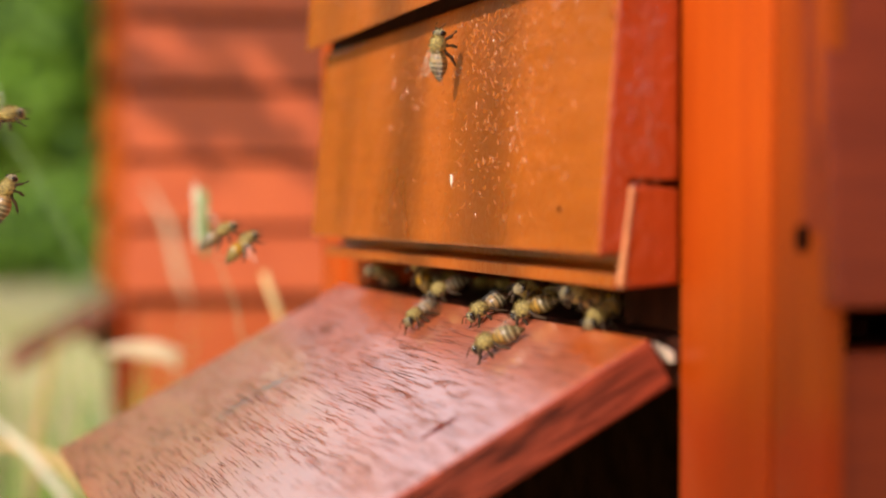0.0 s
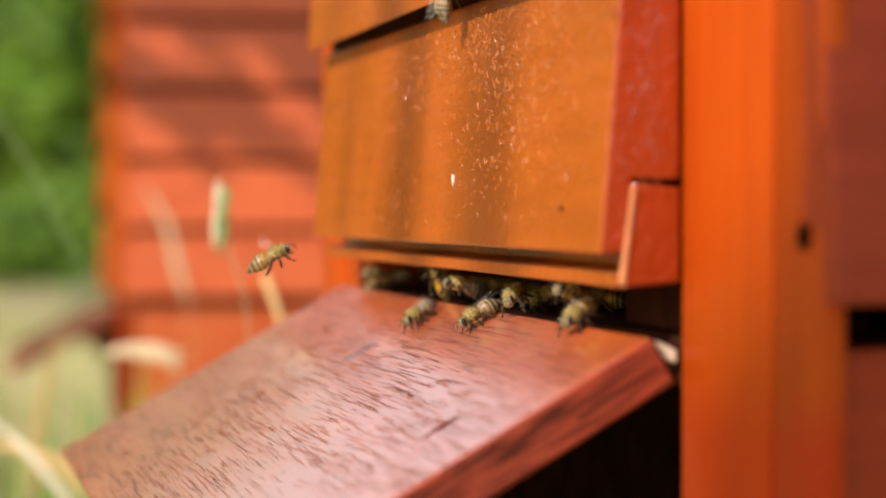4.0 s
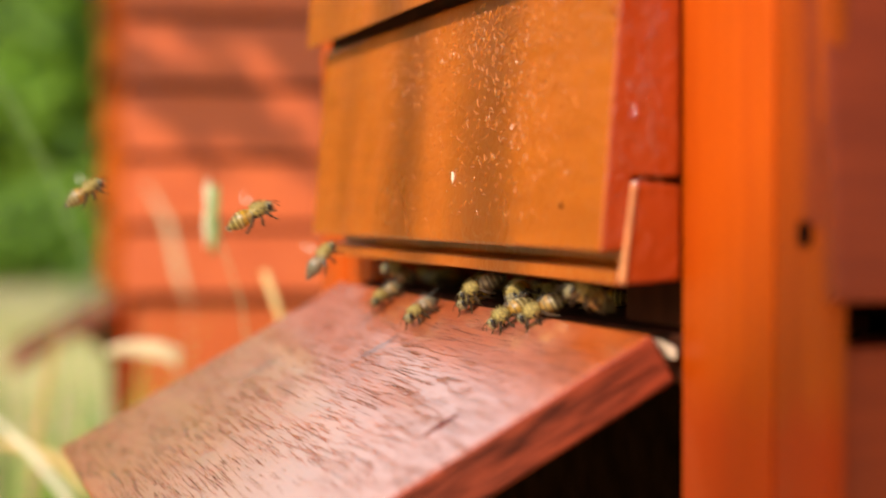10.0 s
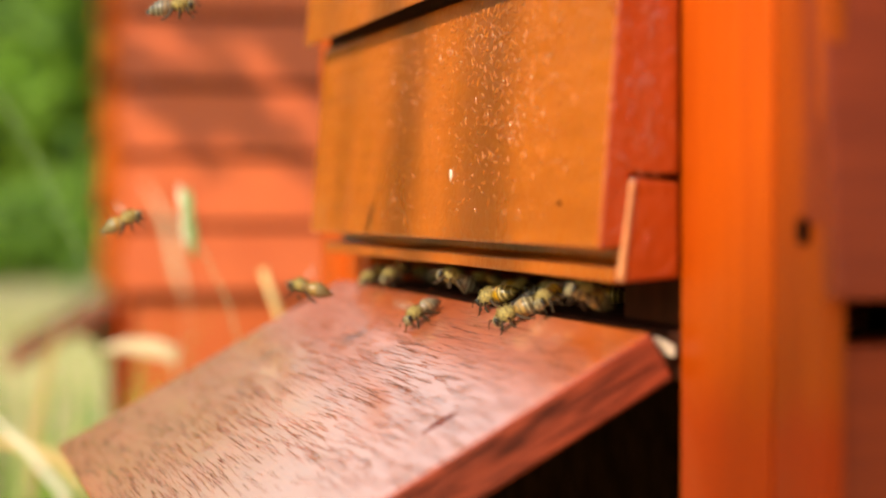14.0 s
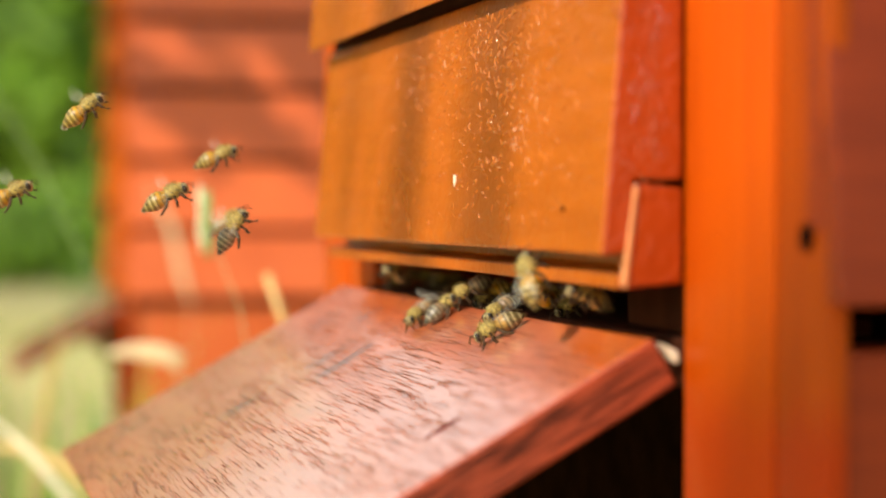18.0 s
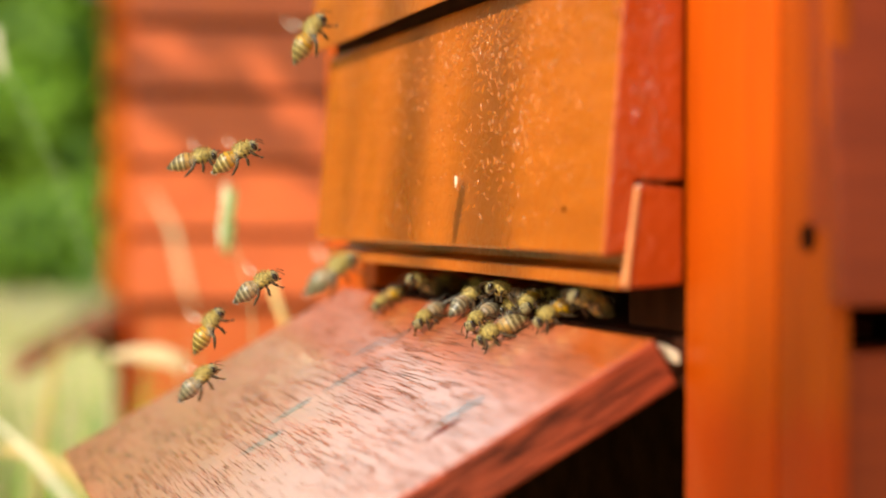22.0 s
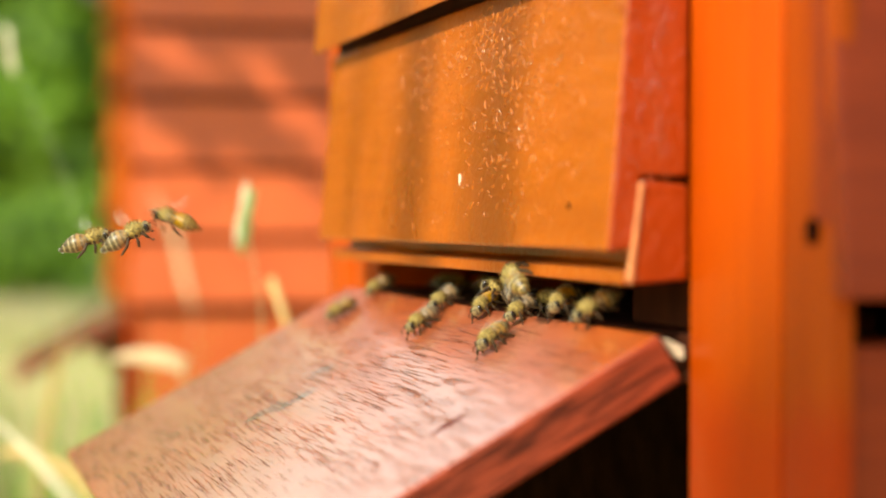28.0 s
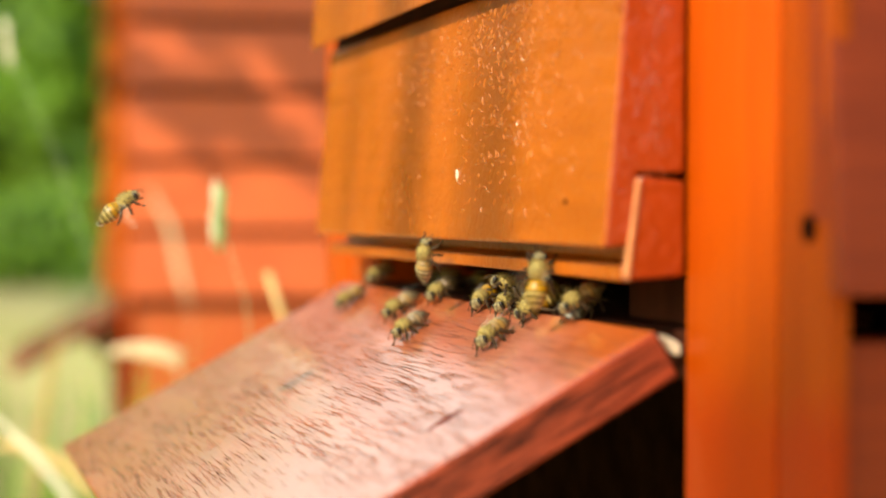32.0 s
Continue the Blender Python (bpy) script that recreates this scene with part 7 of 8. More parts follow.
    fly(bees[32], 1.031, [(0.0, 31.2)], [
        (0, pose(-0.3032, -1.7509, 0.5434, 21, -25, 76)),
        (25.8, pose(-0.1652, -0.3709, 0.3778, 21, -25, 76)),
        (27, pose(-0.1432, -0.1509, 0.3514, 21, -25, 76)),
        (27.5, pose(-0.1349, -0.1203, 0.3440, 21, -25, 76)),
        (28, pose(-0.1315, -0.1049, 0.3441, 21, -25, 76)),
        (28.5, pose(-0.1304, -0.0993, 0.3461, 21, -25, 76)),
        (29, pose(-0.1261, -0.0858, 0.3466, 21, -25, 76)),
        (29.5, pose(-0.1233, -0.0780, 0.3412, 22, -30, 76)),
        (30, pose(-0.1211, -0.0683, 0.3377, 22, -30, 76)),
        (30.5, pose(-0.1178, -0.0533, 0.3373, 20, -20, 76)),
        (31, pose(-0.1391, -0.0358, 0.3330, 21, -28, 76)),
        (31.17, pose(-0.1561, -0.0299, 0.3289, 36, -8, 27)),
        (31.33, pose(-0.1732, -0.0240, 0.3248, 32, 15, -17)),
        (31.5, pose(-0.1902, -0.0180, 0.3207, 10, 28, -69)),
        (32, pose(-0.1897, -0.0181, 0.3206, 10, 28, -69)),
    ])
    fly(bees[33], 1.000, [(0.0, 32.0)], [
        (0, pose(-0.3074, -1.7666, 0.5363, 20, -15, 76)),
        (26.4, pose(-0.1664, -0.3566, 0.3671, 20, -15, 76)),
        (27.6, pose(-0.1444, -0.1366, 0.3407, 20, -15, 76)),
        (28, pose(-0.1392, -0.1148, 0.3426, 20, -15, 76)),
        (28.5, pose(-0.1391, -0.1134, 0.3366, 42, -68, 77)),
        (29, pose(-0.1426, -0.1307, 0.3239, 20, -20, 76)),
        (29.5, pose(-0.1426, -0.1337, 0.3168, 21, -22, 76)),
        (30, pose(-0.1391, -0.1193, 0.3166, 21, -25, 76)),
        (30.5, pose(-0.1323, -0.0897, 0.3285, 22, -32, 76)),
        (31, pose(-0.1251, -0.0606, 0.3425, 24, -38, 76)),
        (31.5, pose(-0.1171, -0.0335, 0.3456, 23, -35, 76)),
        (32, pose(-0.1424, -0.0215, 0.3363, 124, -69, 0)),
    ])
    fly(bees[34], 1.023, [(0.0, 32.0)], [
        (0, pose(-0.2542, -1.8279, 0.5574, 22, -30, 76)),
        (27.4, pose(-0.1082, -0.3679, 0.3822, 22, -30, 76)),
        (28.6, pose(-0.0862, -0.1479, 0.3558, 22, -30, 76)),
        (29, pose(-0.0785, -0.1209, 0.3521, 22, -30, 76)),
        (29.5, pose(-0.0709, -0.0940, 0.3554, 21, -25, 76)),
        (30, pose(-0.0635, -0.0647, 0.3483, 21, -22, 76)),
        (30.5, pose(-0.0767, -0.0344, 0.3361, 44, -70, 78)),
        (31, pose(-0.0543, -0.0277, 0.3318, 24, -40, 76)),
        (31.5, pose(-0.0514, -0.0202, 0.3327, 22, -30, 76)),
        (32, pose(-0.0499, -0.0174, 0.3337, 66, -85, 86)),
    ])
    fly(bees[35], 0.985, [(0.0, 32.0)], [
        (0, pose(-0.3377, -1.9461, 0.5606, 20, -20, 76)),
        (29.8, pose(-0.1797, -0.3661, 0.3710, 20, -20, 76)),
        (31, pose(-0.1577, -0.1461, 0.3446, 20, -20, 76)),
        (31.5, pose(-0.1509, -0.1229, 0.3480, 20, -20, 76)),
        (32, pose(-0.1456, -0.1052, 0.3505, 23, -35, 76)),
    ])
    fly(bees[36], 0.985, [(0.0, 28.0)], [
        (0, pose(-0.3105, -1.6542, 0.5909, 26, -45, 76)),
        (23.9, pose(-0.1820, -0.3692, 0.4367, 26, -45, 76)),
        (25.1, pose(-0.1600, -0.1492, 0.4103, 26, -45, 76)),
        (25.5, pose(-0.1549, -0.1310, 0.3967, 26, -45, 76)),
        (26.3, pose(-0.1440, -0.0924, 0.3684, 22, -30, 76)),
        (27, pose(-0.1335, -0.0546, 0.3420, 22, -30, 76)),
        (27.4, pose(-0.1784, -0.0300, 0.3305, 22, -30, 76)),
        (28, pose(-0.3306, 0.0200, 0.3268, 0, -0, 64)),
        (29, pose(-0.3306, 0.1050, 0.3268, 0, -0, 64)),
        (32, pose(-0.3306, 0.1050, 0.3268, 0, -0, 64)),
    ])
    fly(bees[37], 0.992, [], [
        (0, pose(-0.1951, 0.0200, 0.3268, 0, -0, -121)),
        (9, pose(-0.2096, 0.0200, 0.3268, 0, -0, -121)),
        (10, pose(-0.1348, -0.0089, 0.3259, 13, 27, -64)),
        (10.5, pose(-0.1305, -0.0091, 0.3257, 12, 27, -64)),
        (10.75, pose(-0.1316, -0.0063, 0.3262, -1, 26, -107)),
        (11, pose(-0.1326, -0.0035, 0.3266, -10, 17, -147)),
        (11.5, pose(-0.1452, 0.0006, 0.3266, -10, 17, -147)),
        (12, pose(-0.1453, -0.0001, 0.3266, -10, 17, -147)),
        (12.5, pose(-0.1228, -0.0038, 0.3266, -10, 17, -147)),
        (13, pose(-0.1219, -0.0037, 0.3266, -10, 17, -147)),
        (13.5, pose(-0.1092, -0.0089, 0.3266, -10, 17, -146)),
        (14, pose(-0.1152, -0.0080, 0.3263, -24, 17, -146)),
        (14.5, pose(-0.1203, -0.0063, 0.3266, -10, 17, -147)),
        (16.5, pose(-0.1287, -0.0024, 0.3266, -3, 29, -104)),
        (17, pose(-0.1301, -0.0044, 0.3266, -3, 29, -105)),
        (17.5, pose(-0.1261, -0.0045, 0.3266, -3, 29, -105)),
        (18, pose(-0.1481, -0.0007, 0.3266, -3, 29, -105)),
        (18.5, pose(-0.1492, 0.0004, 0.3266, -3, 29, -105)),
        (19, pose(-0.1237, -0.0067, 0.3266, -3, 29, -105)),
        (19.5, pose(-0.1458, 0.0007, 0.3266, -3, 29, -105)),
        (20, pose(-0.1687, 0.0060, 0.3266, -3, 29, -105)),
        (20.5, pose(-0.1685, 0.0060, 0.3266, -3, 29, -105)),
        (21, pose(-0.1276, -0.0006, 0.3266, -6, 26, -119)),
        (22, pose(-0.1088, -0.0043, 0.3266, -6, 27, -118)),
        (23, pose(-0.1013, -0.0069, 0.3266, -6, 27, -118)),
        (24, pose(-0.0976, -0.0082, 0.3262, -13, 27, -118)),
        (25, pose(-0.0991, -0.0107, 0.3248, -14, 27, -119)),
        (25.5, pose(-0.0949, -0.0109, 0.3247, -14, 26, -119)),
        (27.5, pose(-0.1290, -0.0102, 0.3251, 21, 22, -44)),
        (28, pose(-0.1255, -0.0101, 0.3251, 21, 22, -44)),
        (28.5, pose(-0.1205, -0.0105, 0.3250, 21, 22, -45)),
        (29, pose(-0.1253, -0.0089, 0.3259, 21, 22, -45)),
        (29.5, pose(-0.1176, -0.0108, 0.3247, 20, 22, -45)),
        (30, pose(-0.1233, -0.0095, 0.3255, 21, 22, -45)),
        (30.5, pose(-0.1250, -0.0095, 0.3255, 21, 22, -45)),
        (31, pose(-0.1248, -0.0096, 0.3254, 21, 22, -45)),
        (31.5, pose(-0.1243, -0.0096, 0.3254, 21, 22, -45)),
        (32, pose(-0.1262, -0.0091, 0.3257, 21, 22, -45)),
    ])
    fly(bees[38], 1.000, [], [
        (0, pose(-0.1091, 0.0200, 0.3268, 0, -0, -121)),
        (13, pose(-0.1093, 0.0200, 0.3268, 0, -0, -121)),
        (17, pose(-0.1124, 0.0200, 0.3268, 0, -0, -121)),
        (18, pose(-0.0930, 0.0060, 0.3266, 1, 29, -84)),
        (18.5, pose(-0.0942, 0.0054, 0.3266, 1, 29, -84)),
        (19, pose(-0.0561, -0.0090, 0.3266, 1, 29, -84)),
        (19.5, pose(-0.0668, -0.0089, 0.3258, 3, 29, -84)),
        (20, pose(-0.0695, -0.0086, 0.3260, 3, 29, -83)),
        (20.5, pose(-0.0671, -0.0085, 0.3261, 3, 29, -84)),
        (21, pose(-0.0667, -0.0090, 0.3258, 3, 29, -83)),
        (21.5, pose(-0.0651, -0.0090, 0.3258, 3, 29, -84)),
        (22, pose(-0.0654, -0.0086, 0.3260, 3, 29, -84)),
        (22.5, pose(-0.0796, -0.0035, 0.3266, 1, 29, -83)),
        (23, pose(-0.0938, -0.0012, 0.3266, 7, 24, -51)),
        (23.5, pose(-0.0987, 0.0018, 0.3266, 7, 24, -52)),
        (24, pose(-0.0825, -0.0039, 0.3266, 7, 24, -52)),
        (24.5, pose(-0.0803, -0.0053, 0.3266, 5, 27, -65)),
        (25, pose(-0.0525, -0.0145, 0.3226, 12, 27, -65)),
        (25.5, pose(-0.0485, -0.0104, 0.3250, 3, 29, -84)),
        (27.5, pose(-0.0863, 0.0018, 0.3266, -3, 29, -104)),
        (28, pose(-0.0957, 0.0022, 0.3266, -3, 29, -104)),
        (28.5, pose(-0.0720, -0.0090, 0.3266, -3, 29, -104)),
        (29, pose(-0.0728, -0.0105, 0.3249, -7, 29, -104)),
        (29.5, pose(-0.0745, -0.0098, 0.3253, -7, 29, -104)),
        (30, pose(-0.0733, -0.0116, 0.3243, -7, 29, -104)),
        (30.5, pose(-0.0762, -0.0125, 0.3238, -7, 29, -104)),
        (31, pose(-0.0706, -0.0122, 0.3240, -7, 29, -104)),
        (31.5, pose(-0.0731, -0.0120, 0.3241, -7, 29, -105)),
        (32, pose(-0.0788, -0.0096, 0.3255, -7, 29, -105)),
    ])
    fly(bees[39], 0.985, [], [
        (0, pose(-0.1772, 0.0200, 0.3268, 0, -0, -121)),
        (13, pose(-0.1802, 0.0200, 0.3268, 0, -0, -121)),
        (13.5, pose(-0.1052, 0.0054, 0.3266, -5, 27, -117)),
        (14, pose(-0.0908, -0.0006, 0.3266, -5, 27, -117)),
        (14.5, pose(-0.0915, -0.0021, 0.3266, -5, 27, -117)),
        (16.5, pose(-0.1158, -0.0107, 0.3248, 15, 26, -58)),
        (17, pose(-0.1034, -0.0121, 0.3240, 15, 26, -59)),
        (17.5, pose(-0.1001, -0.0121, 0.3240, 15, 26, -59)),
        (18, pose(-0.1038, -0.0109, 0.3247, 15, 26, -59)),
        (18.5, pose(-0.1101, -0.0187, 0.3203, 15, 26, -58)),
        (19, pose(-0.1091, -0.0189, 0.3202, 15, 26, -58)),
        (19.5, pose(-0.1031, -0.0196, 0.3198, 15, 26, -58)),
        (20, pose(-0.1143, -0.0163, 0.3217, 15, 26, -58)),
        (20.5, pose(-0.1139, -0.0163, 0.3217, 15, 26, -58)),
        (21, pose(-0.1195, -0.0132, 0.3234, 15, 26, -58)),
        (21.5, pose(-0.1138, -0.0150, 0.3224, 15, 26, -58)),
        (22, pose(-0.1108, -0.0142, 0.3228, 15, 26, -58)),
        (22.5, pose(-0.1110, -0.0118, 0.3242, 15, 26, -58)),
        (23, pose(-0.0990, -0.0130, 0.3235, 15, 26, -59)),
        (24, pose(-0.1048, -0.0094, 0.3255, 15, 26, -59)),
        (25, pose(-0.1371, -0.0081, 0.3263, 15, 26, -57)),
        (27.5, pose(-0.0952, -0.0088, 0.3259, 16, 25, -56)),
        (28, pose(-0.0920, -0.0099, 0.3253, 16, 25, -56)),
        (28.5, pose(-0.0954, -0.0111, 0.3246, 16, 25, -55)),
        (29, pose(-0.0994, -0.0100, 0.3252, 16, 25, -55)),
        (30, pose(-0.0918, -0.0085, 0.3261, 16, 25, -56)),
        (31, pose(-0.0993, -0.0098, 0.3253, 16, 25, -55)),
        (32, pose(-0.1039, -0.0086, 0.3260, 16, 25, -56)),
    ])
    fly(bees[40], 0.992, [], [
        (0, pose(-0.1170, 0.0200, 0.3268, 0, -0, 67)),
        (5, pose(-0.1165, 0.0200, 0.3268, 0, -0, 67)),
        (10, pose(-0.1204, 0.0200, 0.3268, 0, -0, 67)),
        (16, pose(-0.1186, 0.0200, 0.3268, 0, -0, 67)),
        (20, pose(-0.1233, 0.0200, 0.3268, 0, -0, 67)),
        (23, pose(-0.1223, 0.0200, 0.3268, 0, -0, 67)),
        (25, pose(-0.1224, 0.0200, 0.3268, 0, -0, 67)),
        (27.5, pose(-0.0750, 0.0036, 0.3266, -4, -28, 109)),
        (28.5, pose(-0.0792, 0.0050, 0.3266, -4, -28, 109)),
        (29.5, pose(-0.0558, -0.0035, 0.3266, -4, -28, 109)),
        (30.5, pose(-0.0655, 0.0003, 0.3266, -4, -28, 109)),
        (31.5, pose(-0.0678, 0.0010, 0.3266, -4, -28, 109)),
        (32, pose(-0.0664, 0.0005, 0.3266, -4, -28, 109)),
    ])
    fly(bees[41], 0.969, [], [
        (0, pose(-0.3571, 0.0200, 0.3268, 0, -0, -121)),
        (3, pose(-0.3576, 0.0200, 0.3268, 0, -0, -121)),
        (6, pose(-0.3575, 0.0200, 0.3268, 0, -0, -121)),
        (9, pose(-0.3547, 0.0200, 0.3268, 0, -0, -121)),
        (13, pose(-0.3568, 0.0200, 0.3268, 0, -0, -121)),
        (17, pose(-0.3570, 0.0200, 0.3268, 0, -0, -121)),
        (21, pose(-0.3560, 0.0200, 0.3268, 0, -0, -121)),
        (25, pose(-0.3624, 0.0200, 0.3268, 0, -0, -121)),
        (29, pose(-0.3636, 0.0200, 0.3268, 0, -0, -121)),
        (32, pose(-0.3620, 0.0200, 0.3268, 0, -0, -121)),
    ])
    fly(bees[42], 0.969, [], [
        (0, pose(-0.2701, 0.0200, 0.3268, 0, -0, 64)),
        (4, pose(-0.2677, 0.0200, 0.3268, 0, -0, 64)),
        (8, pose(-0.2780, 0.0200, 0.3268, 0, -0, 64)),
        (12, pose(-0.2718, 0.0200, 0.3268, 0, -0, 64)),
        (17, pose(-0.2658, 0.0200, 0.3268, 0, -0, 64)),
        (21, pose(-0.2809, 0.0200, 0.3268, 0, -0, 64)),
        (25, pose(-0.2722, 0.0200, 0.3268, 0, -0, 64)),
        (29, pose(-0.2726, 0.0200, 0.3268, 0, -0, 64)),
        (32, pose(-0.2760, 0.0200, 0.3268, 0, -0, 64)),
    ])
    fly(bees[43], 0.969, [], [
        (0, pose(-0.2205, 0.0200, 0.3268, 0, -0, -121)),
        (4, pose(-0.2284, 0.0200, 0.3268, 0, -0, -121)),
        (8, pose(-0.2187, 0.0200, 0.3268, 0, -0, -121)),
        (12, pose(-0.2241, 0.0200, 0.3268, 0, -0, -121)),
        (17, pose(-0.2182, 0.0200, 0.3268, 0, -0, -121)),
        (21, pose(-0.2320, 0.0200, 0.3268, 0, -0, -121)),
        (25, pose(-0.2257, 0.0200, 0.3268, 0, -0, -121)),
        (29, pose(-0.2255, 0.0200, 0.3268, 0, -0, -121)),
        (32, pose(-0.2272, 0.0200, 0.3268, 0, -0, -121)),
    ])
    fly(bees[44], 0.990, [], [
        (0, pose(-0.1966, -0.0080, 0.3322, 0, -58, -81)),
        (0.5, pose(-0.1913, -0.0080, 0.3321, 0, -58, -67)),
        (1, pose(-0.1847, -0.0080, 0.3319, 0, -58, -76)),
        (1.5, pose(-0.1798, -0.0080, 0.3314, 0, -58, -62)),
        (2, pose(-0.1774, -0.0080, 0.3307, 0, -58, -71)),
        (2.5, pose(-0.1713, -0.0080, 0.3302, 0, -58, -80)),
        (3, pose(-0.1647, -0.0080, 0.3299, 0, -58, -66)),
        (3.5, pose(-0.1757, -0.0080, 0.3311, 0, -58, -75)),
        (5.5, pose(-0.1714, -0.0080, 0.3304, 0, -58, -61)),
        (7, pose(-0.2643, 0.0180, 0.3268, 0, 0, -70)),
        (32, pose(-0.2682, 0.0180, 0.3268, 0, 0, -79)),
    ])
    fly(bees[45], 0.980, [], [
        (0, pose(-0.2506, -0.0080, 0.3293, 0, -18, -73)),
        (1, pose(-0.2488, -0.0080, 0.3300, 0, -18, -59)),
        (2, pose(-0.2166, -0.0080, 0.3301, 0, -18, -68)),
        (3, pose(-0.2302, -0.0080, 0.3290, 18, 23, -54)),
        (3.5, pose(-0.2594, -0.0080, 0.3291, 0, -18, -63)),
        (5.5, pose(-0.2294, -0.0080, 0.3289, 9, 28, -72)),
        (6, pose(-0.2229, -0.0080, 0.3285, 16, 25, -58)),
        (7, pose(-0.2208, -0.0080, 0.3285, 12, 27, -67)),
        (8, pose(-0.2207, -0.0080, 0.3293, 0, -18, -53)),
        (9, pose(-0.2370, -0.0080, 0.3283, 14, 26, -62)),
        (10, pose(-0.2296, -0.0080, 0.3301, 0, -18, -71)),
        (11, pose(-0.2475, -0.0080, 0.3285, 16, 24, -57)),
        (12, pose(-0.2420, -0.0080, 0.3310, 0, -18, -66)),
        (13, pose(-0.2399, -0.0080, 0.3318, 0, -18, -52)),
        (14, pose(-0.2309, -0.0080, 0.3287, 15, 25, -61)),
        (14.5, pose(-0.2428, -0.0080, 0.3291, 0, -18, -70)),
        (16.5, pose(-0.2305, -0.0080, 0.3310, 0, -18, -56)),
        (17, pose(-0.2354, -0.0080, 0.3299, 0, -18, -65)),
        (17.5, pose(-0.2229, -0.0080, 0.3303, 0, -18, -51)),
        (18.5, pose(-0.2500, -0.0080, 0.3307, 0, -18, -60)),
        (19, pose(-0.2581, -0.0080, 0.3299, 0, -18, -69)),
        (20, pose(-0.2636, -0.0080, 0.3310, 0, -18, -55)),
        (21, pose(-0.2030, -0.0080, 0.3299, 0, -18, -64)),
        (22, pose(-0.1996, -0.0080, 0.3291, 0, -18, -73)),
        (23, pose(-0.2172, -0.0080, 0.3284, 15, 25, -59)),
        (24, pose(-0.2199, -0.0080, 0.3295, 0, -18, -68)),
        (25, pose(-0.2110, -0.0082, 0.3265, 18, 23, -54)),
        (28, pose(-0.2597, -0.0094, 0.3258, 14, 26, -63)),
        (29, pose(-0.2543, -0.0069, 0.3272, 9, 28, -72)),
        (30, pose(-0.2548, -0.0074, 0.3269, 16, 25, -58)),
        (31, pose(-0.2380, -0.0080, 0.3278, 12, 27, -67)),
        (32, pose(-0.2617, -0.0080, 0.3282, 18, 23, -53)),
    ])
    fly(bees[46], 1.000, [], [
        (0, pose(-0.1668, -0.0080, 0.3278, -11, 27, -111)),
        (1, pose(-0.1700, -0.0075, 0.3269, -4, 29, -97)),
        (2, pose(-0.1586, -0.0080, 0.3290, 0, -18, -106)),
        (3, pose(-0.1521, -0.0080, 0.3293, 0, -18, -92)),
        (8, pose(-0.1365, -0.0080, 0.3285, -6, 28, -101)),
        (11, pose(-0.1321, -0.0080, 0.3285, -10, 27, -110)),
        (12, pose(-0.1957, -0.0080, 0.3303, 0, -18, -96)),
        (12.5, pose(-0.1777, -0.0080, 0.3296, 0, -18, -105)),
        (13, pose(-0.1630, -0.0080, 0.3285, -1, 29, -91)),
        (14, pose(-0.1542, -0.0080, 0.3297, 0, -18, -100)),
        (14.5, pose(-0.1572, -0.0080, 0.3293, 0, -18, -109)),
        (16.5, pose(-0.1975, -0.0080, 0.3290, -3, 29, -95)),
        (17, pose(-0.1577, -0.0073, 0.3270, -7, 28, -104)),
        (17.5, pose(-0.1443, -0.0080, 0.3286, 0, 29, -90)),
        (18, pose(-0.1454, -0.0080, 0.3282, -5, 29, -99)),
        (18.5, pose(-0.1439, -0.0080, 0.3286, -9, 28, -108)),
        (19, pose(-0.1336, -0.0080, 0.3282, -2, 29, -94)),
        (20, pose(-0.1226, -0.0080, 0.3293, 0, -18, -103)),
        (21, pose(-0.1208, -0.0080, 0.3298, 0, -18, -89)),
        (22, pose(-0.1078, -0.0080, 0.3296, 0, -18, -98)),
        (23, pose(-0.1038, -0.0080, 0.3302, 0, -18, -107)),
        (24, pose(-0.1315, -0.0080, 0.3322, 0, -18, -93)),
        (25, pose(-0.1660, -0.0080, 0.3280, -6, 28, -102)),
        (28, pose(-0.1162, -0.0080, 0.3293, 0, -18, -111)),
        (29, pose(-0.0932, -0.0080, 0.3302, 0, -18, -97)),
        (30, pose(-0.0811, -0.0080, 0.3304, 0, -18, -106)),
        (31, pose(-0.0751, -0.0080, 0.3292, 0, -18, -92)),
        (32, pose(-0.1038, -0.0080, 0.3297, 0, -18, -101)),
    ])
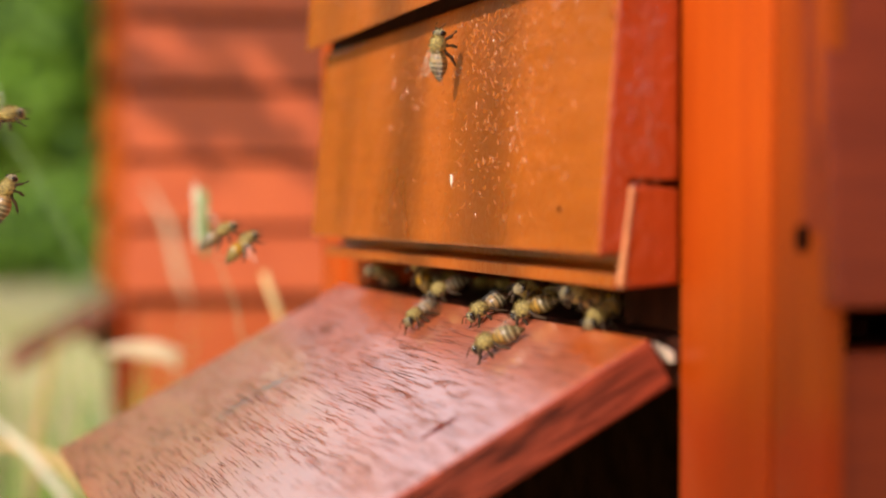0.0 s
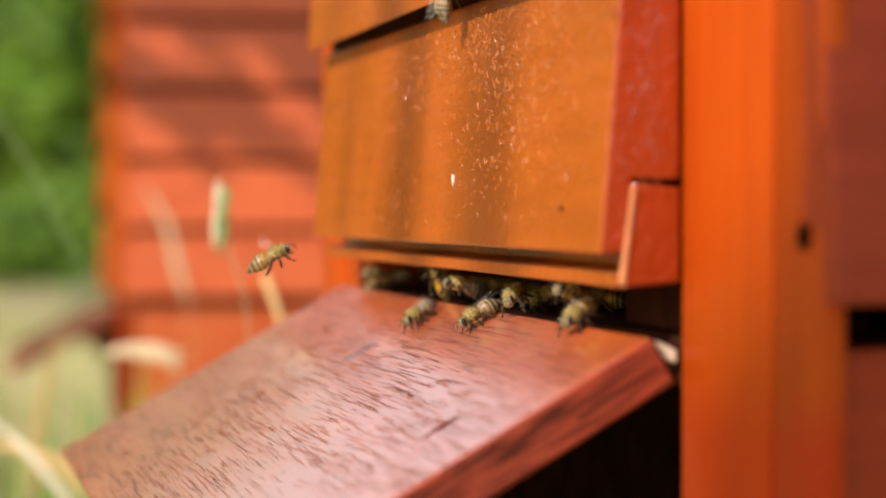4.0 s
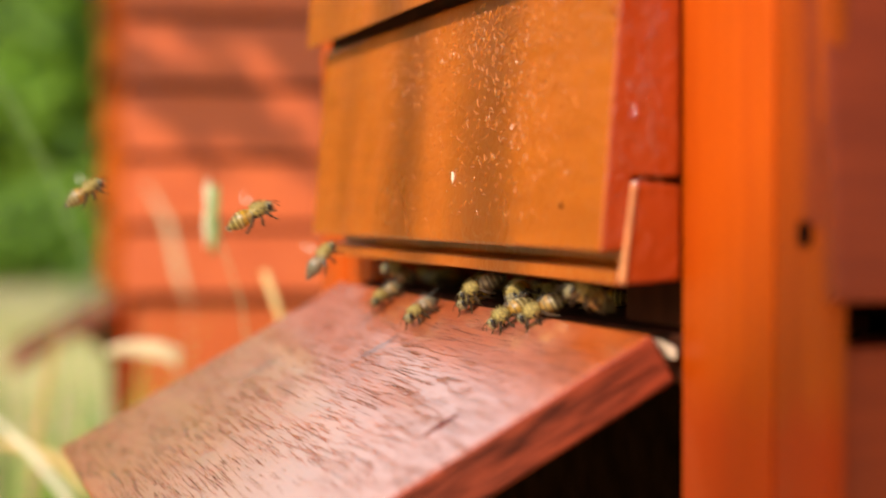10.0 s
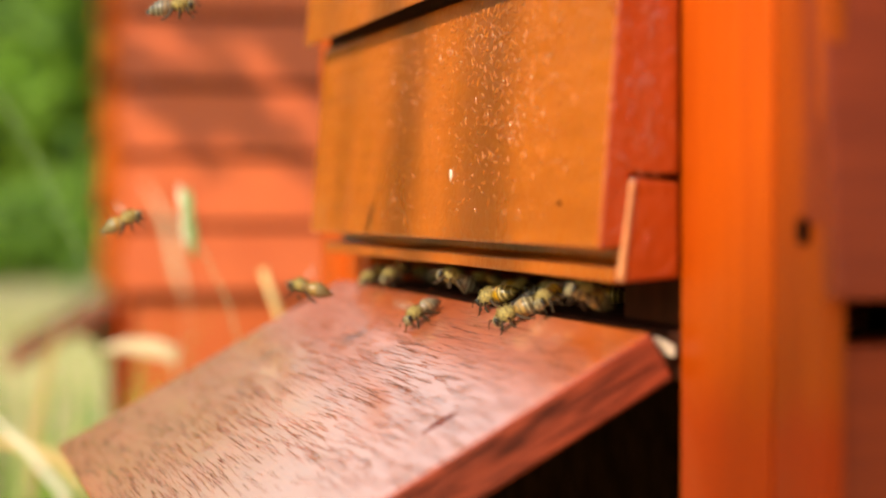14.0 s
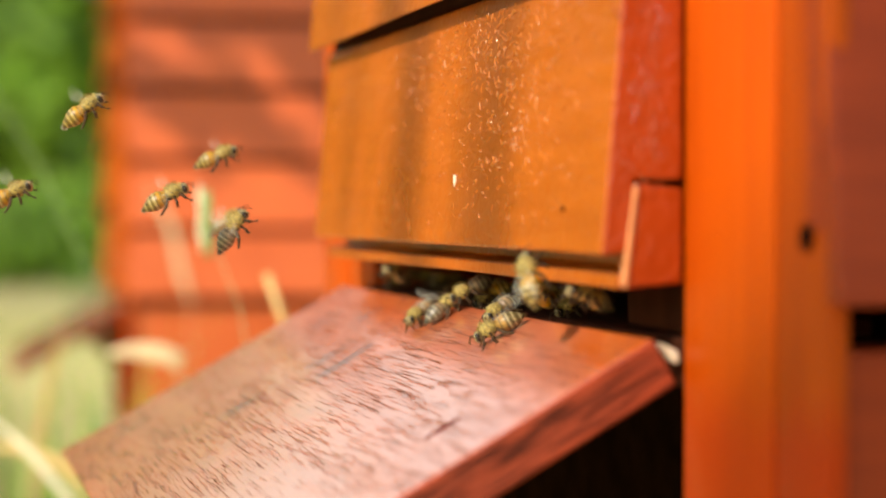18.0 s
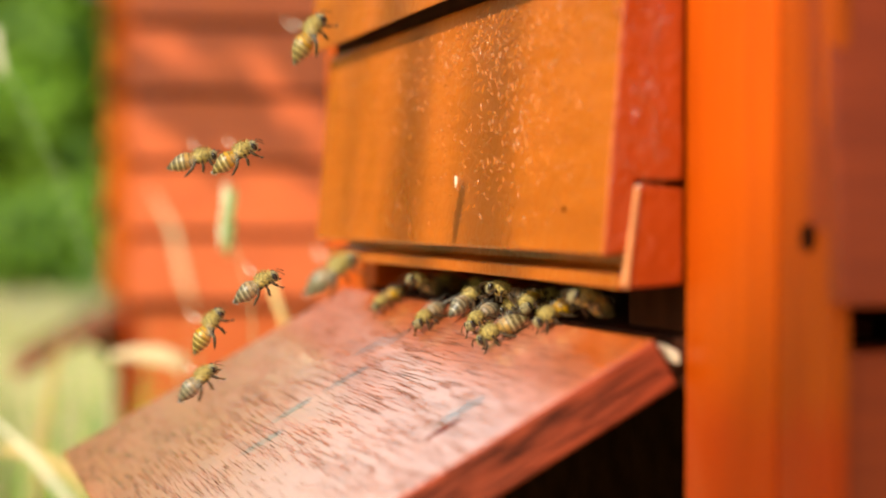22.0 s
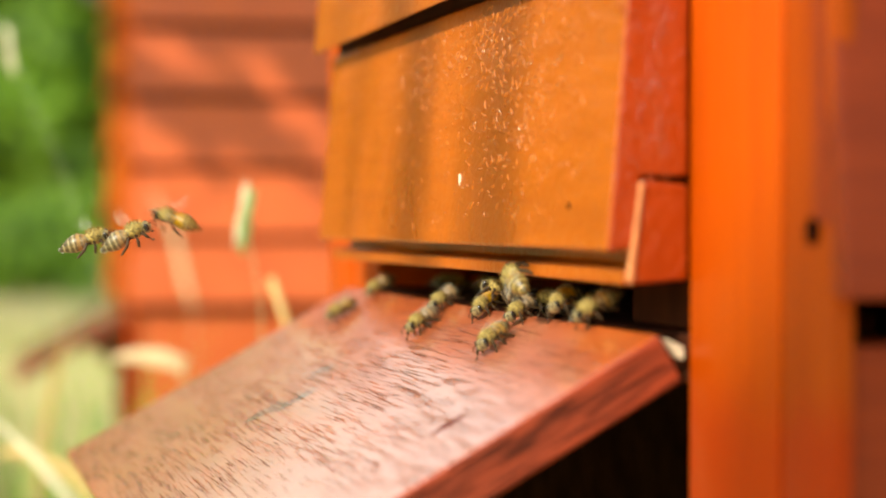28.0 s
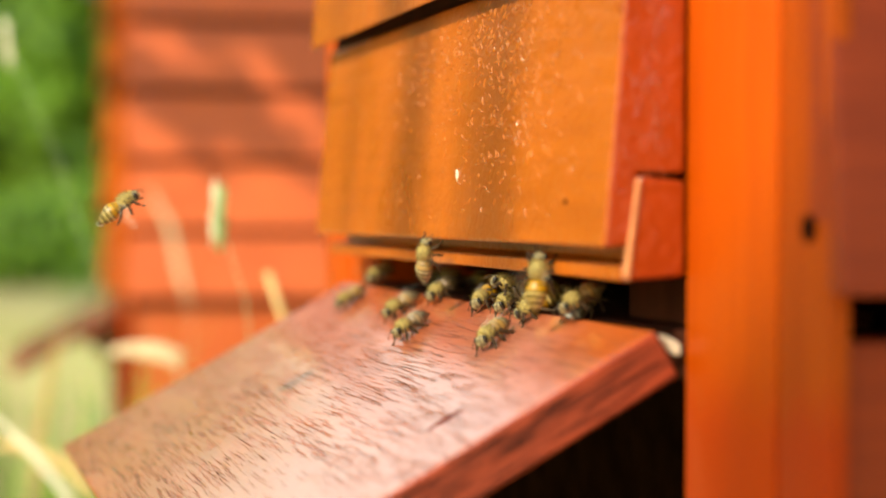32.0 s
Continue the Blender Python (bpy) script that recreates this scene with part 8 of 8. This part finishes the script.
    fly(bees[47], 0.970, [], [
        (0, pose(-0.0834, -0.0080, 0.3300, 0, -18, -51)),
        (1, pose(-0.0754, -0.0080, 0.3293, 0, -18, -37)),
        (2, pose(-0.0721, -0.0080, 0.3288, 21, 21, -46)),
        (3, pose(-0.0897, -0.0080, 0.3283, 25, 15, -32)),
        (5.5, pose(-0.1011, -0.0080, 0.3282, 23, 19, -41)),
        (9, pose(-0.0999, -0.0080, 0.3285, 19, 22, -50)),
        (10, pose(-0.0951, -0.0080, 0.3287, 24, 17, -36)),
        (11, pose(-0.0830, -0.0080, 0.3287, 21, 21, -45)),
        (12, pose(-0.0864, -0.0080, 0.3283, 26, 15, -31)),
        (13, pose(-0.0756, -0.0080, 0.3285, 23, 19, -40)),
        (14, pose(-0.0674, -0.0080, 0.3283, 20, 22, -49)),
        (14.5, pose(-0.0742, -0.0080, 0.3281, 25, 17, -35)),
        (16.5, pose(-0.0702, -0.0080, 0.3309, 0, -18, -44)),
        (17, pose(-0.0807, -0.0080, 0.3307, 0, -18, -30)),
        (18, pose(-0.0754, -0.0080, 0.3300, 0, -18, -39)),
        (19, pose(-0.0741, -0.0080, 0.3295, 0, -18, -48)),
        (20, pose(-0.0777, -0.0080, 0.3299, 0, -18, -34)),
        (21, pose(-0.0909, -0.0080, 0.3290, 22, 20, -43)),
        (22, pose(-0.0870, -0.0080, 0.3275, 26, 14, -29)),
        (23, pose(-0.0847, -0.0080, 0.3286, 24, 18, -38)),
        (24, pose(-0.0895, -0.0076, 0.3268, 20, 21, -47)),
        (25, pose(-0.0860, -0.0107, 0.3251, 25, 16, -33)),
        (28, pose(-0.0641, -0.0080, 0.3284, 22, 19, -42)),
        (29, pose(-0.0738, -0.0085, 0.3263, 19, 23, -51)),
        (30, pose(-0.0797, -0.0096, 0.3257, 24, 17, -37)),
        (31, pose(-0.0678, -0.0080, 0.3289, 21, 21, -46)),
        (32, pose(-0.0853, -0.0078, 0.3267, 25, 15, -32)),
    ])
    fly(bees[48], 1.000, [], [
        (0, pose(-0.0411, -0.0080, 0.3306, 0, -18, -86)),
        (1, pose(-0.0389, -0.0080, 0.3306, 0, -18, -72)),
        (2, pose(-0.0392, -0.0080, 0.3300, 0, -18, -81)),
        (3.5, pose(-0.0498, -0.0080, 0.3311, 0, -18, -67)),
        (6, pose(-0.0464, -0.0080, 0.3300, 0, -18, -76)),
        (8, pose(-0.0408, -0.0080, 0.3303, 0, -18, -85)),
        (14, pose(-0.0387, -0.0080, 0.3302, 0, -18, -71)),
        (17, pose(-0.0411, -0.0080, 0.3313, 0, -18, -80)),
        (19, pose(-0.0407, -0.0080, 0.3302, 0, -18, -66)),
        (20, pose(-0.0409, -0.0080, 0.3286, 8, 28, -75)),
        (21, pose(-0.0426, -0.0080, 0.3302, 0, -18, -84)),
        (22, pose(-0.0405, -0.0080, 0.3301, 0, -18, -70)),
        (23, pose(-0.0420, -0.0080, 0.3291, 0, -18, -79)),
        (24, pose(-0.0436, -0.0080, 0.3278, 13, 26, -65)),
        (25, pose(-0.0421, -0.0080, 0.3283, 8, 28, -74)),
        (28, pose(-0.0399, -0.0080, 0.3279, 4, 29, -83)),
        (29, pose(-0.0448, -0.0071, 0.3271, 11, 27, -69)),
        (30, pose(-0.0447, -0.0073, 0.3270, 6, 28, -78)),
        (31, pose(-0.0415, -0.0080, 0.3285, 13, 26, -64)),
        (32, pose(-0.0487, -0.0080, 0.3284, 9, 28, -73)),
    ])
    fly(bees[49], 0.980, [], [
        (0, pose(-0.1407, 0.0180, 0.3268, 0, 0, -121)),
        (22, pose(-0.1452, 0.0180, 0.3268, 0, 0, -107)),
        (23.5, pose(-0.0684, -0.0080, 0.3309, 0, -18, -116)),
        (24, pose(-0.0719, -0.0080, 0.3297, 0, -18, -102)),
        (24.5, pose(-0.0738, -0.0080, 0.3285, -11, 27, -111)),
        (25, pose(-0.0750, -0.0074, 0.3269, -15, 25, -120)),
        (25.5, pose(-0.0756, -0.0070, 0.3271, -8, 28, -106)),
        (27.5, pose(-0.0718, -0.0080, 0.3287, -13, 26, -115)),
        (29, pose(-0.1481, 0.0180, 0.3268, 0, 0, -101)),
        (32, pose(-0.1452, 0.0180, 0.3268, 0, 0, -110)),
    ])


motions()
